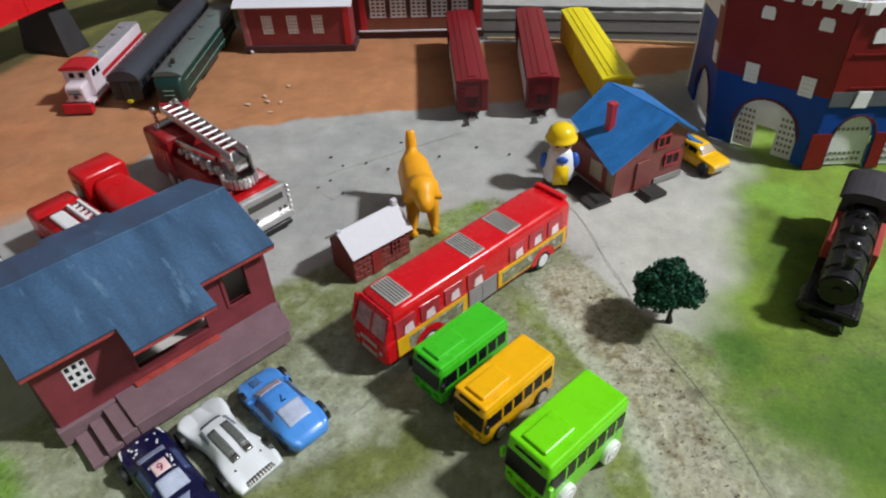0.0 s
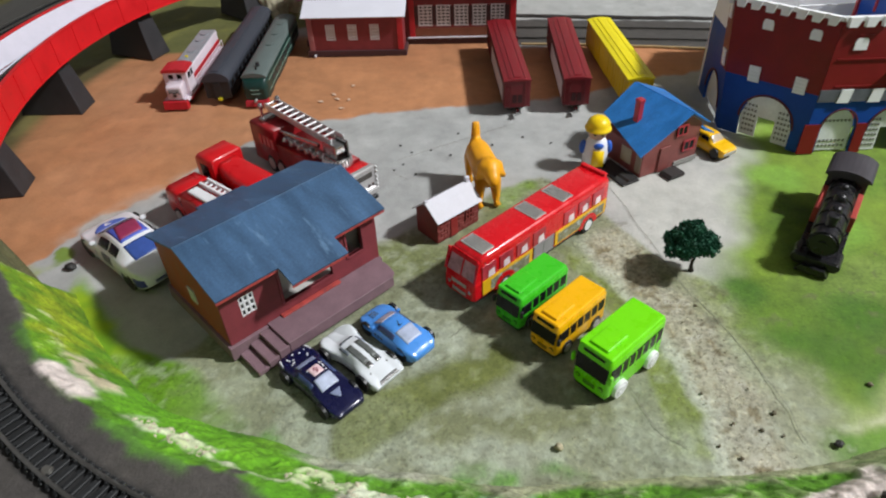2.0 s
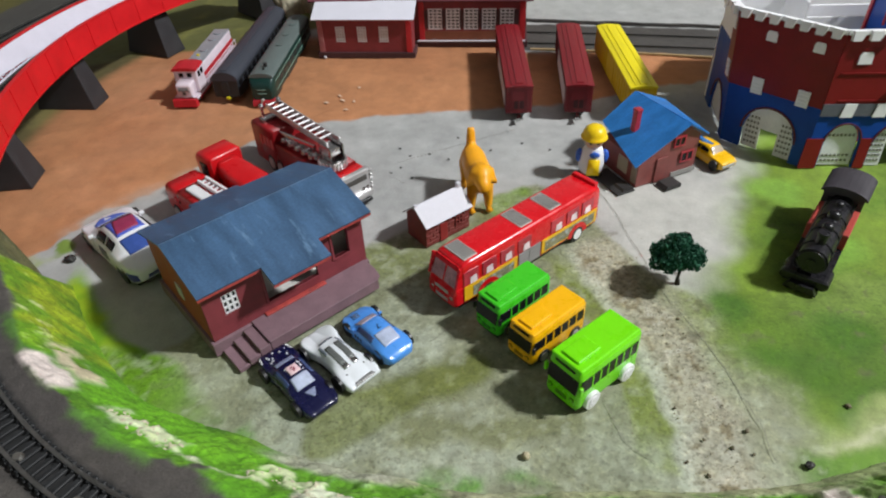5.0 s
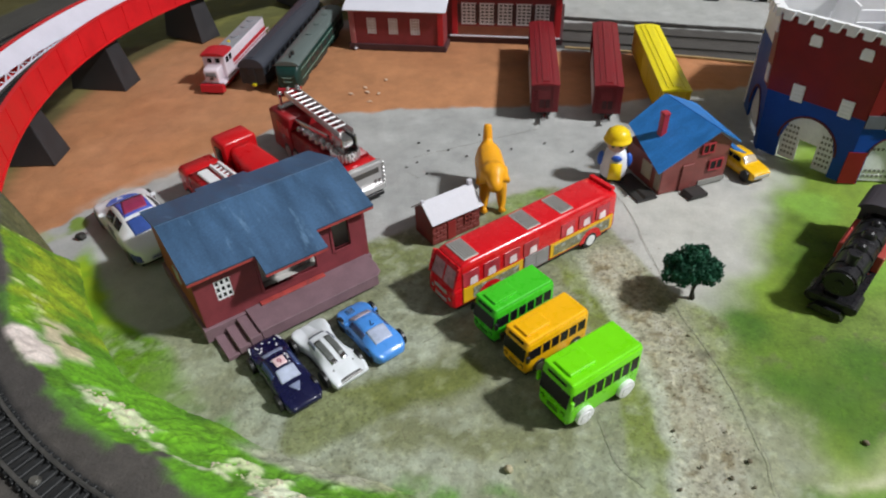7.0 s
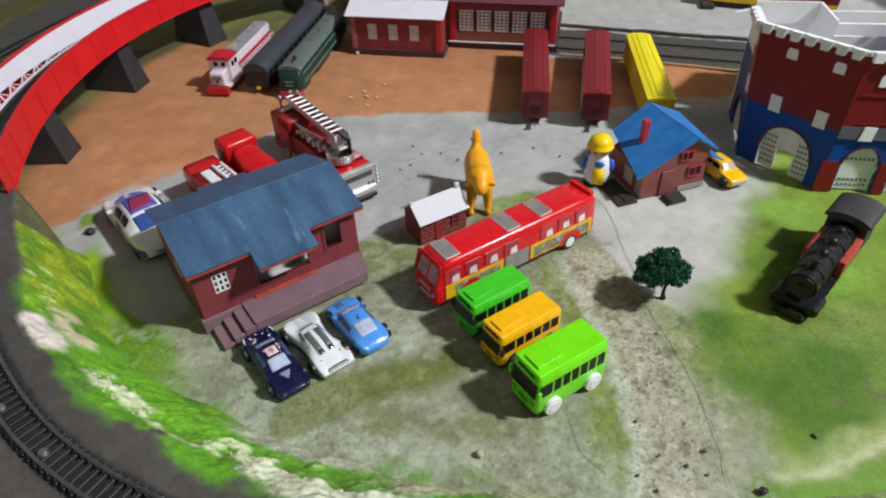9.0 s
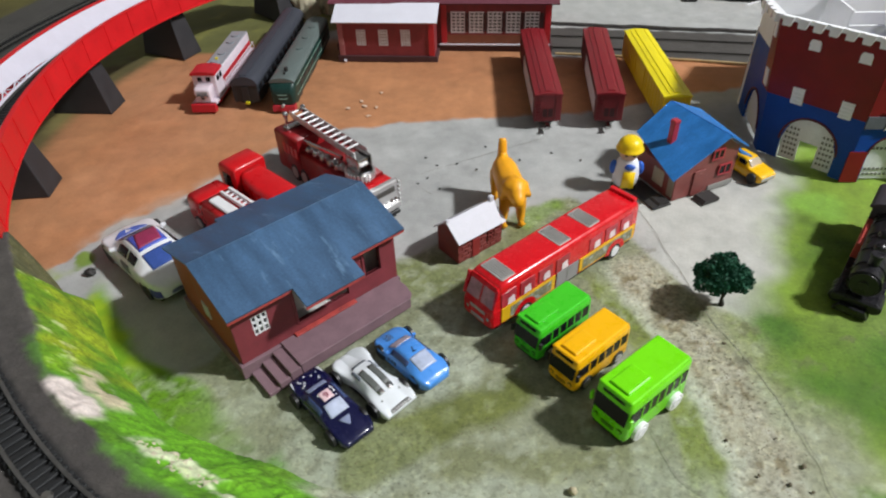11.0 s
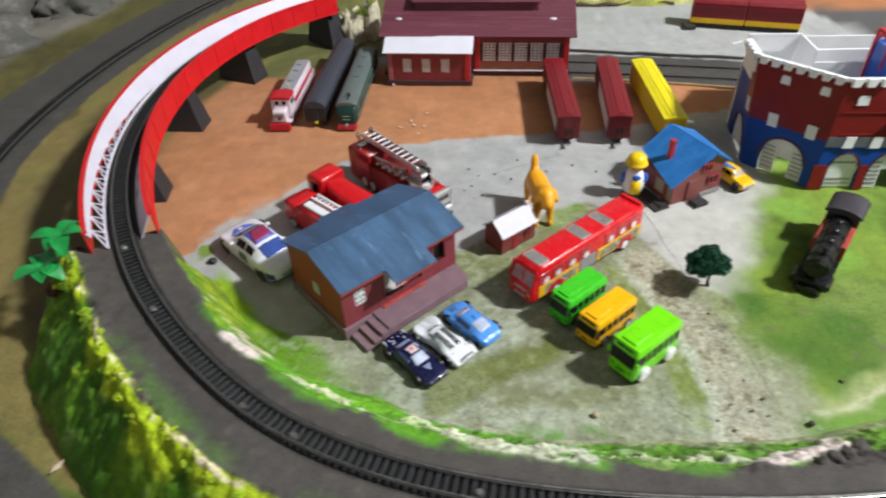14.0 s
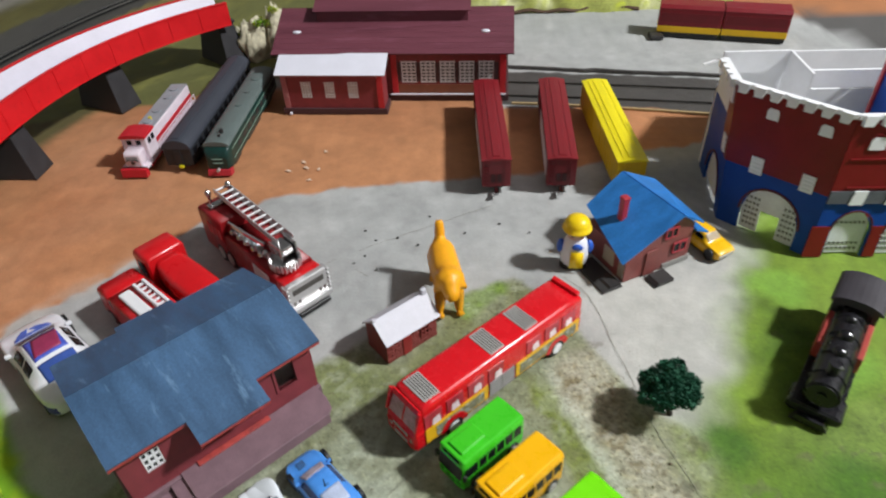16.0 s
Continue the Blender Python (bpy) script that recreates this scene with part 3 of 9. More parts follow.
# inner flank: soft greens
inner_col = blend(np.ones(bx.shape + (3,)) * np.array(lin("#5c9322")), 0.8 * step(b2 + 0.4 * b1, -0.1, 0.8), lin("#6d9c2c"))
inner_col = blend(inner_col, 0.7 * step(b3 + 0.5 * b2, 0.1, 0.7), lin("#78b028"))
inner_col = blend(inner_col, 0.6 * step(b1 + 0.5 * b3, 0.05, 0.6), lin("#47761a"))
inner_col = blend(inner_col, 0.7 * patch(0.70, 0.86, -0.090, -0.046, 0.02, 0.006), lin("#68a81e"))
inner_col = blend(inner_col, 0.65 * patch(0.53, 0.63, -0.125, -0.072, 0.015, 0.008) * step(b2, -0.5, 0.5), lin("#4f8a20"))
inner_col = blend(inner_col, 0.8 * step(-bx + 0.04 * b2, 0.335, 0.375), lin("#6f9420"))
inner_col = blend(inner_col, 0.65 * step(-bx + 0.04 * b2, 0.335, 0.37) * step(b2 + 0.5 * b1 + 0.3 * b3, -0.05, 0.6), lin("#a4b024"))
inner_col = blend(inner_col, 0.5 * step(-bx, 0.30, 0.34) * step(b1 - 0.5 * b3, 0.2, 0.7), lin("#4c7a16"))
inner_col = blend(inner_col, 0.5 * step(-bx, 0.30, 0.34) * flecks, lin("#cdd0a0"))
inner_col = blend(inner_col, 0.9 * step(-bx + 0.006 * b2, 0.425, 0.438), lin("#57513f"))
# mint wash, bare plaster, dark cracks between its pieces
inner_col = blend(inner_col, 0.85 * patch(0.560, 0.668, -0.080, -0.050, 0.01, 0.004) * step(b2 + 0.6 * b3, -0.25, 0.35), lin("#97c09a"))
inner_col = blend(inner_col, 0.5 * patch(0.50, 0.57, -0.082, -0.040, 0.01, 0.006) * step(b3 + 0.5 * b2, 0.1, 0.6), lin("#a6bf8c"))
# the front reach is patchy: sage, olive and pale clay that creeps up from the foot
front = step(along, 0.40, 0.43) * step(-along, -0.68, -0.63)
inner_col = blend(inner_col, 0.55 * front * step(b3 + 0.6 * b2, -0.1, 0.5), lin("#96a772"))
inner_col = blend(inner_col, 0.55 * front * step(b2 - 0.5 * b3, 0.1, 0.6), lin("#56702c"))
inner_col = blend(inner_col, 0.85 * front * step(t_in + 0.25 * b2 + 0.15 * b3, 0.62, 0.90), lin("#a5a489"))
bare = blend(np.ones(bx.shape + (3,)) * np.array(lin("#cdd2ba")), 0.6 * step(b2 + 0.5 * b5, 0.0, 0.8), lin("#b4ba96"))
bare = blend(bare, np.clip(0.7 * froth_area + 0.4 * seam + 0.45 * knob_area, 0, 1), lin("#cfdba6"))
bare = blend(bare, np.clip(pink_left + pink_right, 0, 1), lin("#ddcfca"))
bare = blend(bare, 0.5 * pink_right * step(ridge2, 0.3, 0.8), lin("#b9a8a0"))
bare = blend(bare, 0.8 * tan_area, lin("#cdbb9e"))
inner_col = inner_col * (1 - 0.95 * plaster[..., None]) + bare * 0.95 * plaster[..., None]
rift = step(-np.abs(fuzz(bx, by, 40, 23, 2)), -0.05, -0.015) * (slab_area + 0.8 * chunk_area + 0.5 * pink_right)
inner_col = blend(inner_col, 0.75 * np.clip(rift, 0, 1), lin("#5a5c44"))
# the foot runs out into pale clay where no flock was laid
bare_foot = step(-bd + 0.006 * b1 + 0.003 * b3, 0.080, 0.092) * step(along, 0.632, 0.650) * step(-along, -0.735, -0.705)
inner_col = blend(inner_col, 0.85 * bare_foot, lin("#b3b2a2"))
loose_foot = step(-bd + 0.008 * b2 + 0.004 * b3, 0.088, 0.102) * step(-along, -0.57, -0.55)
inner_col = blend(inner_col, 0.7 * loose_foot, lin("#a3a780"))
# outer flank: moss, its green deepened for the shaded side, with a lime rim, furrows, bare olive at the foot
outer_col = blend(np.ones(bx.shape + (3,)) * np.array(lin("#44720a")), 0.9 * step(b1 + 0.5 * b2, -0.2, 0.6), lin("#5c8a10"))
# furrow ridges tinted lighter, hollows darker
outer_col = blend(outer_col, 0.55 * step(furrow + 0.3 * b2, 0.0, 0.7), lin("#6f8f14"))
outer_col = blend(outer_col, 0.35 * step(-furrow + 0.3 * b3, 0.2, 0.8), lin("#3c6210"))
outer_col = blend(outer_col, 0.35 * step(b3 + 0.5 * b2, 0.6, 1.0), lin("#9aa46c"))
outer_col = blend(outer_col, 0.95 * step(0.35 * b2 + 0.35 * b1 + 1.6 * (0.29 - t_out), -0.04, 0.24), lin("#a9c018"))
outer_col = blend(outer_col, 0.5 * step(b3 - 0.3 * b2, 0.2, 0.7) * step(-t_out, -0.4, -0.2), lin("#8ba022"))
outer_col = blend(outer_col, 0.9 * step(0.6 * b2 + 0.5 * b3 + 1.1 * np.exp(-((bd - edge_out - 0.005) / 0.006) ** 2), 1.1, 1.35), lin("#dccfae"))
outer_col = blend(outer_col, 0.85 * step(t_out + 0.25 * b1 + 0.1 * b3, 0.86, 1.02) * step(by, 0.2, 0.3), lin("#857646"))
k_in = step(t_in + 0.12 * b2 * step(t_in, 0.0, 0.08), 0.0, 0.07)
k_in = np.maximum(k_in, np.clip(pink_left + 0.9 * slab_area, 0, 1) * step(-bd, 0.026, 0.030))
# dark rock climbs over the bank where it breaks off in front of the lawn
k_in = k_in * (1 - step(bd, pink_hi - 0.001, pink_hi + 0.003) * step(-along, -0.48, -0.465) * (bd < 0))
k_out = step(t_out + 0.10 * b2 * step(t_out, 0.0, 0.08), 0.0, 0.06)
bank_col = np.where((bd < 0)[..., None], blend(deck_col, k_in, (0, 0, 0)) + inner_col * k_in[..., None], blend(deck_col, k_out, (0, 0, 0)) + outer_col * k_out[..., None])
# sprayed green on the rim of the dark bed
for f0, f1, d0, w in ((0.574, 0.600, -0.0305, 0.9), (0.632, 0.656, -0.031, 0.85), (0.666, 0.708, -0.030, 0.95), (0.742, 0.796, -0.029, 0.6), (0.510, 0.545, -0.032, 0.6), (0.845, 0.885, -0.030, 0.5)):
    bank_col = blend(bank_col, w * patch(f0, f1, -0.046, d0, 0.007, 0.004) * (1 - plaster), lin("#5fa01e"))
sprayed = step(b1 + b2 * 0.3, 0.0, 0.8) * step(bd, 0.026, 0.046) * (t_out <= 0)
bank_col = blend(bank_col, 0.55 * sprayed, lin("#5b8a2a"))
bank_col = np.clip(bank_col * (1 + (0.06 + 0.20 * ((t_in > 0.02) | (t_out > 0.02)))[..., None] * (0.6 * b3 + 0.5 * b5)[..., None]), 0.004, 1)
bank_speck = np.clip(0.25 + 0.45 * (t_in > 0.02) * (1 - plaster) + 0.3 * (t_out > 0.02), 0, 1)
bank = mesh_grid("embankment", bx, by, bz, bank_col, M["bank"], label="raised railway bank with grassy, rocky flanks and dark top", kind="structure", speck=bank_speck)

# ---------------------------------------------------------------- board edge, room
leg_wood = surface("leg_pine", (0.36, 0.26, 0.15), rough=0.6, var=0.15, scale=8, stretch=(9, 9, 1))
room_wall = surface("room_plaster", (0.46, 0.46, 0.46), rough=0.85, var=0.06, scale=3, grain=120, bump=0.1)
room_floor = surface("room_tiles", (0.22, 0.21, 0.20), rough=0.5, var=0.08, scale=4, grain=80, bump=0.05)
bm = bmesh.new()
box(bm, -1.7, 1.7, -0.7, 2.3, -0.05, -0.012)
part("table_top", bm, surface("plywood", (0.42, 0.30, 0.17), rough=0.6, var=0.15, scale=8, stretch=(1, 9, 1)), None, "plywood board under the model railway", kind="structure")
for nm, b in (("floor", (-3.2, 3.4, -2.6, 4.2, -0.90, -0.82)), ("ceiling", (-3.2, 3.4, -2.6, 4.2, 3.02, 3.1)), ("wall_north", (-3.2, 3.4, 4.2, 4.3, -0.9, 3.1)),
              ("wall_south", (-3.2, 3.4, -2.7, -2.6, -0.9, 3.1)), ("wall_west", (-3.3, -3.2, -2.7, 4.3, -0.9, 3.1)), ("wall_east", (3.4, 3.5, -2.7, 4.3, -0.9, 3.1))):
    bm = bmesh.new()
    box(bm, *b)
    part(nm, bm, room_floor if nm == "floor" else room_wall, None, "plain plastered room " + nm.split("_")[0], kind="structure")

for lx in (-1.6, 0.0, 1.6):
    for ly in (-0.6, 2.2):
        bm = bmesh.new()
        box(bm, lx - 0.03, lx + 0.03, ly - 0.03, ly + 0.03, -0.82, -0.05, 0.004)
        part("table_leg", bm, leg_wood, None, "square pine leg under the board", kind="structure")
drum = bmesh.new()
cyl(drum, (LAMP[0], LAMP[1], 2.965), (LAMP[0], LAMP[1], 3.02), 0.19, n=32, bevel=0.01)
tagged(part("ceiling_lamp", drum, room_wall, None, "round white ceiling lamp housing above the layout"), category="ceiling lamp")

# ---------------------------------------------------------------- tracks
def track(name, curve, length, z, label, lo=0.0, hi=1.0, spacing=0.0068):
    root = thing(name, 0, 0, 0, label=label, category="railway track")
    n = normals2(curve)
    a, b = int(lo * (len(curve) - 1)), int(hi * (len(curve) - 1))
    for s in (-1, 1):
        bm = bmesh.new()
        foot = [(s * 0.00855 + d, h) for d, h in ((-0.0012, 0), (0.0012, 0), (0.0012, 0.0006), (0.0004, 0.0008), (0.0004, 0.0017), (0.0006, 0.0018), (0.0006, 0.0026), (-0.0006, 0.0026), (-0.0006, 0.0018), (-0.0004, 0.0017), (-0.0004, 0.0008), (-0.0012, 0.0006))]
        sweep(bm, curve[a:b + 1], foot, z + 0.0026)
        part("rail", bm, M["steel"], root, "dull steel rail")
    bm = bmesh.new()
    box(bm, -0.0019, 0.0019, -0.0120, 0.0120, 0, 0.0021, 0.0005, 1)
    for s in (-1, 1):
        for k in (-1, 1):
            box(bm, -0.0012, 0.0012, s * 0.00855 + k * 0.0019 - 0.0006, s * 0.00855 + k * 0.0019 + 0.0006, 0.0024, 0.0036)
    me = bpy.data.meshes.new("tie")
    bm.to_mesh(me)
    bm.free()
    me.materials.append(M["tie"])
    run = np.linspace(lo * length, hi * length, int((hi - lo) * length / spacing))
    at = np.linspace(0, length, len(curve))
    for d in run:
        c = [np.interp(d, at, curve[:, k]) for k in (0, 1)]
        m = [np.interp(d, at, n[:, k]) for k in (0, 1)]
        shared("tie", me, root, Matrix.Translation((c[0], c[1], z)) @ Matrix.Rotation(math.atan2(m[1], m[0]) - math.pi / 2, 4, "Z"))
    return root


bridge_end = int(np.argmin(np.hypot(loop[:, 0] + 0.418, loop[:, 1] - 1.148)))
loop_track = track("loop_track", loop, loop_length, TRACK_Z, "black-tied model track on the raised loop", 0.16, bridge_end / (len(loop) - 1))
outer_track = track("outer_track", outer, outer_length, 0.0012, "black-tied model track lying on dark asphalt", 0.12, 0.90, 0.0085)


def screw_at(x, y, z, parent):
    bm = bmesh.new()
    cyl(bm, (x, y, z), (x, y, z + 0.0022), 0.0034, 0.0024, 14)
    box(bm, x - 0.0022, x + 0.0022, y - 0.0004, y + 0.0004, z + 0.0021, z + 0.0025)
    part("screw", bm, M["screw"], parent, "zinc screw head")


for x, y in ((-0.488, 0.384), (-0.418, 0.294), (-0.298, 0.186), (-0.250, 0.160), (-0.106, 0.118), (-0.012, 0.110)):
    screw_at(x, y, TRACK_Z + 0.0024, loop_track)
for x, y in ((-0.729, 0.33), (-0.64, 0.215), (-0.606, 0.184), (-0.844, 0.594), (-0.80, 0.47)):
    screw_at(x, y, 0.0036, outer_track)

# ---------------------------------------------------------------- curved bridge
M["bridge_red"] = surface("bridge_red_paint", lin("#d01c22"), rough=0.42, var=0.10, scale=40, worn=lin("#7c1518"), worn_amount=0.02, bump=0.15)
M["bridge_white"] = surface("bridge_white_paint", lin("#d0ccd8"), rough=0.5, var=0.05, scale=40, bump=0.15)
M["pier"] = surface("pier_black_paint", (0.028, 0.027, 0.030), rough=0.55, var=0.2, scale=50, bump=0.25)
M["deck"] = surface("bridge_deck_black", (0.02, 0.02, 0.02), rough=0.6, var=0.2)
bridge = thing("curved_bridge", 0, 0, 0, label="curved red and white model railway bridge on black piers", category="railway bridge")
br_a = last - 3
span = loop[br_a:bridge_end + 1]
span_n = loop_n[br_a:bridge_end + 1]
bm = bmesh.new()
sweep(bm, span, [(-0.0172, -0.006), (0.0172, -0.006), (0.0172, 0), (-0.0172, 0)], TRACK_Z - 0.0008)
part("deck", bm, M["deck"], bridge, "black deck")
G_LO, G_MID, G_HI, G_IN = 0.0685, 0.0880, 0.1025, 0.0765


def lean(z):
    """How far out the splayed inner face of a girder lies at height z."""
    return 0.0168 + 0.0150 * (z - G_IN) / (G_HI - G_IN)


def face(bm, s, z0, z1, back, thick):
    q = [(lean(z0) + back, z0), (lean(z1) + back, z1), (lean(z1) + back + thick, z1), (lean(z0) + back + thick, z0)]
    sweep(bm, span, [(s * o, z) for o, z in q][::s], 0)


def girder_sheet(bm, s, j0, j1, low, high, back, thick):
    """A splayed sheet along the span between two heights that may change from row to row."""
    rings = []
    for j in range(j0, j1):
        z0, z1 = low(j), high(j)
        rings.append([Vector((*(span[j] + span_n[j] * s * (lean(z) + o)), z)) for z, o in ((z0, back), (z1, back), (z1, back + thick), (z0, back + thick))])
    loft(bm, rings)


def lattice_top(j, s):
    """The open lattice dies out towards the middle; the girder inside the curve is solid again at its end."""
    k = max(0.0, 1 - j / 112.0)
    return G_IN + 0.0030 + 0.0165 * (k if s > 0 else min(1.0, 1.3 * k) * min(1.0, max(0.0, (j - 14) / 12.0)))


LATTICE = 104
for s in (-1, 1):
    d = s * 0.0328
    bm = bmesh.new()
    sweep(bm, span, [(d + s * 0.0011 - 0.0007, G_LO), (d + s * 0.0011 + 0.0007, G_LO), (d + s * 0.0011 + 0.0007, G_HI), (d + s * 0.0011 - 0.0007, G_HI)], 0)
    part("outer_girder_face", bm, M["bridge_red"], bridge, "solid red outer face")
    # upright stiffeners and a lower lip on the red face
    bm = bmesh.new()
    sweep(bm, span, [(d + s * 0.0018 - 0.0012, G_LO - 0.0002), (d + s * 0.0018 + 0.0012, G_LO - 0.0002), (d + s * 0.0018 + 0.0012, G_LO + 0.0016), (d + s * 0.0018 - 0.0012, G_LO + 0.0016)], 0)
    part("bottom_flange", bm, M["bridge_red"], bridge, "red lower flange")
    for j in range(7, len(span) - 3, 15):
        o = Vector((*(span[j] + span_n[j] * (d + s * 0.0018)), 0))
        n, u = Vector((*span_n[j], 0)) * 0.0009, Vector((-span_n[j][1], span_n[j][0], 0)) * 0.0006
        bm = bmesh.new()
        loft(bm, [[o - n - u + Vector((0, 0, z)), o + n - u + Vector((0, 0, z)), o + n + u + Vector((0, 0, z)), o - n + u + Vector((0, 0, z))] for z in (G_LO + 0.0016, G_HI - 0.0004)])
        part("stiffener", bm, M["bridge_red"], bridge)
    bm = bmesh.new()
    girder_sheet(bm, s, 0, len(span), lambda j: lattice_top(j, s), lambda j: G_HI, -0.0004, 0.0012)
    part("inner_girder_face", bm, M["bridge_white"], bridge, "white splayed inner face")
    bm = bmesh.new()
    face(bm, s, G_IN, G_IN + 0.0026, -0.0004, 0.0012)
    part("bottom_chord", bm, M["bridge_white"], bridge, "white lower chord")
    gap = 8
    for i in range(0, LATTICE, gap):
        bm = bmesh.new()
        for j0, z0, j1, z1 in ((i, G_IN + 0.002, i + gap // 2, lattice_top(i + gap // 2, s) + 0.001), (i + gap // 2, lattice_top(i + gap // 2, s) + 0.001, i + gap, G_IN + 0.002), (i + gap // 2, G_IN + 0.002, i + gap // 2, lattice_top(i + gap // 2, s) + 0.001)):
            a = Vector((*(span[j0] + span_n[j0] * s * lean(z0)), z0))
            b = Vector((*(span[j1] + span_n[j1] * s * lean(z1)), z1))
            nn = Vector((*span_n[(j0 + j1) // 2], 0)) * 0.0006
            up = Vector((-span_n[j0][1], span_n[j0][0], 0)) * 0.0010
            loft(bm, [[a - nn - up, a + nn - up, a + nn + up, a - nn + up], [b - nn - up, b + nn - up, b + nn + up, b - nn + up]])
        part("lattice_brace", bm, M["bridge_white"], bridge)
    bm = bmesh.new()
    sweep(bm, span, [(d - 0.0026, G_HI), (d + 0.0026, G_HI), (d + 0.0026, G_HI + 0.0016), (d - 0.0026, G_HI + 0.0016)], 0)
    part("top_rail", bm, M["bridge_red"], bridge, "red top flange")


def pier(x, y, turn):
    root = thing("bridge_pier", x, y, 0, turn, "tapered black bridge pier standing on the clay", "bridge pier", "bridge piers")
    bm = bmesh.new()
    hi = 0.0665
    bx0, tx0, by0, ty0 = 0.042, 0.029, 0.020, 0.014
    loft(bm, [[(-bx0, -by0, 0), (bx0, -by0, 0), (bx0, by0, 0), (-bx0, by0, 0)], [(-tx0, -ty0, hi), (tx0, -ty0, hi), (tx0, ty0, hi), (-tx0, ty0, hi)]])
    bmesh.ops.bevel(bm, geom=list(bm.edges), offset=0.0012, segments=2, affect="EDGES", profile=0.5)
    part("shaft", bm, M["pier"], root)
    bm = bmesh.new()
    box(bm, -0.031, 0.031, -0.016, 0.016, hi - 0.0005, 0.0708, 0.0006)
    part("cap", bm, M["pier"], root)
    return root


for x, y, turn in ((-0.590, 0.594, 8), (-0.605, 0.796, -2), (-0.560, 0.985, -22), (-0.432, 1.146, -40)):
    pier(x, y, turn)

# ---------------------------------------------------------------- shared pieces for buildings and vehicles
def slab(bm, quad, thick, lift=0.0):
    """A flat plate from four corners; it grows along the face's normal."""
    q = [Vector(p) for p in quad]
    n = (q[1] - q[0]).cross(q[3] - q[0]).normalized()
    loft(bm, [[p + n * lift for p in q], [p + n * (lift + thick) for p in q]])


def wall_with_holes(bm, x0, x1, z0, z1, y0, y1, holes):
    """An upright wall along x from y0 to y1 deep, with rectangular openings (x0, x1, z0, z1) cut through it."""
    xs = sorted({x0, x1, *[h[0] for h in holes], *[h[1] for h in holes]})
    zs = sorted({z0, z1, *[h[2] for h in holes], *[h[3] for h in holes]})
    for xa, xb in zip(xs, xs[1:]):
        for za, zb in zip(zs, zs[1:]):
            if not any(h[0] <= xa and xb <= h[1] and h[2] <= za and zb <= h[3] for h in holes):
                box(bm, xa, xb, y0, y1, za, zb)
    bmesh.ops.remove_doubles(bm, verts=bm.verts, dist=0.00001)


def lattice_window(x0, x1, z0, z1, y, cols, rows, parent, frame_mat, pane_mat, bar=0.0007, name="window"):
    """A glazed window in a wall that faces -y: a pane and its bars."""
    bm = bmesh.new()
    box(bm, x0, x1, y + 0.0010, y + 0.0016, z0, z1)
    win = part(name, bm, pane_mat, parent, "dark glazing behind pale bars")
    for i in range(cols + 1):
        x = x0 + (x1 - x0) * i / cols
        bm = bmesh.new()
        box(bm, x - bar, x + bar, y - 0.0004, y + 0.0009, z0 - bar, z1 + bar)
        part("window_bar", bm, frame_mat, win, "white glazing bar")
    for j in range(rows + 1):
        z = z0 + (z1 - z0) * j / rows
        bm = bmesh.new()
        box(bm, x0 - bar, x1 + bar, y - 0.0003, y + 0.0008, z - bar, z + bar)
        part("window_bar", bm, frame_mat, win, "white glazing bar")
    return win


# ---------------------------------------------------------------- station house with blue roof
M["st_roof"] = surface("brushed_blue_roof", lin("#3a5878"), rough=0.55, var=0.30, scale=36, stretch=(1.7, 0.40, 0.4), worn=lin("#5f7f9e"), worn_amount=0.085, worn_scale=52, bump=0.35)
M["st_wall"] = surface("station_maroon", lin("#7d353c"), rough=0.6, var=0.16, scale=60, bump=0.25)
M["st_end"] = surface("station_rust_end", lin("#96472a"), rough=0.6, var=0.15, scale=60, bump=0.25)
M["st_deck"] = surface("station_platform", lin("#7c626a"), rough=0.7, var=0.14, scale=70, bump=0.3)
M["st_trim"] = surface("station_red_trim", lin("#a6423d"), rough=0.6, var=0.25, scale=120, worn=lin("#75393c"), worn_amount=0.10, worn_scale=90)
M["st_inside"] = surface("station_inside", lin("#bdbab6"), rough=0.8, var=0.1)
M["win_white"] = surface("window_white", lin("#dedee2"), rough=0.5, var=0.05)
M["win_dark"] = plastic("window_dark", (0.02, 0.022, 0.026), rough=0.2)

station = thing("station_house", -0.249, 0.336, 0, 44, "maroon station house with brushed blue roof and porch deck", "model house")
W_, D_ = 0.153, 0.105
bm = bmesh.new()
box(bm, -0.003, W_ + 0.001, -0.003, D_ + 0.002, 0, 0.0135, 0.0006)
part("foundation", bm, M["st_deck"], station, "dull mauve base")
front_holes = [(0.0158, 0.0288, 0.0345, 0.0540), (0.0530, 0.1020, 0.0250, 0.0610), (0.1205, 0.1365, 0.0330, 0.0640)]
bm = bmesh.new()
wall_with_holes(bm, 0.0, W_, 0.0135, 0.0660, 0.0, 0.0022, front_holes)
part("front_wall", bm, M["st_wall"], station, "maroon front wall with openings")
bm = bmesh.new()
box(bm, 0.0, W_, D_ - 0.0022, D_, 0.0135, 0.066)
part("back_wall", bm, M["st_wall"], station)
for nm, x0, mat in (("left_end", -0.0002, M["st_end"]), ("right_end", W_ - 0.0020, M["st_wall"])):
    bm = bmesh.new()
    prism(bm, [(0.0022, 0.0135), (D_ - 0.0022, 0.0135), (D_ - 0.0022, 0.0660), (0.0480, 0.0845), (0.0022, 0.0660)], "x", x0, x0 + 0.0022)
    part(nm, bm, mat, station, "rust-brown gable wall" if x0 < 0.1 else "maroon gable wall")
bm = bmesh.new()
box(bm, -0.0012, -0.0002, 0.045, 0.056, 0.030, 0.044)
part("end_window", bm, M["st_inside"], station, "small grey window")
bm = bmesh.new()
box(bm, 0.0022, W_ - 0.0022, 0.0022, D_ - 0.0022, 0.0135, 0.0160)
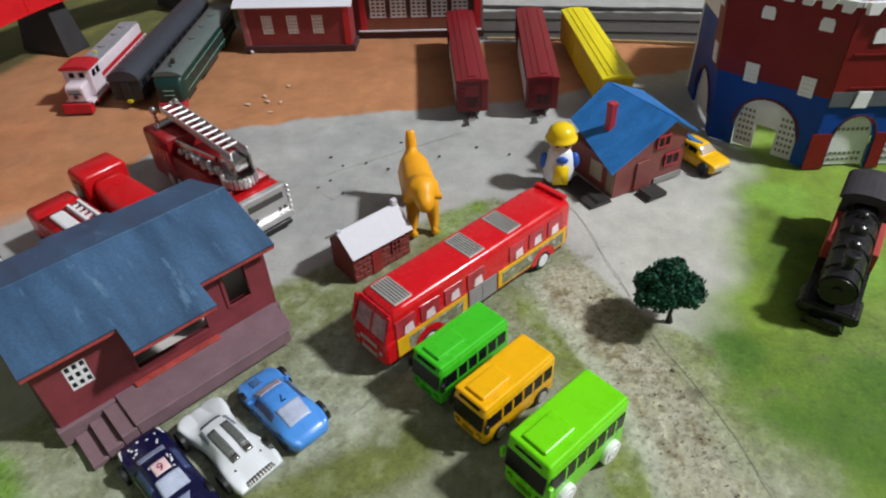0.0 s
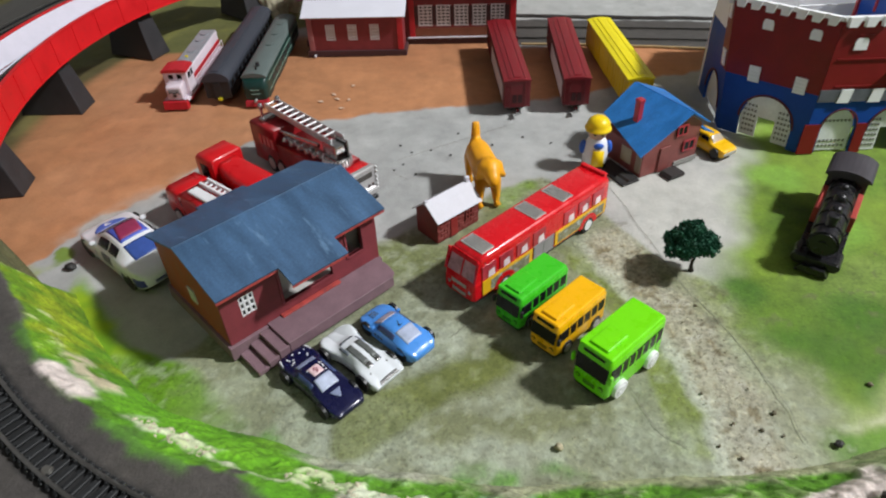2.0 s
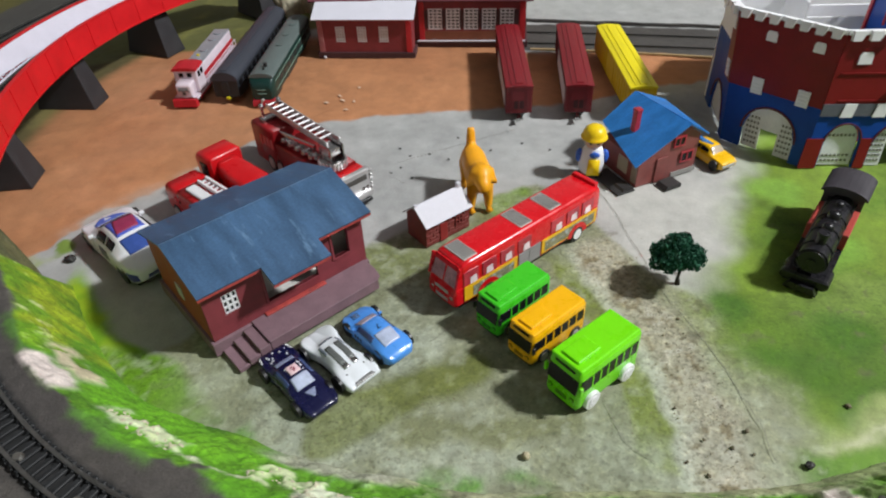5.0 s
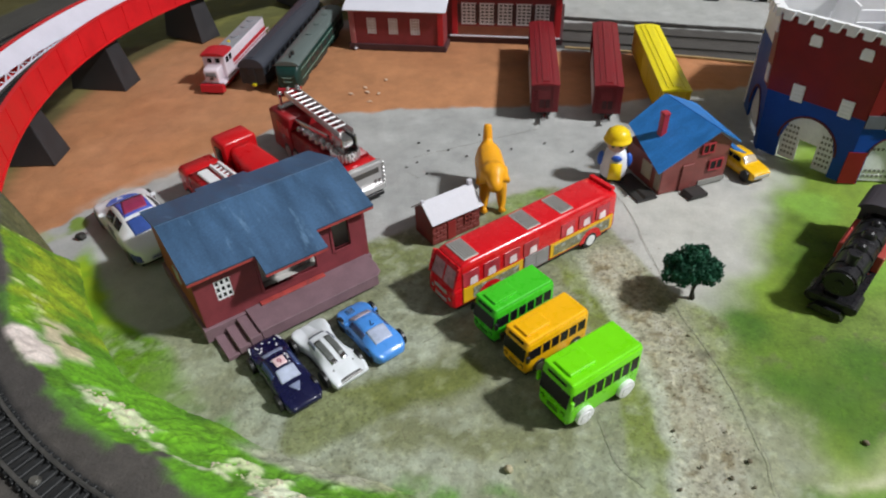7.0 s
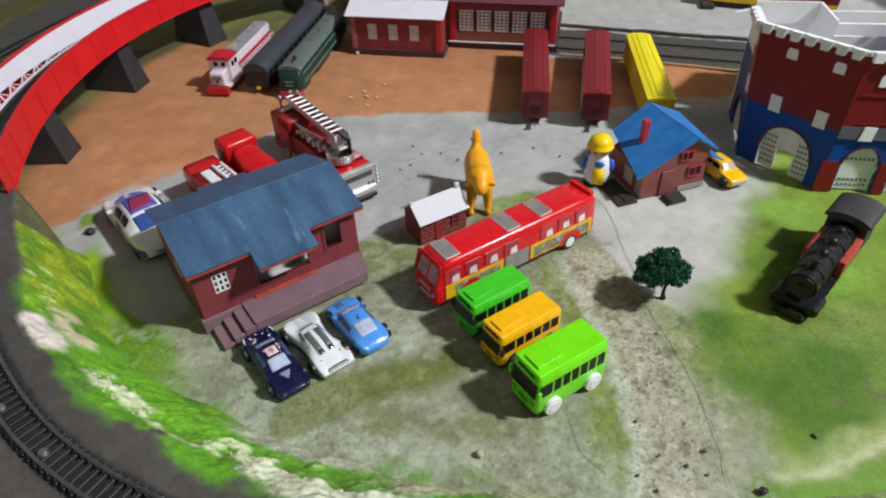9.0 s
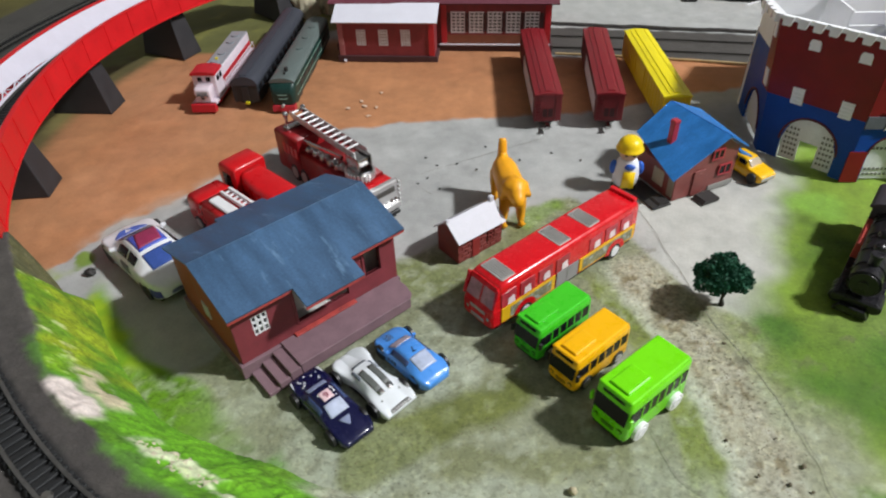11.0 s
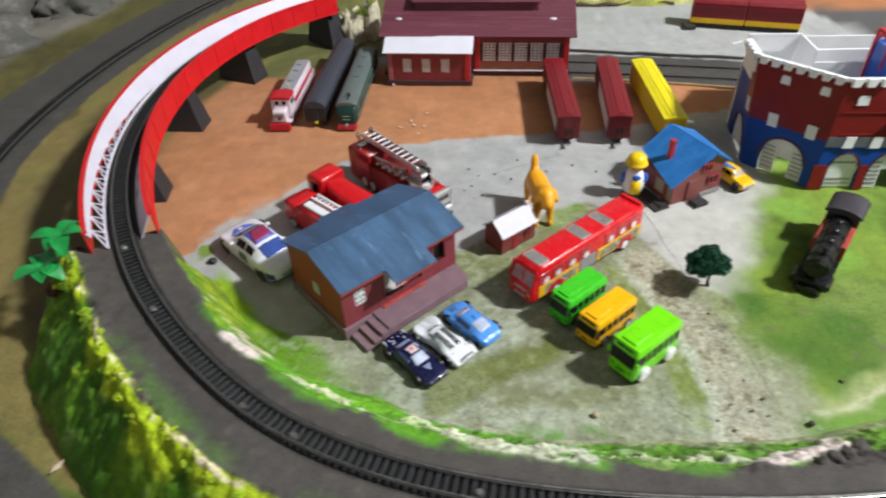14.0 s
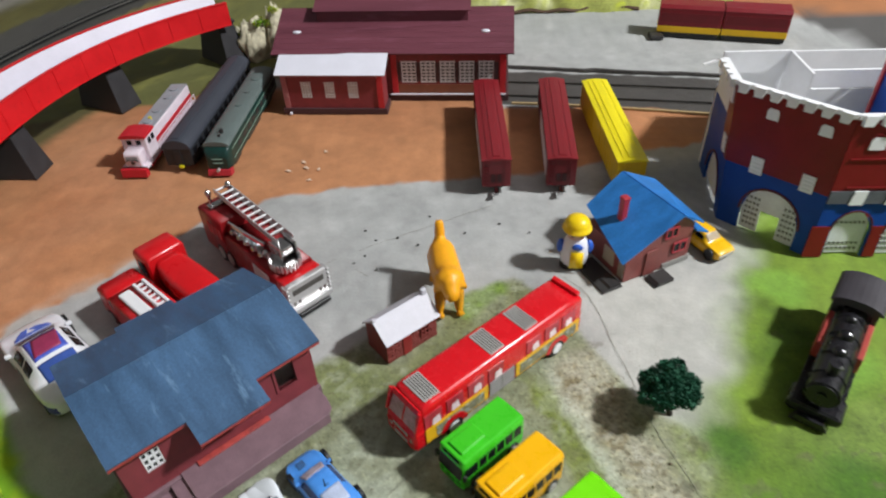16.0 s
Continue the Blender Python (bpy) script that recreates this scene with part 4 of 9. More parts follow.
box(bm, 0.045, 0.146, 0.020, 0.022, 0.016, 0.066)
part("inner_floor", bm, M["st_inside"], station, "grey floor and inner wall")
lattice_window(0.0158, 0.0288, 0.0345, 0.0540, 0.0006, 3, 3, station, M["win_white"], M["win_dark"], 0.0009)
bm = bmesh.new()
for x0, x1, z0, z1 in front_holes[1:]:
    box(bm, x0 - 0.0022, x0, -0.0010, 0.0030, z0 - 0.0015, z1 + 0.001)
    box(bm, x1, x1 + 0.0022, -0.0010, 0.0030, z0 - 0.0015, z1 + 0.001)
    box(bm, x0, x1, -0.0010, 0.0030, z0 - 0.0025, z0)
part("opening_trim", bm, M["st_wall"], station, "maroon trim round the openings")
bm = bmesh.new()
box(bm, 0.046, 0.106, -0.0052, -0.0005, 0.0148, 0.0164, 0.0005)
part("porch_sill", bm, M["st_trim"], station, "low red sill along the deck")
bm = bmesh.new()
prism(bm, [(0.0330, -0.0320), (0.1425, -0.0320), (0.1475, -0.0280), (0.1500, -0.0170), (0.1500, 0.0), (0.0330, 0.0)], "z", 0.0132, 0.0148)
bmesh.ops.bevel(bm, geom=list(bm.edges), offset=0.0004, segments=1, affect="EDGES")
deck = part("platform", bm, M["st_deck"], station, "mauve wooden platform")
for k in range(7):
    bm = bmesh.new()
    box(bm, 0.040 + 0.0145 * k, 0.0425 + 0.0145 * k, -0.024, -0.021, 0, 0.0135)
    part("platform_post", bm, M["dark_metal"], station, "dark post under the platform")
bm = bmesh.new()
box(bm, 0.034, 0.143, -0.0316, -0.0300, 0.0038, 0.0134)
part("platform_skirt", bm, M["st_deck"], station, "mauve skirt board under the platform")
for k in range(3):
    bm = bmesh.new()
    box(bm, 0.0030 + 0.0102 * k, 0.0128 + 0.0102 * k, -0.0320, -0.0032, 0.0, 0.0040 + 0.0042 * k, 0.0004, 1)
    part("stair_tread", bm, M["st_deck"], station, "mauve step")
RIDGE = (0.0475, 0.0880)
E_F, E_B, Z_F, Z_B = -0.0095, 0.1100, 0.0690, 0.0670
slope_f = (RIDGE[1] - Z_F) / (RIDGE[0] - E_F)
for nm, quad in (("roof_front", [(-0.004, E_F, Z_F), (0.158, E_F, Z_F), (0.158, *RIDGE), (-0.004, *RIDGE)]), ("roof_back", [(0.158, E_B, Z_B), (-0.004, E_B, Z_B), (-0.004, *RIDGE), (0.158, *RIDGE)])):
    bm = bmesh.new()
    slab(bm, quad, 0.0018)
    if nm == "roof_front":
        slab(bm, [(0.0500, -0.0280, Z_F - 0.0185 * slope_f), (0.1035, -0.0280, Z_F - 0.0185 * slope_f), (0.1035, E_F, Z_F), (0.0500, E_F, Z_F)], 0.0018)
    else:
        drop = (RIDGE[1] - Z_B) / (E_B - RIDGE[0]) * 0.0105
        slab(bm, [(0.0950, E_B + 0.0105, Z_B - drop), (0.0470, E_B + 0.0105, Z_B - drop), (0.0470, E_B, Z_B), (0.0950, E_B, Z_B)], 0.0018)
    bmesh.ops.remove_doubles(bm, verts=bm.verts, dist=0.00001)
    part(nm, bm, M["st_roof"], station, "brushed slate-blue roof slope")
bm = bmesh.new()
for a, b in (((-0.004, 0.050), (E_F, Z_F)), ((0.1035, 0.158), (E_F, Z_F)), ((0.050, 0.1035), (-0.0280, Z_F - 0.0185 * slope_f))):
    box(bm, a[0], a[1], b[0] + 0.0002, b[0] + 0.0012, b[1] - 0.0026, b[1] - 0.0002)
part("fascia", bm, M["st_trim"], station, "red fascia under the eaves")
bm = bmesh.new()
tube(bm, [(-0.004, RIDGE[0], RIDGE[1] + 0.0018), (0.158, RIDGE[0], RIDGE[1] + 0.0018)], 0.0009, 6)
part("ridge", bm, M["st_roof"], station)

# ---------------------------------------------------------------- small brick hut with white roof
M["hut_wall"] = surface("hut_brick", lin("#7b3430"), rough=0.65, var=0.2, scale=110, bump=0.4)
M["hut_roof"] = surface("hut_white_roof", lin("#c9c8d0"), rough=0.6, var=0.06, scale=50)
hut = thing("brick_hut", -0.085, 0.475, 0, 41, "small red-brown brick hut with pale grey roof", "model house")
HW, HD, HE, HR = 0.054, 0.031, 0.0275, 0.0400
bm = bmesh.new()
prism(bm, [(0, 0), (HD, 0), (HD, HE), (HD / 2, HR), (0, HE)], "x", 0, HW)
walls = part("brick_shell", bm, M["hut_wall"], hut, "red-brown brick walls")
bm = bmesh.new()
box(bm, 0.0005, 0.0075, 0.0, 0.0026, 0.0, 0.0038, 0.0003, 1)
me_brick = bpy.data.meshes.new("brick")
bm.to_mesh(me_brick)
bm.free()
me_brick.materials.append(M["hut_wall"])
for row in range(6):
    for k in range(7):
        x = k * 0.0078 - (0.0039 if row % 2 else 0)
        if x < -0.001 or x + 0.0075 > HW + 0.001 or (0.016 < x + 0.004 < 0.026 and row < 5) or (0.035 < x + 0.004 < 0.046 and 1 < row < 5):
            continue
        shared("brick", me_brick, walls, Matrix.Translation((x, -0.0005, 0.0012 + row * 0.0043)))
bm = bmesh.new()
box(bm, 0.0165, 0.0255, -0.0012, 0.0010, 0.0, 0.0205, 0.0004)
part("door", bm, surface("hut_door", lin("#8d2a2a"), rough=0.5), hut, "dull red door")
lattice_window(0.0365, 0.0445, 0.0110, 0.0205, -0.0010, 2, 2, hut, M["hut_wall"], M["win_dark"], 0.0006)
bm = bmesh.new()
slab(bm, [(-0.002, -0.0035, HE - 0.0025), (HW + 0.002, -0.0035, HE - 0.0025), (HW + 0.002, HD / 2, HR + 0.0006), (-0.002, HD / 2, HR + 0.0006)], 0.0012)
slab(bm, [(HW + 0.002, HD + 0.0035, HE - 0.0025), (-0.002, HD + 0.0035, HE - 0.0025), (-0.002, HD / 2, HR + 0.0006), (HW + 0.002, HD / 2, HR + 0.0006)], 0.0012)
part("roof", bm, M["hut_roof"], hut, "pale grey roof")
bm = bmesh.new()
box(bm, HW - 0.0035, HW + 0.0015, HD / 2 - 0.002, HD / 2 + 0.002, HR - 0.002, HR + 0.0065, 0.0008)
part("finial", bm, M["hut_roof"], hut)
bm = bmesh.new()
box(bm, -0.002, 0.0015, HD / 2 - 0.0015, HD / 2 + 0.0015, HR - 0.002, HR + 0.0035, 0.0006)
part("finial", bm, M["hut_roof"], hut)

# ---------------------------------------------------------------- cottage with bright blue roof
M["cot_roof"] = surface("cottage_blue_roof", lin("#2a72b8"), rough=0.45, var=0.22, scale=40, bump=0.3, stretch=(0.5, 2, 2))
M["cot_wall"] = surface("cottage_brown_red", lin("#7f4440"), rough=0.55, var=0.15, scale=90, bump=0.3, coat=0.15)
M["cot_chim"] = plastic("chimney_red", lin("#a8313c"), rough=0.35, var=0.1)
cottage = thing("cottage", 0.133, 0.577, 0, 27.4, "brown-red cottage with bright blue roof and red chimney", "model house")
CW, CD, CE, CP, CU = 0.082, 0.064, 0.0300, 0.0650, 0.059
bm = bmesh.new()
prism(bm, [(0.003, 0), (CW, 0), (CW, 0.046), (CU, CP - 0.002), (0.003, CE + 0.002)], "y", 0.001, CD)
part("house_shell", bm, M["cot_wall"], cottage, "brown-red walls")
bm = bmesh.new()
slab(bm, [(-0.0060, -0.0045, CE), (CU, -0.0055, CP), (0.0545, 0.083, 0.0660), (0.0100, 0.078, 0.0420)], 0.0016)
part("roof_slope", bm, M["cot_roof"], cottage, "bright blue roof slope")
bm = bmesh.new()
slab(bm, [(CU, -0.0055, CP), (0.0905, -0.0020, 0.0440), (0.0870, 0.070, 0.0540), (0.0545, 0.083, 0.0660)], 0.0016)
part("roof_slope", bm, M["cot_roof"], cottage, "bright blue roof slope")
bm = bmesh.new()
slab(bm, [(CW + 0.000, -0.003, 0.0380), (CW + 0.018, -0.003, 0.0290), (CW + 0.018, 0.030, 0.0290), (CW + 0.000, 0.030, 0.0380)], 0.0014)
part("side_canopy", bm, M["cot_roof"], cottage, "small blue side canopy")
bm = bmesh.new()
box(bm, 0.0190, 0.0260, 0.0345, 0.0415, 0.036, 0.0725, 0.0008)
box(bm, 0.0185, 0.0265, 0.0340, 0.0420, 0.0695, 0.0735, 0.0010)
part("chimney", bm, M["cot_chim"], cottage, "red chimney")
for x0, x1, z0, z1, nm in ((0.060, 0.074, 0.018, 0.028, "window"), (0.047, 0.059, 0.040, 0.049, "attic_window")):
    bm = bmesh.new()
    box(bm, x0 - 0.0015, x1 + 0.0015, -0.0012, 0.0, z0 - 0.0015, z0)
    box(bm, x0 - 0.0015, x1 + 0.0015, -0.0012, 0.0, z1, z1 + 0.0015)
    for x in (x0 - 0.0015, (x0 + x1) / 2 - 0.0006, x1):
        box(bm, x, x + 0.0013, -0.0012, 0.0, z0, z1)
    w = part(nm, bm, M["cot_chim"], cottage, "red window frame")
    bm = bmesh.new()
    box(bm, x0, x1, -0.0006, 0.0004, z0, z1)
    part("pane", bm, M["glass_dark"], w, "dark glossy pane")
bm = bmesh.new()
box(bm, 0.026, 0.040, -0.0008, 0.0006, 0.0, 0.030, 0.0003, 1)
part("door", bm, M["cot_wall"], cottage, "brown-red door")
bm = bmesh.new()
box(bm, 0.0022, 0.0036, 0.018, 0.034, 0.008, 0.026)
part("side_window", bm, surface("cottage_cream", lin("#a7a08c"), rough=0.5), cottage, "cream side window")
bm = bmesh.new()
box(bm, 0.0020, 0.0038, 0.002, 0.010, 0.004, 0.026)
part("side_panel", bm, surface("cottage_cream_panel", lin("#8f887b"), rough=0.5), cottage, "cream corner panel")
for x0, x1, y0, y1, h, nm in ((0.026, 0.048, -0.020, -0.004, 0.004, "doorstep"), (-0.018, -0.002, -0.002, 0.014, 0.004, "side_step")):
    bm = bmesh.new()
    prism(bm, [(x0, 0), (x1, 0), (x1, h), (x0 + 0.004, h)], "y", y0, y1)
    part(nm, bm, M["dark_metal"], cottage, "dark grey step")

# thin dark slab added to stand for the shade left of the cottage
bm = bmesh.new()
box(bm, -0.024, -0.001, -0.004, 0.046, 0, 0.0018, 0.0004)
part("terrace", bm, M["dark_metal"], cottage, "dark slab standing in for shade beside the cottage")
bm = bmesh.new()
box(bm, 0.050, CW + 0.001, -0.0004, 0.0010, 0.0, 0.0055)
part("plinth", bm, surface("cottage_plinth", lin("#8b8a86"), rough=0.7), cottage, "grey plinth strip")

# ---------------------------------------------------------------- engine shed with white-roofed annexe
M["shed_wall"] = surface("shed_red_brick", lin("#803236"), rough=0.6, var=0.16, scale=90, bump=0.35)
M["post_dull"] = surface("annexe_faded_post", lin("#9a5a5c"), rough=0.6, var=0.2, worn=lin("#b98a88"), worn_amount=0.12)
M["shed_roof"] = surface("shed_maroon_roof", lin("#663440"), rough=0.6, var=0.2, scale=40, stretch=(0.2, 1.6, 1), bump=0.3, worn=lin("#7c4858"), worn_amount=0.10, worn_scale=60)
M["shed_brown"] = surface("shed_brown_panel", lin("#7d4a35"), rough=0.6, var=0.15, bump=0.2)
M["shed_post"] = plastic("shed_red_post", lin("#b3262e"), rough=0.4, var=0.1)
M["shed_base"] = surface("shed_dark_base", lin("#472d30"), rough=0.6, var=0.15)
M["plain_white"] = surface("white_card", lin("#dcdce6"), rough=0.5, var=0.04, scale=30)
shed = thing("engine_shed", -0.131, 0.982, 0, -2.2, "dark red brick engine shed with maroon roof and white windows", "model building")
bm = bmesh.new()
box(bm, -0.162, 0.172, -0.002, 0.156, 0, 0.010, 0.0006)
part("base", bm, M["shed_base"], shed, "dark base plinth")
windows = [(0.0185 + 0.0278 * k, 0.0385 + 0.0278 * k, 0.0290, 0.0590) for k in range(5)]
bm = bmesh.new()
wall_with_holes(bm, -0.158, 0.168, 0.010, 0.0740, 0.0, 0.003, windows)
part("front_wall", bm, M["shed_wall"], shed, "dark red brick wall")
for x0 in (-0.158, 0.1650):
    bm = bmesh.new()
    prism(bm, [(0.003, 0.010), (0.152, 0.010), (0.152, 0.074), (0.0775, 0.1050), (0.003, 0.074)], "x", x0, x0 + 0.003)
    part("gable_wall", bm, M["shed_wall"], shed)
bm = bmesh.new()
box(bm, -0.155, 0.165, 0.149, 0.152, 0.010, 0.074)
part("back_wall", bm, M["shed_wall"], shed)
bm = bmesh.new()
box(bm, 0.012, 0.158, -0.0012, -0.0001, 0.0120, 0.0250)
part("brown_panel", bm, M["shed_brown"], shed, "brown panel below the windows")
bm = bmesh.new()
box(bm, 0.000, 0.168, -0.0042, -0.0020, 0.0100, 0.0118)
part("white_ledge", bm, M["plain_white"], shed, "white ledge along the base")
for x in (0.003, 0.1585):
    bm = bmesh.new()
    box(bm, x, x + 0.0085, -0.0022, 0.0, 0.0118, 0.0740, 0.0004)
    part("post", bm, M["shed_post"], shed, "bright red corner post")
# flat dark strips on the wall stand for the slots between the windows
for k in range(6):
    bm = bmesh.new()
    x = 0.0109 + 0.0278 * k
    box(bm, x, x + 0.0066, -0.0008, 0.0, 0.0300, 0.0585)
    part("window_recess", bm, M["shed_base"], shed, "dark strip between the windows")
for x0, x1, z0, z1 in windows:
    lattice_window(x0, x1, z0, z1, 0.0002, 3, 6, shed, M["win_white"], M["win_dark"], 0.0012)
for quad in ([(-0.166, -0.0100, 0.0735), (0.178, -0.0100, 0.0735), (0.178, 0.0775, 0.1080), (-0.166, 0.0775, 0.1080)], [(0.178, 0.164, 0.0735), (-0.166, 0.164, 0.0735), (-0.166, 0.0775, 0.1080), (0.178, 0.0775, 0.1080)]):
    bm = bmesh.new()
    slab(bm, quad, 0.0022)
    part("roof_slope", bm, M["shed_roof"], shed, "maroon planked roof slope")
for k in range(1, 9):
    bm = bmesh.new()
    y = -0.010 + 0.0875 * k / 9
    z = 0.0735 + 0.0345 * k / 9
    box(bm, -0.166, 0.178, y - 0.0004, y + 0.0004, z + 0.0016, z + 0.00245)
    part("roof_lap", bm, M["shed_roof"], shed)
bm = bmesh.new()
prism(bm, [(0.050, 0.092), (0.105, 0.092), (0.105, 0.116), (0.0775, 0.1255), (0.050, 0.116)], "x", -0.108, 0.112)
clerestory = part("roof_monitor", bm, M["shed_roof"], shed, "raised maroon roof lantern")
for s in (-1, 1):
    bm = bmesh.new()
    slab(bm, [(-0.112 * s, 0.0775 - s * 0.032, 0.1145), (0.116 * s, 0.0775 - s * 0.032, 0.1145), (0.116 * s, 0.0775, 0.1260), (-0.112 * s, 0.0775, 0.1260)], 0.0014)
    part("monitor_roof", bm, M["shed_roof"], clerestory)
for x in (-0.135, 0.138):
    bm = bmesh.new()
    ball(bm, (x, 0.030, 0.0915), 0.005, (1.3, 0.8, 0.5), 6)
    part("glue_blob", bm, M["plain_white"], shed, "blob of white glue")
annexe = thing("shed_annexe", -0.281, 0.946, 0, -2.6, "red brick annexe with plain white lean-to roof", "model building")
bm = bmesh.new()
box(bm, -0.003, 0.149, -0.003, 0.031, 0, 0.009, 0.0006)
part("base", bm, M["shed_base"], annexe, "dark base plinth")
holes = [(0.0290 + 0.0335 * k, 0.0410 + 0.0335 * k, 0.0250, 0.0475) for k in range(3)]
bm = bmesh.new()
wall_with_holes(bm, 0, 0.145, 0.009, 0.0600, 0.0, 0.0025, holes)
part("front_wall", bm, M["shed_wall"], annexe, "dark red brick wall")
for x in (0.0, 0.1425):
    bm = bmesh.new()
    prism(bm, [(0.0025, 0.009), (0.031, 0.009), (0.031, 0.0700), (0.0025, 0.060)], "x", x, x + 0.0025)
    part("end_wall", bm, M["shed_wall"], annexe)
for x, tone in ((0.0005, "post_dull"), (0.1365, "shed_post")):
    bm = bmesh.new()
    box(bm, x, x + 0.008, -0.0016, 0.0, 0.0092, 0.0595, 0.0003)
    part("post", bm, M[tone], annexe, "bright red corner post" if tone == "shed_post" else "faded pinkish corner post")
for x0, x1, z0, z1 in holes:
    lattice_window(x0, x1, z0, z1, 0.0003, 3, 5, annexe, M["win_white"], surface("annexe_pane", lin("#8d7672"), rough=0.4), 0.0008)
bm = bmesh.new()
slab(bm, [(-0.006, -0.0065, 0.0600), (0.150, -0.0065, 0.0600), (0.150, 0.034, 0.0750), (-0.006, 0.034, 0.0750)], 0.0014)
part("roof", bm, M["plain_white"], annexe, "plain white roof sheet")
bm = bmesh.new()
box(bm, 0.006, 0.010, -0.0060, -0.0030, 0.0, 0.004, 0.001)
part("bracket", bm, M["plain_white"], annexe, "white bracket")

# ---------------------------------------------------------------- toy castle
M["ca_red"] = surface("castle_maroon", lin("#7c191b"), coat=0.15, rough=0.45, var=0.12, scale=40, bump=0.15, ior=1.35)
M["ca_blue"] = surface("castle_blue", lin("#104499"), rough=0.5, var=0.14, scale=40, bump=0.15, ior=1.33)
M["ca_white"] = surface("castle_white", lin("#efeff1"), rough=0.45, var=0.05, scale=30)
M["ca_grey"] = surface("castle_grey_band", lin("#5e6068"), rough=0.5, var=0.2, scale=60)
M["ca_gate"] = surface("castle_gate_white", lin("#e4e6e6"), rough=0.5, var=0.10, scale=60)
M["ca_hole"] = surface("castle_gate_hole", lin("#77786f"), rough=0.6, var=0.1)
M["ca_brick"] = surface("castle_arch_brick", lin("#5b2226"), rough=0.6, var=0.15)
M["toy_red"] = plastic("toy_red", lin("#c02c3c"), rough=0.35)
M["toy_blue"] = plastic("toy_blue", lin("#1c52b4"), rough=0.35)
castle = thing("toy_castle", 0, 0, 0, label="toy castle with maroon upper walls and blue arched base", category="toy castle")
CA_H, CA_MID = 0.146, 0.0665
CORNERS = [((0.266, 0.792), (0.264, 0.788)), ((0.255, 0.684), (0.253, 0.714)), ((0.325, 0.618), (0.335, 0.639)), ((0.552, 0.618), (0.542, 0.639)), ((0.624, 0.690), (0.626, 0.712)), ((0.611, 0.800), (0.615, 0.800))]


def castle_point(i, u, z):
    """A point on the outer face of castle wall i, u from 0 to 1 along it, at height z."""
    (a0, a1), (b0, b1) = CORNERS[i], CORNERS[i + 1]
    if i == 0:
        z *= 1 - 0.055 * (1 - u)
    k = z / CA_H
    p = Vector(a0).lerp(Vector(a1), k).lerp(Vector(b0).lerp(Vector(b1), k), u)
    return Vector((p.x, p.y, z))


def castle_patch(bm, i, u0, u1, z0, z1, out=0.0, thick=0.003):
    quad = [castle_point(i, u, z) for u, z in ((u0, z0), (u1, z0), (u1, z1), (u0, z1))]
    n = (quad[1] - quad[0]).cross(quad[3] - quad[0]).normalized()
    loft(bm, [[p + n * (out - thick) for p in quad], [p + n * out for p in quad]])


def castle_shape(bm, i, outline, out, thick):
    """A plate of any outline, in (u, z), on a castle wall."""
    quad = [castle_point(i, u, z) for u, z in outline]
    flat = [castle_point(i, u, z) for u, z in ((0, 0), (1, 0), (0, CA_H))]
    n = (flat[1] - flat[0]).cross(flat[2] - flat[0]).normalized()
    loft(bm, [[p + n * (out - thick) for p in quad], [p + n * out for p in quad]])


def arch_outline(u, half, z0, z1, length, steps=10):
    r = half * length
    pts = [(u - half, z0), (u + half, z0)]
    for k in range(steps + 1):
        a = math.pi * k / steps
        pts.append((u + half * math.cos(a), z1 - r + r * math.sin(a)))
    return pts


def arched_wall(i, arches, z1, mat, nm):
    """The lower castle wall: piers, and spandrels that follow the arches, so that the arches are open."""
    length = (castle_point(i, 1, 0) - castle_point(i, 0, 0)).length
    bm = bmesh.new()
    edge = 0.0
    for u, half, ztop in arches:
        castle_patch(bm, i, edge, u - half, 0.0, z1)
        n = 10
        for k in range(n):
            ua, ub = u - half + 2 * half * k / n, u - half + 2 * half * (k + 1) / n
            r = half * length
            za, zb = (ztop - r + r * math.sqrt(max(0.0, 1 - ((v - u) / half) ** 2)) for v in (ua, ub))
            quad = [castle_point(i, ua, za), castle_point(i, ub, zb), castle_point(i, ub, z1), castle_point(i, ua, z1)]
            flat = (castle_point(i, 1, 0) - castle_point(i, 0, 0)).cross(castle_point(i, 0, CA_H) - castle_point(i, 0, 0)).normalized()
            loft(bm, [[p - flat * 0.003 for p in quad], quad])
        edge = u + half
    castle_patch(bm, i, edge, 1.0, 0.0, z1)
    bmesh.ops.remove_doubles(bm, verts=bm.verts, dist=0.00001)
    return part(nm, bm, mat, castle, "blue lower wall with open arches"), length


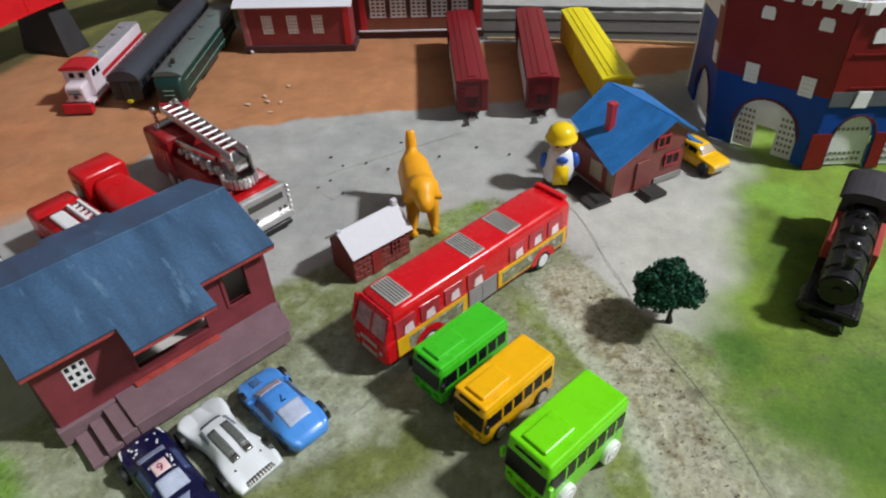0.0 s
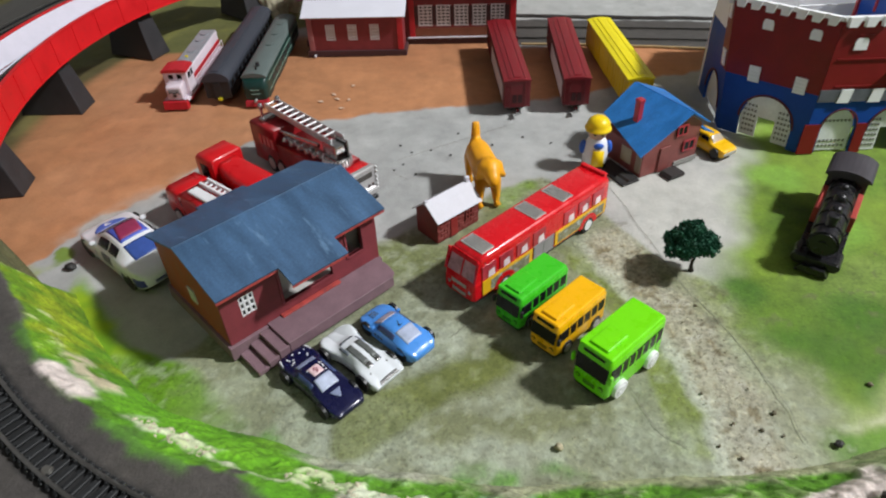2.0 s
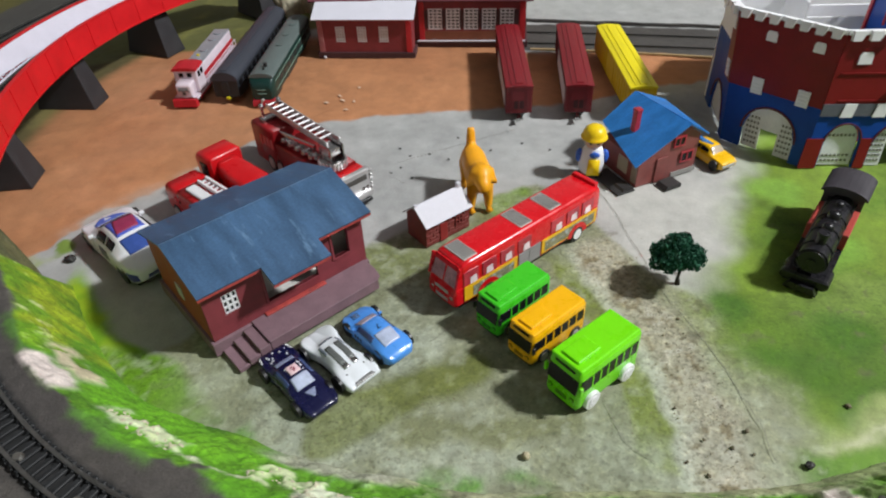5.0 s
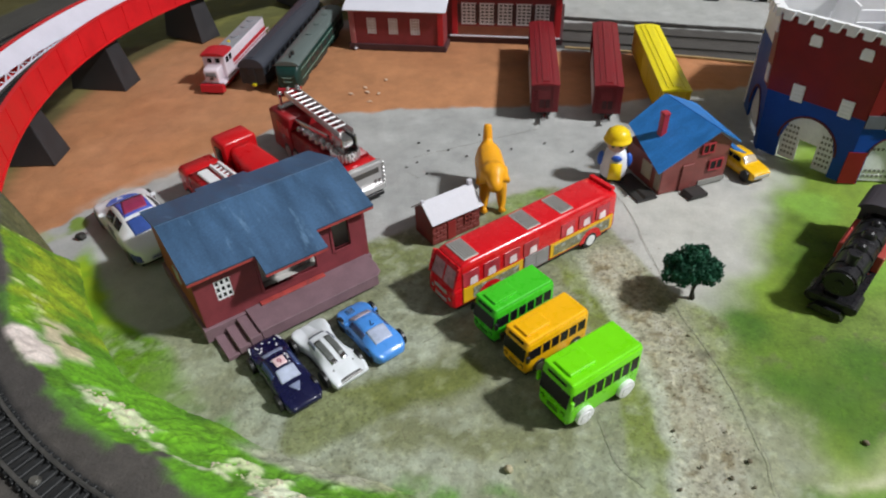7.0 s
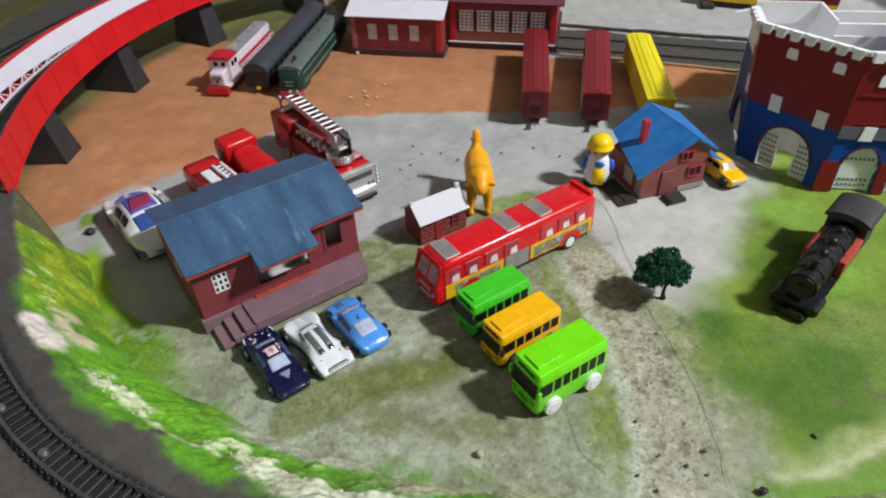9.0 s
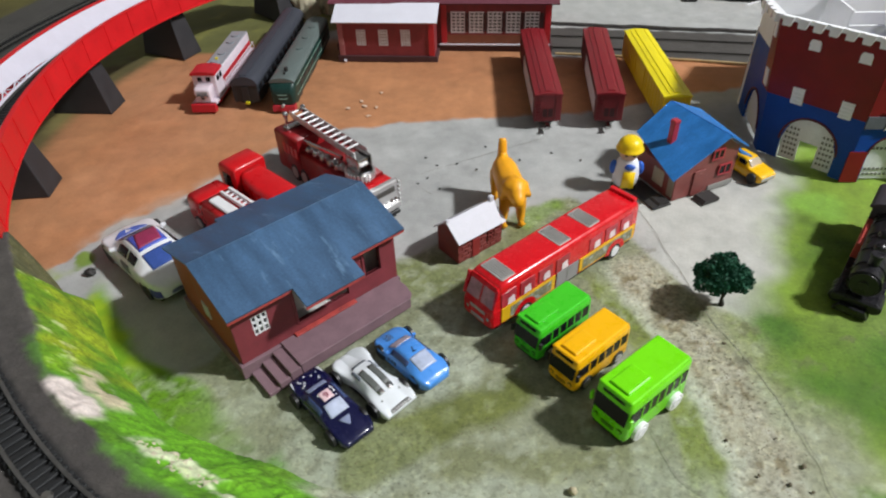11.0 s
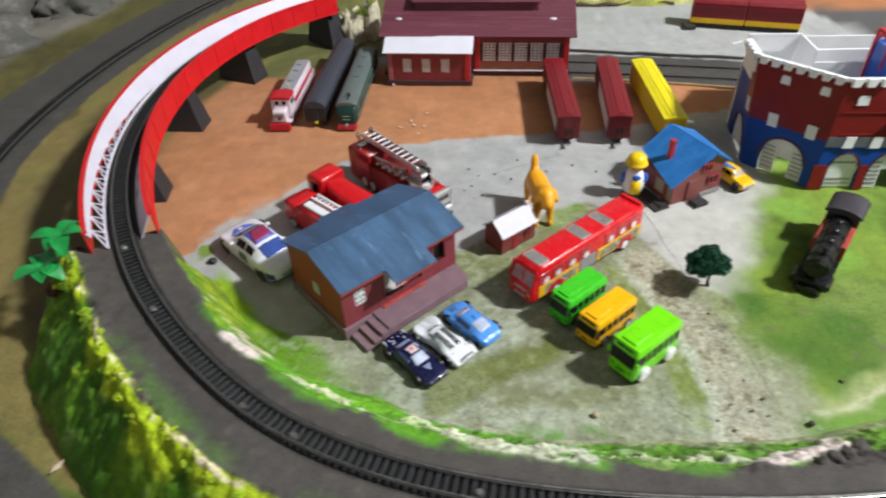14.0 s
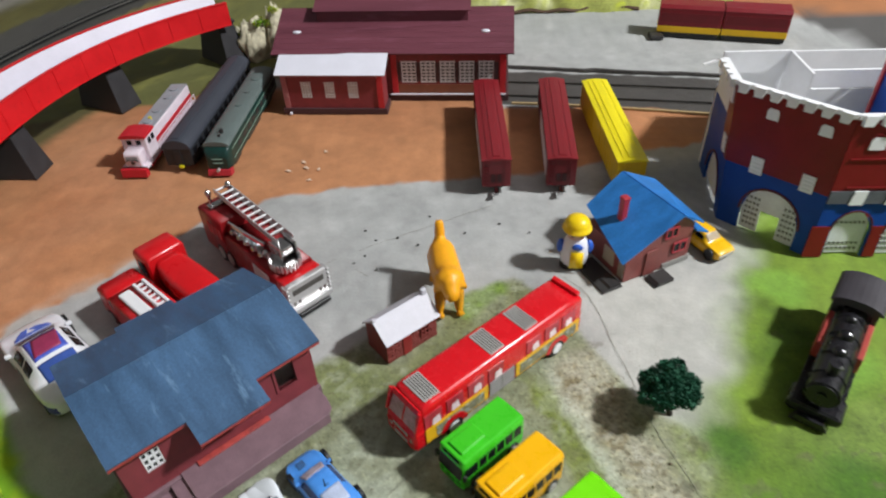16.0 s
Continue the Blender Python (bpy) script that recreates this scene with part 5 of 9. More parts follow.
WALLS = {0: [(0.55, 0.30, 0.050)], 1: [(0.535, 0.300, 0.051)], 2: [(0.150, 0.084, 0.050), (0.415, 0.122, 0.052), (0.682, 0.092, 0.050)], 3: [(0.5, 0.30, 0.051)], 4: [(0.45, 0.30, 0.050)]}
for i, arches in WALLS.items():
    low, length = arched_wall(i, arches, CA_MID, M["ca_blue"], "lower_wall")
    for u0, u1, z0, z1, mat, lab in (((0, 0.72, CA_MID, 0.106, "ca_blue", "blue side wall"), (0, 0.72, 0.106, CA_H, "ca_white", "bare cream strip of side wall"), (0.72, 1, CA_MID, CA_H, "ca_red", "maroon return of the wall")) if i == 0
                                     else ((0, 1, CA_MID, CA_H, "ca_blue", "blue side wall"),) if i == 4 else ((0, 1, CA_MID, CA_H, "ca_red", "maroon upper wall"),)):
        bm = bmesh.new()
        castle_patch(bm, i, u0, u1, z0, z1, 0.0008)
        part("upper_wall", bm, M[mat], castle, lab)
    bm = bmesh.new()
    castle_patch(bm, i, 0, 1, CA_MID - 0.060, CA_H - 0.004, -0.0034, 0.0012)
    if i in (0, 4):
        part("inner_lining", bm, M["ca_white"], castle, "white inner face")
    else:
        bm.free()
        bm = bmesh.new()
        castle_patch(bm, i, 0, 1, CA_MID, CA_H, -0.0024, 0.0012)
        part("inner_lining", bm, M["ca_white"], castle, "white inner face")
    for n, (u, half, ztop) in enumerate(arches):
        bm = bmesh.new()
        r = half * length
        steps = 16
        flat = (castle_point(i, 1, 0) - castle_point(i, 0, 0)).cross(castle_point(i, 0, CA_H) - castle_point(i, 0, 0)).normalized()
        bands = []
        for k in range(steps + 1):
            w = math.pi * k / steps
            pair = [castle_point(i, u + g * half * math.cos(w), ztop - r + g * r * math.sin(w)) for g in (1.0, 1.07)]
            bands.append([pair[0] - flat * 0.001, pair[1] - flat * 0.001, pair[1] + flat * 0.0012, pair[0] + flat * 0.0012])
        loft(bm, bands)
        part("arch_ring", bm, M["ca_brick"], castle, "dark brick arch ring")
        # pale gate leaves behind each arch
        for s, w0, w1 in ((-1, 0.34, 0.98), (1, 0.34, 0.98)):
            full = (i == 2 and n != 1) or i in (0, 4)
            if full and s > 0:
                continue
            bm = bmesh.new()
            if full:
                castle_shape(bm, i, arch_outline(u, half * 0.97, 0.002, ztop - 0.001, length), -0.0045, 0.0016)
            else:
                pts = [(u + s * half * w0, 0.001), (u + s * half * w1, 0.001), (u + s * half * w1, ztop - r)]
                for k in range(1, 7):
                    a = math.pi / 2 * k / 6 * 0.8
                    pts.append((u + s * half * w1 * math.cos(a), ztop - r + r * 0.97 * math.sin(a)))
                pts.append((u + s * half * w0, ztop - r + r * 0.86))
                castle_shape(bm, i, pts, -0.0045, 0.0016)
            if s < 0 and not full:
                lint = bmesh.new()
                castle_shape(lint, i, [(u - half * 0.34, ztop - r + r * 0.10), (u + half * 0.34, ztop - r + r * 0.10), (u + half * 0.34, ztop - r + r * 0.90), (u, ztop - 0.0012), (u - half * 0.34, ztop - r + r * 0.90)], -0.0046, 0.0016)
                part("gate_lintel", lint, M["ca_gate"], castle, "pale panel over the gateway")
            gate = part("gate_leaf", bm, M["ca_gate"], castle, "pale gate leaf with small openings")
            rows, cols = 6, (7 if full else 4)
            lo, hi = (-0.8, 0.8) if full else (s * w0 * 1.15, s * w1 * 0.93)
            for jj in range(rows):
                if i == 2 and n == 0 and 1 < jj < 5:
                    continue
                for kk in range(cols):
                    uc = u + half * (lo + (hi - lo) * (kk + 0.5) / cols)
                    z0 = 0.006 + jj * 0.0058
                    wz = half * abs(hi - lo) / cols * 0.27
                    bm = bmesh.new()
                    castle_shape(bm, i, [(uc - wz, z0), (uc + wz, z0), (uc + wz, z0 + 0.0026), (uc - wz, z0 + 0.0026)], -0.0038, 0.0009)
                    part("gate_opening", bm, M["dark_metal"] if i == 2 and n == 2 else M["ca_hole"], gate)
for i, spots in {1: ((0.355, 0.120, 0.1305, 0.052), (0.81, 0.120, 0.1305, 0.052)), 2: ((0.12, 0.114, 0.126, 0.032), (0.90, 0.114, 0.126, 0.032)), 3: ((0.3, 0.100, 0.113, 0.055), (0.72, 0.100, 0.113, 0.055))}.items():
    for u, z0, z1, half in spots:
        bm = bmesh.new()
        castle_shape(bm, i, [(u - half, z0), (u + half, z0), (u + half, z1 - 0.003), (u + half * 0.72, z1), (u - half * 0.72, z1), (u - half, z1 - 0.003)], 0.0022, 0.0016)
        part("window", bm, M["ca_white"], castle, "small white arched window")
for i, us in {1: (0.315, 0.800), 3: (0.28, 0.8)}.items():
    for u in us:
        bm = bmesh.new()
        castle_patch(bm, i, u - 0.060, u + 0.060, CA_MID - 0.0032, CA_MID + 0.0138, 0.0026, 0.0022)
        w = part("window", bm, M["ca_white"], castle, "white slatted window")
        for k in range(4):
            bm = bmesh.new()
            castle_patch(bm, i, u - 0.05, u + 0.05, CA_MID - 0.0012 + k * 0.004, CA_MID + 0.0003 + k * 0.004, 0.0032, 0.0008)
            part("slat", bm, M["ca_gate"], w)
for z0, z1 in ((0.122, 0.140), (0.070, 0.088)):
    bm = bmesh.new()
    castle_patch(bm, 0, 0.80, 0.92, z0, z1, 0.0022, 0.0016)
    part("slit_window", bm, M["ca_white"], castle, "narrow white slit window")
bm = bmesh.new()
castle_patch(bm, 2, 0.0, 1.0, CA_MID - 0.007, CA_MID + 0.006, 0.0022, 0.0030)
part("grey_band", bm, M["ca_grey"], castle, "grey band above the arches")
for k in range(6):
    bm = bmesh.new()
    u = 0.125 + 0.152 * k
    castle_shape(bm, 2, [(u - 0.034, CA_MID - 0.008), (u + 0.024, CA_MID - 0.008), (u + 0.032, CA_MID + 0.0065), (u - 0.024, CA_MID + 0.0065)], 0.0032, 0.0016)
    part("band_tooth", bm, M["ca_white"], castle, "white slanted tooth")
for z, u0, u1 in ((CA_MID + 0.009, 0.06, 0.42), (CA_MID + 0.009, 0.62, 0.98), (0.128, 0.10, 0.17), (0.104, 0.03, 0.32)):
    bm = bmesh.new()
    castle_patch(bm, 2, u0, u1, z, z + 0.0014, 0.0022, 0.0018)
    part("ledge", bm, M["ca_red"], castle, "thin maroon ledge")
bm = bmesh.new()
castle_patch(bm, 2, 0.33, 0.66, 0.096, 0.0995, 0.0100, 0.0095)
balcony = part("balcony", bm, M["toy_red"], castle, "red balcony shelf")
bm = bmesh.new()
castle_patch(bm, 2, 0.35, 0.64, 0.0996, 0.1020, 0.0100, 0.0070)
part("balcony_top", bm, M["ca_white"], balcony, "white balcony top")
bm = bmesh.new()
castle_shape(bm, 2, [(0.440, 0.103), (0.495, 0.103), (0.530, 0.137), (0.480, 0.137)], 0.0030, 0.0020)
part("white_banner", bm, M["ca_white"], castle, "white slanted strip")
for i, count in ((0, 4), (1, 7), (2, 12), (3, 7), (4, 4)):
    length = (castle_point(i, 1, CA_H) - castle_point(i, 0, CA_H)).length
    bm = bmesh.new()
    castle_patch(bm, i, 0, 1, CA_H - 0.003, CA_H + 0.0015, 0.0030, 0.0062)
    part("parapet", bm, M["ca_white"], castle, "white parapet strip")
    for k in range(count):
        if i == 2 and k in (3, 4, 7, 8):
            continue
        u = (k + 0.5) / count
        w = 0.30 / count
        quad = [castle_point(i, u - w, CA_H), castle_point(i, u + w, CA_H)]
        bm = bmesh.new()
        castle_shape(bm, i, [(u - w, CA_H - 0.0080), (u + w * 0.6, CA_H - 0.0080), (u + w * 1.35, CA_H + 0.0016), (u - w * 1.1, CA_H + 0.0016)], 0.0068, 0.0056)
        part("merlon", bm, M["ca_white"], castle, "white slanted merlon")
# white inner rooms seen from above
bm = bmesh.new()
box(bm, 0.268, 0.610, 0.797, 0.8005, 0.0, 0.118)
part("back_wall", bm, M["ca_white"], castle, "white back wall")
for x0, x1, y0, y1, z0, z1 in ((0.334, 0.3365, 0.735, 0.796, 0.062, 0.143), (0.264, 0.334, 0.7935, 0.7965, 0.118, 0.143), (0.3365, 0.400, 0.735, 0.7375, 0.062, 0.126), (0.53, 0.5325, 0.735, 0.796, 0.062, 0.143)):
    bm = bmesh.new()
    box(bm, x0, x1, y0, y1, z0, z1)
    part("inner_wall", bm, M["ca_white"], castle, "white inner wall")
# lower rear court of the castle: unseen walls, added to carry its shadow further back
for quad in ([(0.270, 0.801), (0.326, 0.893), (0.3235, 0.8945), (0.2675, 0.8025)], [(0.326, 0.893), (0.585, 0.893), (0.585, 0.896), (0.326, 0.896)], [(0.582, 0.801), (0.585, 0.801), (0.585, 0.893), (0.582, 0.893)]):
    bm = bmesh.new()
    prism(bm, quad, "z", 0.0, 0.100)
    part("rear_wall", bm, M["ca_white"], castle, "plain white rear wall, unseen, added for its shadow")
for u0, u1 in ((-0.02, 0.062), (0.238, 0.290), (0.540, 0.588), (0.776, 0.90)):
    bm = bmesh.new()
    castle_patch(bm, 2, u0 + 0.001, u1 - 0.001, 0.0, 0.034, 0.0012, 0.0016)
    part("pier_facing", bm, M["ca_red"], castle, "maroon pier facing")
bm = bmesh.new()
slab(bm, [(0.258, 0.793, 0.134), (0.243, 0.790, 0.131), (0.243, 0.793, 0.131), (0.260, 0.798, 0.134)], 0.0015)
part("spout", bm, M["ca_white"], castle, "white pointed spout")
# red and blue turret standing on the upper floor
turret = thing("toy_turret", 0.4420, 0.7080, 0, 3, "blue toy turret with red arched frame inside the castle", "toy turret")
TX, TY, T0, T1, T2 = 0.036, 0.030, 0.0, 0.157, 0.170
for x0, x1, y0, y1 in ((-TX, TX, -TY, -TY + 0.003), (-TX, TX, TY - 0.003, TY), (-TX, -TX + 0.003, -TY + 0.003, TY - 0.003), (TX - 0.003, TX, -TY + 0.003, TY - 0.003)):
    bm = bmesh.new()
    box(bm, x0, x1, y0, y1, T0, T1)
    part("lower_wall", bm, M["toy_blue"], turret, "blue turret wall")
bm = bmesh.new()
box(bm, -TX + 0.003, TX - 0.003, -TY + 0.003, TY - 0.003, T1 - 0.008, T1 - 0.005)
part("platform", bm, M["ca_white"], turret, "pale platform inside the railing")
for sx, sy in ((-1, -1), (1, -1), (1, 1), (-1, 1)):
    bm = bmesh.new()
    box(bm, sx * TX - 0.0024, sx * TX + 0.0024, sy * TY - 0.0024, sy * TY + 0.0024, T0, T2 + 0.001, 0.0006)
    part("corner_post", bm, M["toy_red"], turret, "red corner post")
for ax in ("x", "y"):
    for s in (-1, 1):
        L = TX if ax == "x" else TY
        bm = bmesh.new()
        for c in (-0.5, 0.5):
            pts = []
            r = L * 0.44
            for k in range(13):
                a = math.pi * k / 12
                pts.append((c * L + r * math.cos(a), T1 - 0.004 + min(0.017, r) * math.sin(a)))
            path = [(p, s * TY, z) if ax == "x" else (s * TX, p, z) for p, z in pts]
            tube(bm, path, 0.0017, 6)
        a0, a1 = ((-L, s * TY, T2), (L, s * TY, T2)) if ax == "x" else ((s * TX, -L, T2), (s * TX, L, T2))
        tube(bm, [a0, a1], 0.0022, 6)
        m0, m1 = ((0, s * TY, T1 - 0.03), (0, s * TY, T2)) if ax == "x" else ((s * TX, 0, T1 - 0.03), (s * TX, 0, T2))
        tube(bm, [m0, m1], 0.0020, 6)
        part("arched_rail", bm, M["toy_red"], turret, "red arched railing")
for s in (-1, 1):
    bm = bmesh.new()
    tube(bm, [(s * 0.014, -TY - 0.002, T1 - 0.016), (s * 0.032, -TY - 0.004, T1 - 0.014)], 0.0028, 8)
    part("handle", bm, M["toy_red"], turret, "red handle bar")
bm = bmesh.new()
tube(bm, [(0, -TY - 0.001, T1 - 0.002), (0.001, -TY - 0.006, T1 - 0.016), (0, -TY - 0.003, T1 - 0.034)], [0.003, 0.0045, 0.003], 8)
part("drop_bracket", bm, M["toy_red"], turret, "red bracket")

# ---------------------------------------------------------------- vehicles: shared parts (x ahead, y to the left, base at z = 0)
def wheel(parent, x, y, r, width, rim_mat, n=20, hub=0.62):
    bm = bmesh.new()
    cyl(bm, (x, y - width / 2, r), (x, y + width / 2, r), r, n=n, bevel=min(r, width) * 0.18)
    w = part("wheel", bm, M["tyre"], parent, "black tyre", smooth=False)
    s = 1 if y > 0 else -1
    bm = bmesh.new()
    cyl(bm, (x, y + s * (width / 2 - 0.0008), r), (x, y + s * (width / 2 + 0.0006), r), r * hub, n=n)
    for k in range(5):
        a = 2 * math.pi * k / 5
        cyl(bm, (x + r * 0.34 * math.cos(a), y + s * width / 2, r + r * 0.34 * math.sin(a)), (x + r * 0.34 * math.cos(a), y + s * (width / 2 + 0.0009), r + r * 0.34 * math.sin(a)), r * 0.10, n=6)
    part("rim", bm, rim_mat, w, "wheel rim")
    return w


def ring(x, w, z0, z1, r, n=3, lean=0.0, top=1.0):
    """A rounded upright section across a vehicle at x; top narrows its upper half."""
    pts = []
    for sy, sz, a0 in ((1, 0, -90), (1, 1, 0), (-1, 1, 90), (-1, 0, 180)):
        ww = w * (top if sz else 1.0)
        rr = min(r, ww * 0.9, (z1 - z0) * 0.45)
        cy, cz = sy * (ww - rr), (z1 - rr) if sz else (z0 + rr)
        for k in range(n + 1):
            a = radians(a0 + 90 * k / n)
            pts.append((x + lean * ((cz - z0) / max(1e-6, z1 - z0)), cy + rr * math.cos(a), cz + rr * math.sin(a)))
    return pts


def lofted(name, sections, material, parent, label="", r=0.003, smooth=True):
    """A body skinned over sections (x, half width, bottom, top[, narrowing])."""
    bm = bmesh.new()
    loft(bm, [ring(s[0], s[1], s[2], s[3], r, 3, 0.0, s[4] if len(s) > 4 else 1.0) for s in sections])
    ob = part(name, bm, material, parent, label)
    if smooth:
        for p in ob.data.polygons:
            p.use_smooth = len(p.vertices) == 4
    return ob


def digit(parent, text, x, y, z, size, material, turn=0.0):
    """A painted number lying on a roof."""
    cu = bpy.data.curves.new("number", "FONT")
    cu.body, cu.size, cu.align_x, cu.align_y, cu.extrude = text, size, "CENTER", "CENTER", 0.00015
    tmp = bpy.data.objects.new("number_curve", cu)
    scene.collection.objects.link(tmp)
    me = bpy.data.meshes.new_from_object(tmp.evaluated_get(bpy.context.evaluated_depsgraph_get()))
    bpy.data.objects.remove(tmp)
    bpy.data.curves.remove(cu)
    me.materials.append(material)
    ob = new("number", me)
    ob.parent = parent
    ob.matrix_basis = pose(x, y, z, 0, 0, turn)
    return tagged(ob, label="painted number " + text)


# ---------------------------------------------------------------- long red toy bus
M["bus_red"] = plastic("bus_red", lin("#d3141f"), rough=0.26, var=0.06, coat=0.4)
M["bus_pane"] = plastic("bus_red_tinted_pane", lin("#b03a44"), rough=0.12, var=0.35)
M["bus_screen"] = plastic("bus_clear_screen", lin("#b98a92"), rough=0.12, var=0.45)
M["bus_inside"] = plastic("bus_inside", lin("#e6d2d6"), rough=0.4, var=0.2)
M["bus_yellow"] = plastic("bus_yellow", lin("#e8b422"), rough=0.35, var=0.10)
M["vent"] = surface("bus_silver_vent", lin("#b4b2ae"), rough=0.4, metal=0.25, var=0.1)
M["vent_dark"] = surface("vent_groove", lin("#4b4845"), rough=0.5, var=0.1)
M["graphic"] = surface("bus_graphic", lin("#7d7a5e"), rough=0.35, var=0.5, scale=260, worn=lin("#b9c2c4"), worn_amount=0.14, worn_scale=220, bump=0)
M["bus_grey"] = surface("bus_grey_door", lin("#8a8688"), rough=0.35, var=0.1)
bus = thing("toy_bus", 0.0012, 0.4600, 0, 222.6, "long shiny red toy bus with yellow patterned side stripe", "toy bus")
BL, BW, B0, B1 = 0.0935, 0.0205, 0.0060, 0.0505
bm = bmesh.new()
loft(bm, [ring(x, w, z0, z1, 0.0045, 4, 0, 0.95) for x, w, z0, z1 in ((-BL, BW - 0.001, B0 + 0.003, B1 - 0.004), (-BL + 0.003, BW, B0, B1 - 0.0008), (-BL + 0.02, BW, B0, B1), (BL - 0.020, BW, B0, B1), (BL - 0.0120, BW, B0, B1 - 0.0008), (BL - 0.0090, BW - 0.0005, B0, B1 - 0.0045))])
shell = part("body", bm, M["bus_red"], bus, "glossy red shell")
for p in shell.data.polygons:
    p.use_smooth = len(p.vertices) == 4
# nose below the windscreen
bm = bmesh.new()
loft(bm, [ring(x, w, z0, z1, 0.004, 4) for x, w, z0, z1 in ((BL - 0.0093, BW - 0.0003, B0, 0.0290), (BL - 0.0066, BW - 0.0004, B0, 0.0288), (BL - 0.002, BW - 0.0005, B0 + 0.0005, 0.0275), (BL, BW - 0.002, B0 + 0.002, 0.0240))])
nose = part("nose", bm, M["bus_red"], bus, "rounded red nose")
bm = bmesh.new()
slab(bm, [(BL - 0.0030, -BW + 0.0022, 0.0275), (BL - 0.0030, BW - 0.0022, 0.0275), (BL - 0.0082, BW - 0.0042, 0.0436), (BL - 0.0082, -BW + 0.0042, 0.0436)], 0.0008)
part("windscreen", bm, M["bus_screen"], bus, "clear windscreen over pink interior")
for s in (-1, 1):
    bm = bmesh.new()
    slab(bm, [(BL - 0.0022, s * (BW - 0.0010) - 0.0010, 0.0270), (BL - 0.0022, s * (BW - 0.0010) + 0.0010, 0.0270), (BL - 0.0082, s * (BW - 0.0018) + 0.0014, 0.0472), (BL - 0.0082, s * (BW - 0.0018) - 0.0020, 0.0472)], 0.0020)
    loft(bm, [[(BL - 0.0091, s * (BW - 0.0012) + o, 0.0285), (BL - 0.0030, s * (BW - 0.0012) + o, 0.0275), (BL - 0.0084, s * (BW - 0.0018) + o, 0.0455)] for o in (-0.0006, 0.0006)])
    part("front_pillar", bm, M["bus_red"], bus)
    bm = bmesh.new()
    ball(bm, (BL - 0.0008, s * 0.0135, 0.0160), 0.0026, (0.5, 1, 1), 8)
    part("headlight", bm, M["chrome"], nose, "silver headlight")
bm = bmesh.new()
box(bm, BL - 0.0015, BL + 0.0004, -0.0090, 0.0090, 0.0095, 0.0135, 0.0005)
box(bm, BL - 0.0015, BL + 0.0002, -0.0100, 0.0100, 0.0185, 0.0225, 0.0005)
part("grille", bm, M["vent"], nose, "silver grille")
bm = bmesh.new()
slab(bm, [(BL - 0.0078, -BW + 0.0022, 0.0432), (BL - 0.0078, BW - 0.0022, 0.0432), (BL - 0.0094, BW - 0.0026, 0.0476), (BL - 0.0094, -BW + 0.0026, 0.0476)], 0.0014)
slab(bm, [(BL - 0.0026, -0.0007, 0.0275), (BL - 0.0026, 0.0007, 0.0275), (BL - 0.0078, 0.0007, 0.0440), (BL - 0.0078, -0.0007, 0.0440)], 0.0010)
part("screen_surround", bm, M["bus_red"], bus, "red brow and bar of the windscreen")
bm = bmesh.new()
box(bm, -BL + 0.010, BL - 0.012, -BW * 0.8, BW * 0.8, 0.015, 0.0235)
for k in range(9):
    for s in (-1, 1):
        x = -0.075 + k * 0.0175
        box(bm, x, x + 0.006, s * 0.0105 - 0.005, s * 0.0105 + 0.005, 0.0235, 0.0350, 0.001, 1)
part("seats", bm, M["bus_inside"], bus, "pale pink seats")
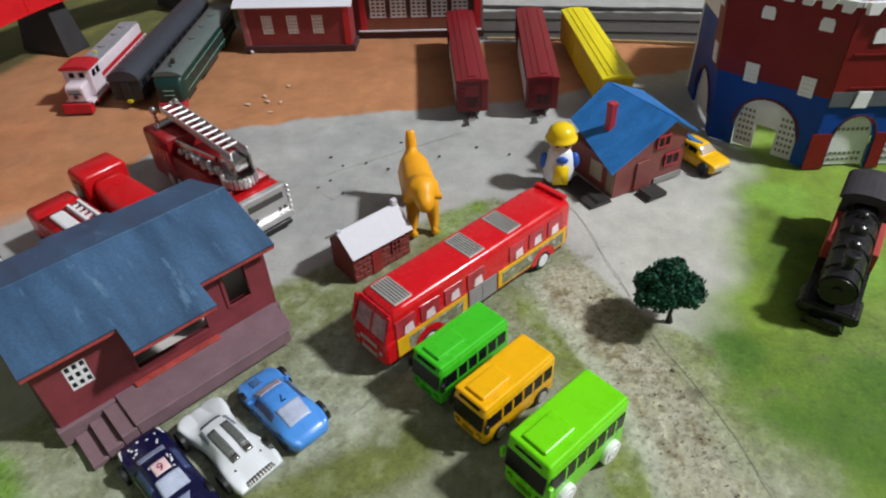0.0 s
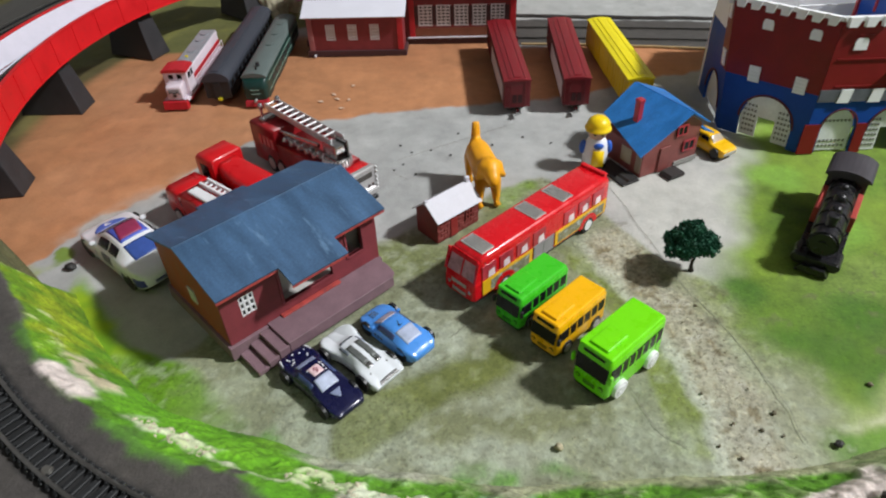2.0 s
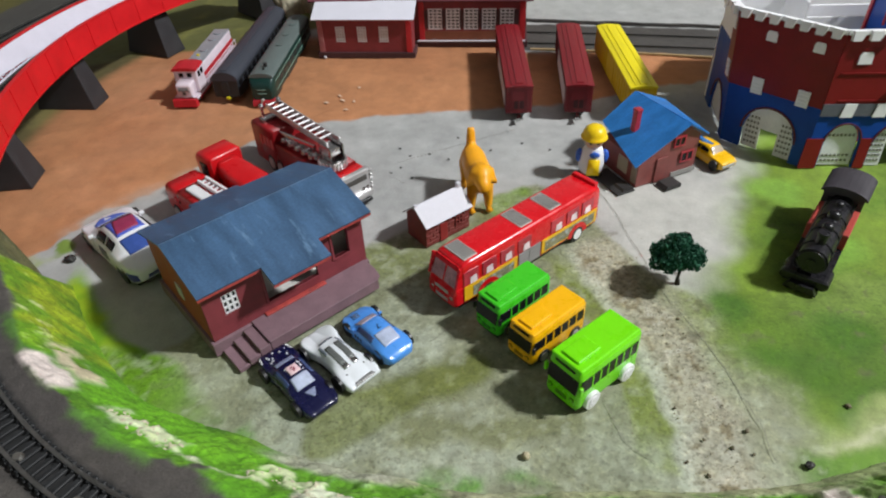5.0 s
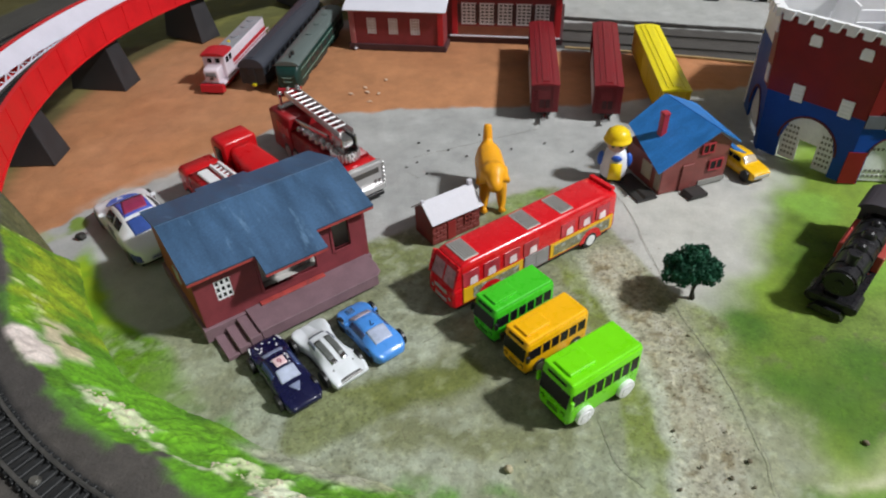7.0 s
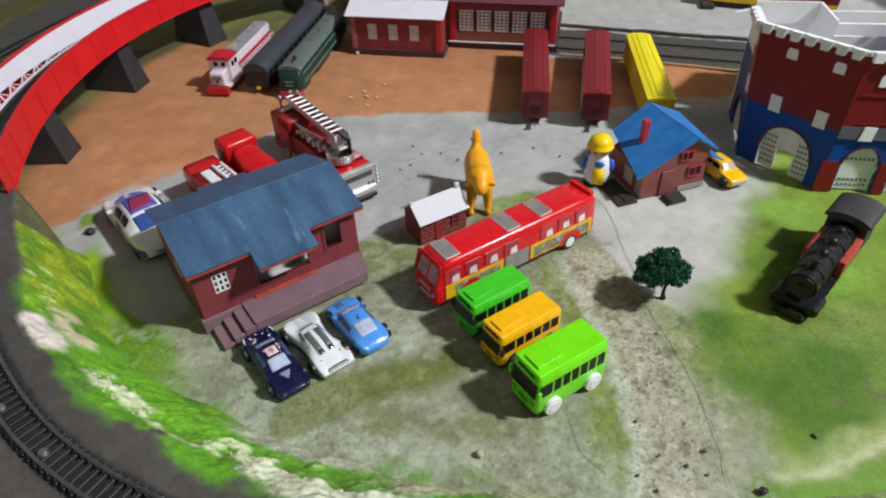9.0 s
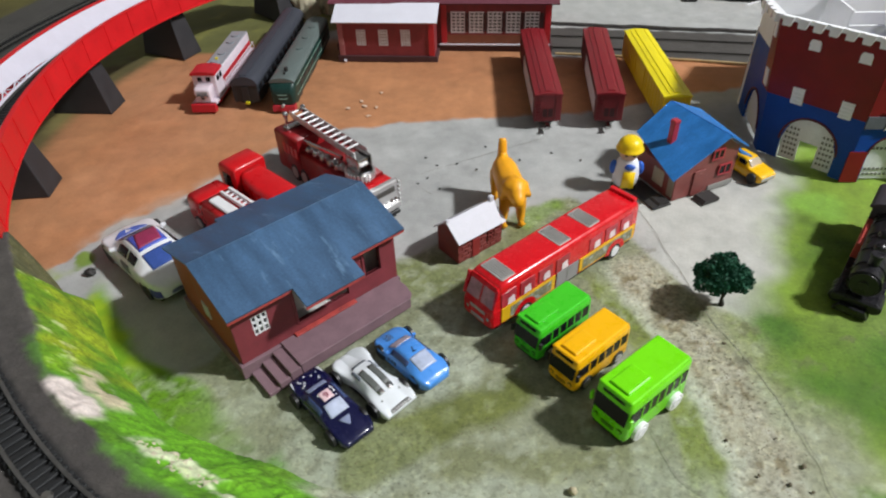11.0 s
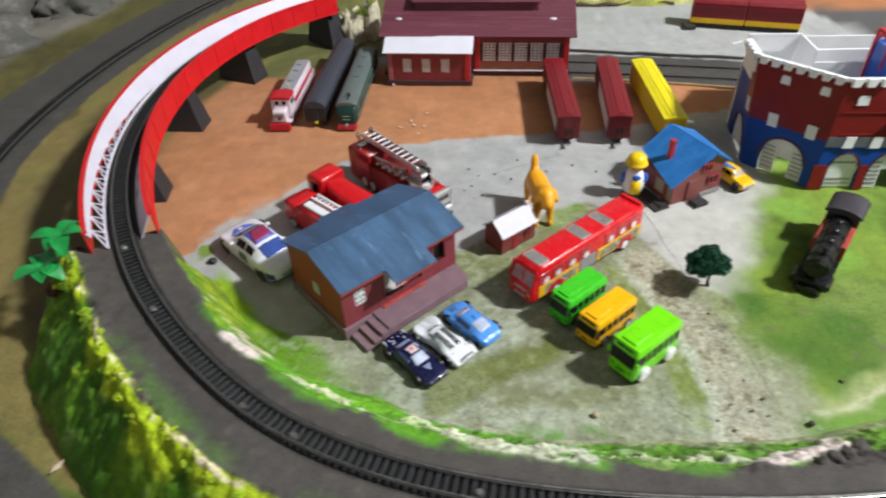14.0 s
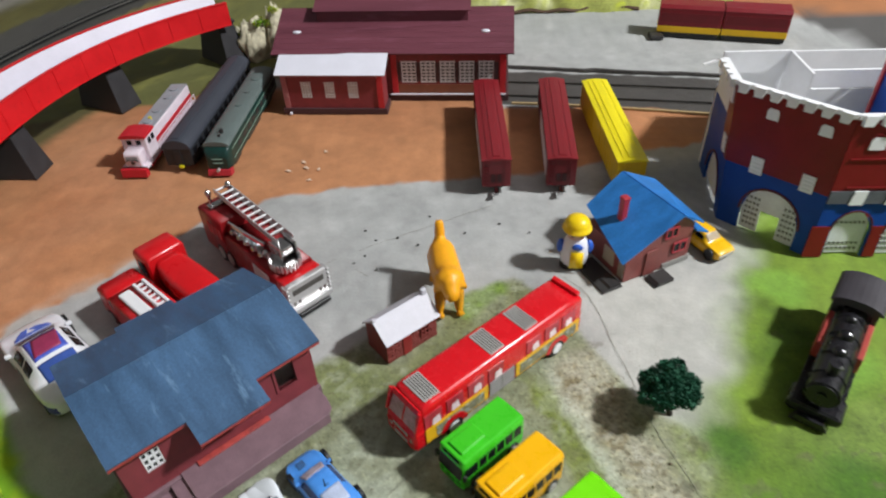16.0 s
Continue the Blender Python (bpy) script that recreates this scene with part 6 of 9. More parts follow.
for s in (-1, 1):
    y0 = s * BW * 1.0
    for k in range(8):
        xa = -BL + 0.010 + k * 0.0215
        if s > 0 and k == 3:
            continue
        bm = bmesh.new()
        pts = [(xa, y0, 0.0285), (xa + 0.0165, y0, 0.0285), (xa + 0.0165, y0 * 0.973, 0.0420), (xa, y0 * 0.973, 0.0420)]
        if s > 0:
            pts = pts[::-1]
        slab(bm, pts, 0.0009, -0.0004)
        w = part("side_window", bm, M["bus_pane"], bus, "red-tinted window")
        bm = bmesh.new()
        j = 0.0015 * math.sin(k * 2.3 + s)
        slab(bm, [Vector(p) + Vector((dx + j, s * 0.0007, dz - abs(j))) for p, (dx, dz) in zip(pts, ((0.003, 0.001), (-0.005, 0.001), (-0.006, -0.006), (0.004, -0.005)) if s < 0 else ((0.004, -0.005), (-0.006, -0.006), (-0.005, 0.001), (0.003, 0.001)))], 0.0003, 0.0)
        part("seat_back", bm, M["bus_inside"], w, "white seat seen through the window")
    for x0, x1, z0, z1, mat, nm, lb in ((-BL + 0.004, -0.012, 0.0110, 0.0265, M["bus_yellow"], "yellow_stripe", "yellow side stripe"), (0.020, BL - 0.010, 0.0110, 0.0265, M["bus_yellow"], "yellow_stripe", "yellow side stripe"),
                                        (-BL + 0.008, -0.016, 0.0125, 0.0235, M["graphic"], "side_graphic", "patterned print"), (0.0245, BL - 0.020, 0.0125, 0.0235, M["graphic"], "side_graphic", "patterned print"), (-0.010, 0.018, 0.0100, 0.0270, M["bus_grey"], "door_panel", "grey double door")):
        bm = bmesh.new()
        lift = 0.0007 if mat is M["graphic"] else 0.0004
        box(bm, x0, x1, s * (BW + lift) - 0.0004, s * (BW + lift) + 0.0004, z0, z1)
        panel = part(nm, bm, mat, bus, lb)
        if mat is M["bus_grey"]:
            bm = bmesh.new()
            box(bm, x0 + 0.0132, x0 + 0.0148, s * (BW + 0.0008) - 0.0004, s * (BW + 0.0008) + 0.0004, z0, z1)
            part("door_seam", bm, mat, panel)
            for k in range(5):
                bm = bmesh.new()
                box(bm, x0 + 0.001, x1 - 0.001, s * (BW + 0.0008) - 0.0003, s * (BW + 0.0008) + 0.0003, z0 + 0.002 + k * 0.0032, z0 + 0.003 + k * 0.0032)
                part("door_bar", bm, mat, panel)
    for x in (-0.062, 0.056):
        bm = bmesh.new()
        prof = [(x + 0.0135 * math.cos(a), 0.0085 + 0.0135 * math.sin(a)) for a in (math.pi * k / 12 for k in range(13))]
        prism(bm, prof, "y", s * (BW + 0.0011) - 0.0003, s * (BW + 0.0011) + 0.0003)
        part("wheel_arch", bm, M["bus_red"], bus, "red wheel arch")
    for x in (-0.062, 0.056):
        wheel(bus, x, s * (BW - 0.0016), 0.0088, 0.0062, M["white"])
for x in (-0.034, 0.004, 0.071):
    bm = bmesh.new()
    box(bm, x - 0.0075, x + 0.0075, -0.0145, 0.0145, B1 - 0.0004, B1 + 0.0007, 0.0003, 1)
    v = part("roof_vent", bm, M["vent"], bus, "silver roof vent")
    for k in range(6):
        bm = bmesh.new()
        box(bm, x - 0.0061 + k * 0.0022, x - 0.0053 + k * 0.0022, -0.0130, 0.0130, B1 + 0.0005, B1 + 0.0009)
        part("vent_slat", bm, M["vent_dark"], v)
bm = bmesh.new()
box(bm, -BL + 0.001, -BL + 0.006, -0.016, 0.016, B1 - 0.0015, B1 + 0.0022, 0.0008)
part("rear_lip", bm, M["bus_red"], bus)
bm = bmesh.new()
box(bm, -BL + 0.004, BL - 0.006, -BW + 0.003, BW - 0.003, 0.0035, 0.0068)
part("chassis", bm, M["black"], bus, "black chassis")


# ---------------------------------------------------------------- short toy buses
bus.scale = (1, 0.90, 1)
bus.location = bus.matrix_basis @ Vector((0.0, BW * 0.10, 0.0))


def small_bus(x, y, turn, L, W, H, color, label, rims, white_wheels=False, windows=6):
    body_mat = plastic("bus_paint_" + color[1:], lin(color), rough=0.3, var=0.05, coat=0.25)
    root = thing("toy_bus", x, y, 0, turn, label, "toy bus", "short toy buses parked in a row")
    hl, hw, z0 = L / 2, W / 2, 0.0035
    lofted("body", [(-hl, hw - 0.0015, z0 + 0.002, H - 0.0035), (-hl + 0.0022, hw, z0, H - 0.0016, 0.96), (hl - 0.005, hw, z0, H - 0.0016, 0.96), (hl - 0.0015, hw - 0.0005, z0, H - 0.0035, 0.94), (hl, hw - 0.002, z0 + 0.002, H * 0.55, 0.94)], body_mat, root, "shiny plastic body", 0.0035)
    bm = bmesh.new()
    box(bm, -hl + 0.002, hl - 0.0015, -hw + 0.0010, hw - 0.0010, H - 0.0026, H, 0.0016, 3)
    roof = part("roof", bm, body_mat, root)
    bm = bmesh.new()
    box(bm, hl - 0.0290, hl - 0.0055, -hw * 0.52, hw * 0.52, H - 0.0002, H + 0.0019, 0.0009)
    part("roof_box", bm, body_mat, roof)
    bm = bmesh.new()
    slab(bm, [(hl + 0.0003, -hw + 0.0022, H * 0.48), (hl + 0.0003, hw - 0.0022, H * 0.48), (hl - 0.0018, hw - 0.0018, H * 0.78), (hl - 0.0018, -hw + 0.0018, H * 0.78)], 0.0009, 0.0)
    part("windscreen", bm, M["glass_dark"], root, "dark windscreen")
    bm = bmesh.new()
    box(bm, hl - 0.0034, hl - 0.0012, -hw * 0.60, hw * 0.60, H * 0.865, H * 0.925, 0.0004)
    part("route_board", bm, M["glass_dark"], root, "dark route board")
    for s in (-1, 1):
        bm = bmesh.new()
        box(bm, -hl + 0.004, hl - 0.0030, s * (hw - 0.0004) - 0.0005, s * (hw - 0.0004) + 0.0005, H * 0.50, H * 0.76)
        band = part("window_band", bm, M["glass_dark"], root, "dark side windows")
        step_x = (L - 0.010) / windows
        for k in range(1, windows):
            xk = -hl + 0.004 + k * step_x
            bm = bmesh.new()
            box(bm, xk - 0.0007, xk + 0.0007, s * hw - 0.0004, s * hw + 0.0004, H * 0.50, H * 0.76)
            part("window_post", bm, body_mat, band)
        bm = bmesh.new()
        box(bm, hl - 0.0022, hl + 0.0008, s * (hw + 0.0012) - 0.0011, s * (hw + 0.0012) + 0.0011, H * 0.52, H * 0.70, 0.0005)
        part("mirror", bm, M["black"] if not white_wheels else body_mat, root, "side mirror")
        for xx in (-hl * 0.60, hl * 0.56):
            wheel(root, xx, s * (hw - 0.0014 + (0.0022 if white_wheels else 0)), 0.0066 if not white_wheels else 0.0080, 0.0044, rims)
        bm = bmesh.new()
        cyl(bm, (hl - 0.0008, s * hw * 0.66, H * 0.30), (hl + 0.0008, s * hw * 0.66, H * 0.30), 0.0022, n=12, bevel=0.0003)
        hlamp = part("headlight", bm, plastic("lamp_rim_" + color[1:], shade(lin(color), 0.35), rough=0.3), root, "round headlight")
        bm = bmesh.new()
        cyl(bm, (hl + 0.0006, s * hw * 0.66, H * 0.30), (hl + 0.0011, s * hw * 0.66, H * 0.30), 0.0013, n=10)
        part("lens", bm, body_mat, hlamp)
    bm = bmesh.new()
    box(bm, hl - 0.0010, hl + 0.0006, -hw * 0.34, hw * 0.34, H * 0.20, H * 0.29, 0.0005)
    part("bumper_panel", bm, plastic("bumper_" + color[1:], shade(lin(color), 0.3), rough=0.35), root, "darker bumper panel")
    bm = bmesh.new()
    box(bm, -hl + 0.002, hl - 0.002, -hw + 0.0025, hw - 0.0025, 0.0012, z0 + 0.0008)
    part("chassis", bm, M["black"], root, "black chassis")
    if white_wheels:
        for ob in root.children:
            if ob.name.startswith("wheel"):
                ob.data.materials[0] = M["white"]
    return root


small_bus(-0.0050, 0.3840, 223.5, 0.0630, 0.0275, 0.0375, "#40c224", "green toy bus with dark windows", M["vent"])
small_bus(0.0210, 0.3540, 223.0, 0.0640, 0.0275, 0.0368, "#f2b40a", "orange-yellow toy bus with dark windows", M["vent"])
small_bus(0.0525, 0.3140, 221.5, 0.0690, 0.0315, 0.0460, "#74dc0a", "bright lime green toy bus with white wheels", M["white"], True, 7)


# ---------------------------------------------------------------- sports cars
def car_surface(L, W, rows, nu=56, nv=45):
    """A rounded car skin as a grid of points. Rows run from tail to nose: share of the length, half widths at sill and shoulder (shares of W / 2),
    bottom, shoulder height, half width of the roof, height on the centre line."""
    table = np.array(rows)
    at = np.linspace(table[0, 0], table[-1, 0], nu * 4)
    cols = [np.interp(at, table[:, 0], table[:, k]) for k in range(1, 7)]
    soft = 9
    for k, c in enumerate(cols):
        wide = np.concatenate([np.full(soft, c[0]), c, np.full(soft, c[-1])])
        cols[k] = np.convolve(wide, np.hanning(2 * soft + 3)[1:-1] / np.hanning(2 * soft + 3)[1:-1].sum(), "valid")
    pick = np.linspace(0, len(at) - 1, nu).astype(int)
    at = at[pick] * L
    sill, shoulder, low, high, roof, top = (c[pick] for c in cols)
    sill, shoulder, roof = sill * W / 2, shoulder * W / 2, roof * W / 2
    v = np.linspace(-1, 1, nv)
    key = np.array([0, 0.20, 0.34, 0.44, 0.64, 0.74, 0.86, 1.0])
    grid = np.zeros((nu, nv, 3))
    for i in range(nu):
        ys = [0, roof[i] * 0.62, roof[i] * 0.92, roof[i] * 1.02, shoulder[i] * 0.93, shoulder[i], shoulder[i] * 1.0, sill[i]]
        dz = top[i] - high[i]
        zs = [top[i], top[i] - 0.0003, top[i] - 0.04 * abs(dz) - 0.0006, top[i] - 0.16 * dz - 0.0006, high[i] + 0.0002, high[i] - 0.0014, (high[i] + low[i]) * 0.5, low[i]]
        grid[i, :, 0] = at[i]
        grid[i, :, 1] = np.sign(v) * np.interp(np.abs(v), key, ys)
        grid[i, :, 2] = np.interp(np.abs(v), key, zs)
    # ease the creases across
    for _ in range(2):
        grid[:, 1:-1] = 0.5 * grid[:, 1:-1] + 0.25 * (grid[:, :-2] + grid[:, 2:])
    return grid


def skin_point(grid, L, fx, v, out=0.0):
    nu, nv = grid.shape[:2]
    u = np.clip((fx * L - grid[0, 0, 0]) / (grid[-1, 0, 0] - grid[0, 0, 0]) * (nu - 1), 0, nu - 1.001)
    w = np.clip((v + 1) / 2 * (nv - 1), 0, nv - 1.001)
    i, j = int(u), int(w)
    a, b, c, d = (Vector(grid[i + di, j + dj]) for di, dj in ((0, 0), (1, 0), (0, 1), (1, 1)))
    n = (b - a).cross(c - a)
    n = n.normalized() if n.length > 0 else Vector((0, 0, 1))
    if n.z < 0 and abs(v) < 0.8:
        n = -n
    p = (a * (1 - (u - i)) + b * (u - i)) * (1 - (w - j)) + (c * (1 - (u - i)) + d * (u - i)) * (w - j)
    return p + n * out


def skin_patch(name, grid, L, x0, x1, lo, hi, material, parent, label="", out=0.0003, n=8, m=8):
    """A pane or print that hugs the skin between x0 and x1; lo and hi give its edges at the tail and the nose end."""
    bm = bmesh.new()
    layers = []
    for o in (out, out - 0.0009):
        layers.append([[bm.verts.new(skin_point(grid, L, x0 + (x1 - x0) * i / n, (lo[0] + (lo[1] - lo[0]) * i / n) * (1 - j / m) + (hi[0] + (hi[1] - hi[0]) * i / n) * j / m, o)) for j in range(m + 1)] for i in range(n + 1)])
    for layer in layers:
        for i in range(n):
            for j in range(m):
                bm.faces.new((layer[i][j], layer[i + 1][j], layer[i + 1][j + 1], layer[i][j + 1]))
    rim = [(i, 0) for i in range(n)] + [(n, j) for j in range(m)] + [(i, m) for i in range(n, 0, -1)] + [(0, j) for j in range(m, 0, -1)]
    for (i, j), (k, l) in zip(rim, rim[1:] + rim[:1]):
        bm.faces.new((layers[0][i][j], layers[0][k][l], layers[1][k][l], layers[1][i][j]))
    return part(name, bm, material, parent, label, smooth=True)


def car_shell(root, L, W, rows, paint, wheel_r, wheel_x, rims, width=0.0050):
    grid = car_surface(L, W, rows)
    bm = bmesh.new()
    verts = [[bm.verts.new(p) for p in row] for row in grid]
    for i in range(len(verts) - 1):
        for j in range(len(verts[0]) - 1):
            bm.faces.new((verts[i][j], verts[i + 1][j], verts[i + 1][j + 1], verts[i][j + 1]))
        bm.faces.new((verts[i][0], verts[i][-1], verts[i + 1][-1], verts[i + 1][0]))
    for row in (verts[0], verts[-1]):
        bm.faces.new(row)
    body = part("body", bm, paint, root, "painted car body", smooth=True)
    for s in (-1, 1):
        for fx in wheel_x:
            half = float(np.interp(fx, [r[0] for r in rows], [r[2] for r in rows])) * W / 2
            bm = bmesh.new()
            prism(bm, [(fx * L + (wheel_r * 1.14) * math.cos(a), wheel_r + (wheel_r * 1.14) * math.sin(a)) for a in (2 * math.pi * k / 18 for k in range(18))], "y", s * half - 0.0026, s * half - 0.0002)
            part("wheel_arch", bm, M["black"], root, "dark wheel arch")
            wheel(root, fx * L, s * (half * 0.93 - width / 2 - 0.0022), wheel_r * 0.9, width, rims)
    bm = bmesh.new()
    box(bm, -L * 0.44, L * 0.44, -W * 0.40, W * 0.40, 0.0016, 0.0040)
    part("underbody", bm, M["black"], root)
    return body, grid


paint_blue = plastic("car_sky_blue", lin("#4c90e0"), rough=0.3, coat=0.3)
paint_white = plastic("car_ice_white", lin("#d9dde2"), rough=0.34, coat=0.2)
paint_navy = plastic("car_navy", lin("#12143a"), rough=0.25, coat=0.4)
glass_pale = plastic("car_pale_glass", lin("#aab4cc"), rough=0.3, var=0.2)
glass_smoke = plastic("car_smoke_glass", lin("#3c4a72"), rough=0.25, var=0.2)
CARS = "die-cast cars beside the platform"

# the blue one stands with its tail to the yard
L = 0.0680
blue_car = thing("toy_car", -0.1190, 0.3530, 0, 135.5, "sky blue toy sports car with a painted seven", "toy car", CARS)
body, skin_b = car_shell(blue_car, L, 0.0300, [(-0.50, 0.56, 0.62, 0.0050, 0.0085, 0.40, 0.0092), (-0.465, 0.84, 0.88, 0.0036, 0.0116, 0.60, 0.0122), (-0.36, 0.96, 1.0, 0.0028, 0.0132, 0.64, 0.0146), (-0.24, 0.97, 1.0, 0.0026, 0.0130, 0.62, 0.0172),
                                               (-0.08, 0.95, 0.97, 0.0026, 0.0124, 0.60, 0.0196), (0.06, 0.95, 0.96, 0.0026, 0.0121, 0.60, 0.0196), (0.13, 0.95, 0.97, 0.0026, 0.0120, 0.61, 0.0182), (0.24, 0.96, 0.99, 0.0026, 0.0119, 0.66, 0.0134),
                                               (0.36, 0.96, 1.0, 0.0028, 0.0117, 0.66, 0.0122), (0.46, 0.80, 0.86, 0.0034, 0.0098, 0.56, 0.0102), (0.50, 0.52, 0.58, 0.0046, 0.0078, 0.36, 0.0082)], paint_blue, 0.0060, (-0.30, 0.31), M["vent"])
skin_patch("rear_window", skin_b, L, -0.33, -0.13, (-0.30, -0.34), (0.30, 0.34), glass_pale, body, "pale rear window")
skin_patch("windscreen", skin_b, L, 0.12, 0.235, (-0.33, -0.38), (0.33, 0.38), plastic("car_rose_glass", lin("#b7aab4"), rough=0.3, var=0.2), body, "pale windscreen")
for s in (-1, 1):
    lo, hi = sorted((s * 0.44, s * 0.60))
    skin_patch("side_window", skin_b, L, -0.15, 0.14, (lo, lo), (hi, hi), glass_smoke, body, "dark side window", n=6, m=3)
    lo, hi = sorted((s * 0.76, s * 0.88))
    for k in range(3):
        skin_patch("door_bar", skin_b, L, 0.02 + 0.055 * k, 0.045 + 0.055 * k, (lo, lo), (hi, hi), M["black"], body, "dark bar on the door", n=1, m=2)
    bm = bmesh.new()
    box(bm, 0.0110, 0.0130, s * 0.0140 - 0.0016, s * 0.0140 + 0.0016, 0.0128, 0.0148, 0.0005)
    part("mirror", bm, paint_blue, blue_car, "blue door mirror")
for k in range(6):
    skin_patch("hood_slot", skin_b, L, 0.315 + 0.020 * k, 0.3215 + 0.020 * k, (-0.02, -0.02), (0.22, 0.22), M["black"], body, "dark hood slot", n=1, m=4)
digit(blue_car, "7", -0.0035, 0.0, 0.0196, 0.0080, M["black"], 90)

# low white concept car, nose to the yard
L = 0.0700
white_car = thing("toy_car", -0.1470, 0.3275, 0, -41.0, "pearl white concept toy car with grey hood strips", "toy car", CARS)
body, skin_w = car_shell(white_car, L, 0.0320, [(-0.50, 0.34, 0.40, 0.0058, 0.0096, 0.20, 0.0092), (-0.465, 0.74, 0.80, 0.0042, 0.0124, 0.26, 0.0102), (-0.38, 0.96, 1.0, 0.0030, 0.0146, 0.30, 0.0112), (-0.29, 0.93, 0.97, 0.0028, 0.0142, 0.36, 0.0126),
                                                (-0.20, 0.80, 0.86, 0.0026, 0.0122, 0.46, 0.0158), (-0.08, 0.74, 0.79, 0.0026, 0.0110, 0.52, 0.0176), (0.08, 0.77, 0.81, 0.0026, 0.0105, 0.54, 0.0166), (0.22, 0.90, 0.94, 0.0028, 0.0113, 0.52, 0.0136),
                                                (0.34, 0.97, 1.0, 0.0030, 0.0112, 0.48, 0.0110), (0.44, 0.95, 0.97, 0.0034, 0.0096, 0.52, 0.0091), (0.50, 0.86, 0.88, 0.0042, 0.0074, 0.60, 0.0072)], paint_white, 0.0062, (-0.33, 0.30), M["vent"])
strip_grey = surface("grey_mesh_strip", lin("#5b5e5c"), rough=0.4, var=0.3, scale=900)
for s in (-1, 1):
    lo, hi = sorted((s * 0.075, s * 0.31))
    strip = skin_patch("hood_strip", skin_w, L, -0.09, 0.20, (lo, lo), (hi, hi), strip_grey, body, "dark grey mesh strip", 0.0005, 8, 4)
    skin_patch("strip_lamp", skin_w, L, 0.205, 0.265, (lo, lo), (hi, hi), M["chrome"], strip, "silver strip end", 0.0006, 3, 3)
    lo, hi = sorted((s * 0.36, s * 0.50))
    skin_patch("side_window", skin_w, L, -0.17, -0.02, (lo, lo), (hi, hi), plastic("white_car_smoke", lin("#808896"), rough=0.25), body, "grey side window", 0.0003, 6, 3)
skin_patch("canopy_edge", skin_w, L, -0.215, -0.185, (-0.30, -0.36), (0.30, 0.36), plastic("canopy_dark", lin("#4b525c"), rough=0.25), body, "dark canopy edge", 0.0004, 3, 14)
grille = skin_patch("grille", skin_w, L, 0.455, 0.496, (-0.40, -0.42), (0.40, 0.42), M["dark_metal"], body, "dark grille slot", 0.0004, 3, 12)
for k in range(11):
    v = -0.39 + 0.072 * k
    skin_patch("grille_tooth", skin_w, L, 0.460, 0.496, (v, v), (v + 0.036, v + 0.036), M["ladder_chrome"], grille, "silver grille tooth", 0.0008, 2, 2)

# navy stock car, nose to the yard
L = 0.0750
navy_car = thing("toy_car", -0.1745, 0.3035, 0, -44.0, "navy blue toy stock car with a painted six", "toy car", CARS)
body, skin_n = car_shell(navy_car, L, 0.0300, [(-0.50, 0.78, 0.82, 0.0050, 0.0108, 0.60, 0.0112), (-0.46, 0.92, 0.95, 0.0036, 0.0124, 0.66, 0.0130), (-0.34, 0.98, 1.0, 0.0028, 0.0128, 0.66, 0.0136), (-0.25, 0.97, 0.99, 0.0026, 0.0124, 0.62, 0.0148), (-0.16, 0.95, 0.97, 0.0026, 0.0119, 0.58, 0.0174),
                                               (0.02, 0.95, 0.96, 0.0026, 0.0116, 0.58, 0.0177), (0.07, 0.95, 0.96, 0.0026, 0.0115, 0.59, 0.0168), (0.18, 0.97, 0.98, 0.0026, 0.0112, 0.64, 0.0126), (0.36, 0.98, 1.0, 0.0028, 0.0106, 0.66, 0.0112), (0.46, 0.88, 0.92, 0.0034, 0.0092, 0.60, 0.0096), (0.50, 0.70, 0.74, 0.0044, 0.0076, 0.50, 0.0080)], paint_navy, 0.0058, (-0.31, 0.30), M["vent_dark"])
glass_navy = plastic("car_greyblue_glass", lin("#8790ad"), rough=0.3, var=0.2)
skin_patch("rear_window", skin_n, L, -0.245, -0.185, (-0.34, -0.34), (0.34, 0.34), glass_navy, body, "pale rear window")
skin_patch("windscreen", skin_n, L, 0.05, 0.185, (-0.30, -0.30), (0.30, 0.30), plastic("car_bright_glass", lin("#aeb6cd"), rough=0.3, var=0.2), body, "pale windscreen")
skin_patch("hood_dart", skin_n, L, 0.24, 0.34, (-0.16, -0.02), (0.16, 0.02), glass_navy, body, "pale dart on the hood")
for s in (-1, 1):
    lo, hi = sorted((s * 0.45, s * 0.60))
    skin_patch("side_window", skin_n, L, -0.17, 0.08, (lo, lo), (hi, hi), glass_smoke, body, "dark side window", n=6, m=3)
    lo, hi = sorted((s * 0.50, s * 0.62))
    skin_patch("corner_flash", skin_n, L, -0.47, -0.36, (lo, hi - 0.02) if s > 0 else (lo, lo), (hi, hi) if s > 0 else (hi, lo + 0.02), M["white"], body, "white corner flash", n=4, m=2)
skin_patch("number_panel", skin_n, L, -0.105, 0.020, (-0.17, -0.17), (0.17, 0.17), plastic("number_pink", lin("#e8c8cc"), rough=0.4), body, "pale pink number panel", 0.0005)
digit(navy_car, "6", -0.0032, 0.0, 0.0182, 0.0078, plastic("number_ink", lin("#8c2f4a"), rough=0.4), -90)
rng = random.Random(4)
for k in range(22):
    x, v = (rng.uniform(-0.45, -0.30), rng.uniform(-0.36, 0.36)) if k < 13 else (rng.uniform(-0.15, 0.02), rng.choice((-1, 1)) * rng.uniform(0.21, 0.33))
    skin_patch("sponsor_bar", skin_n, L, x, x + 0.014, (v, v), (v + 0.05, v + 0.05), M["white"], body, "", 0.0004, 1, 1)

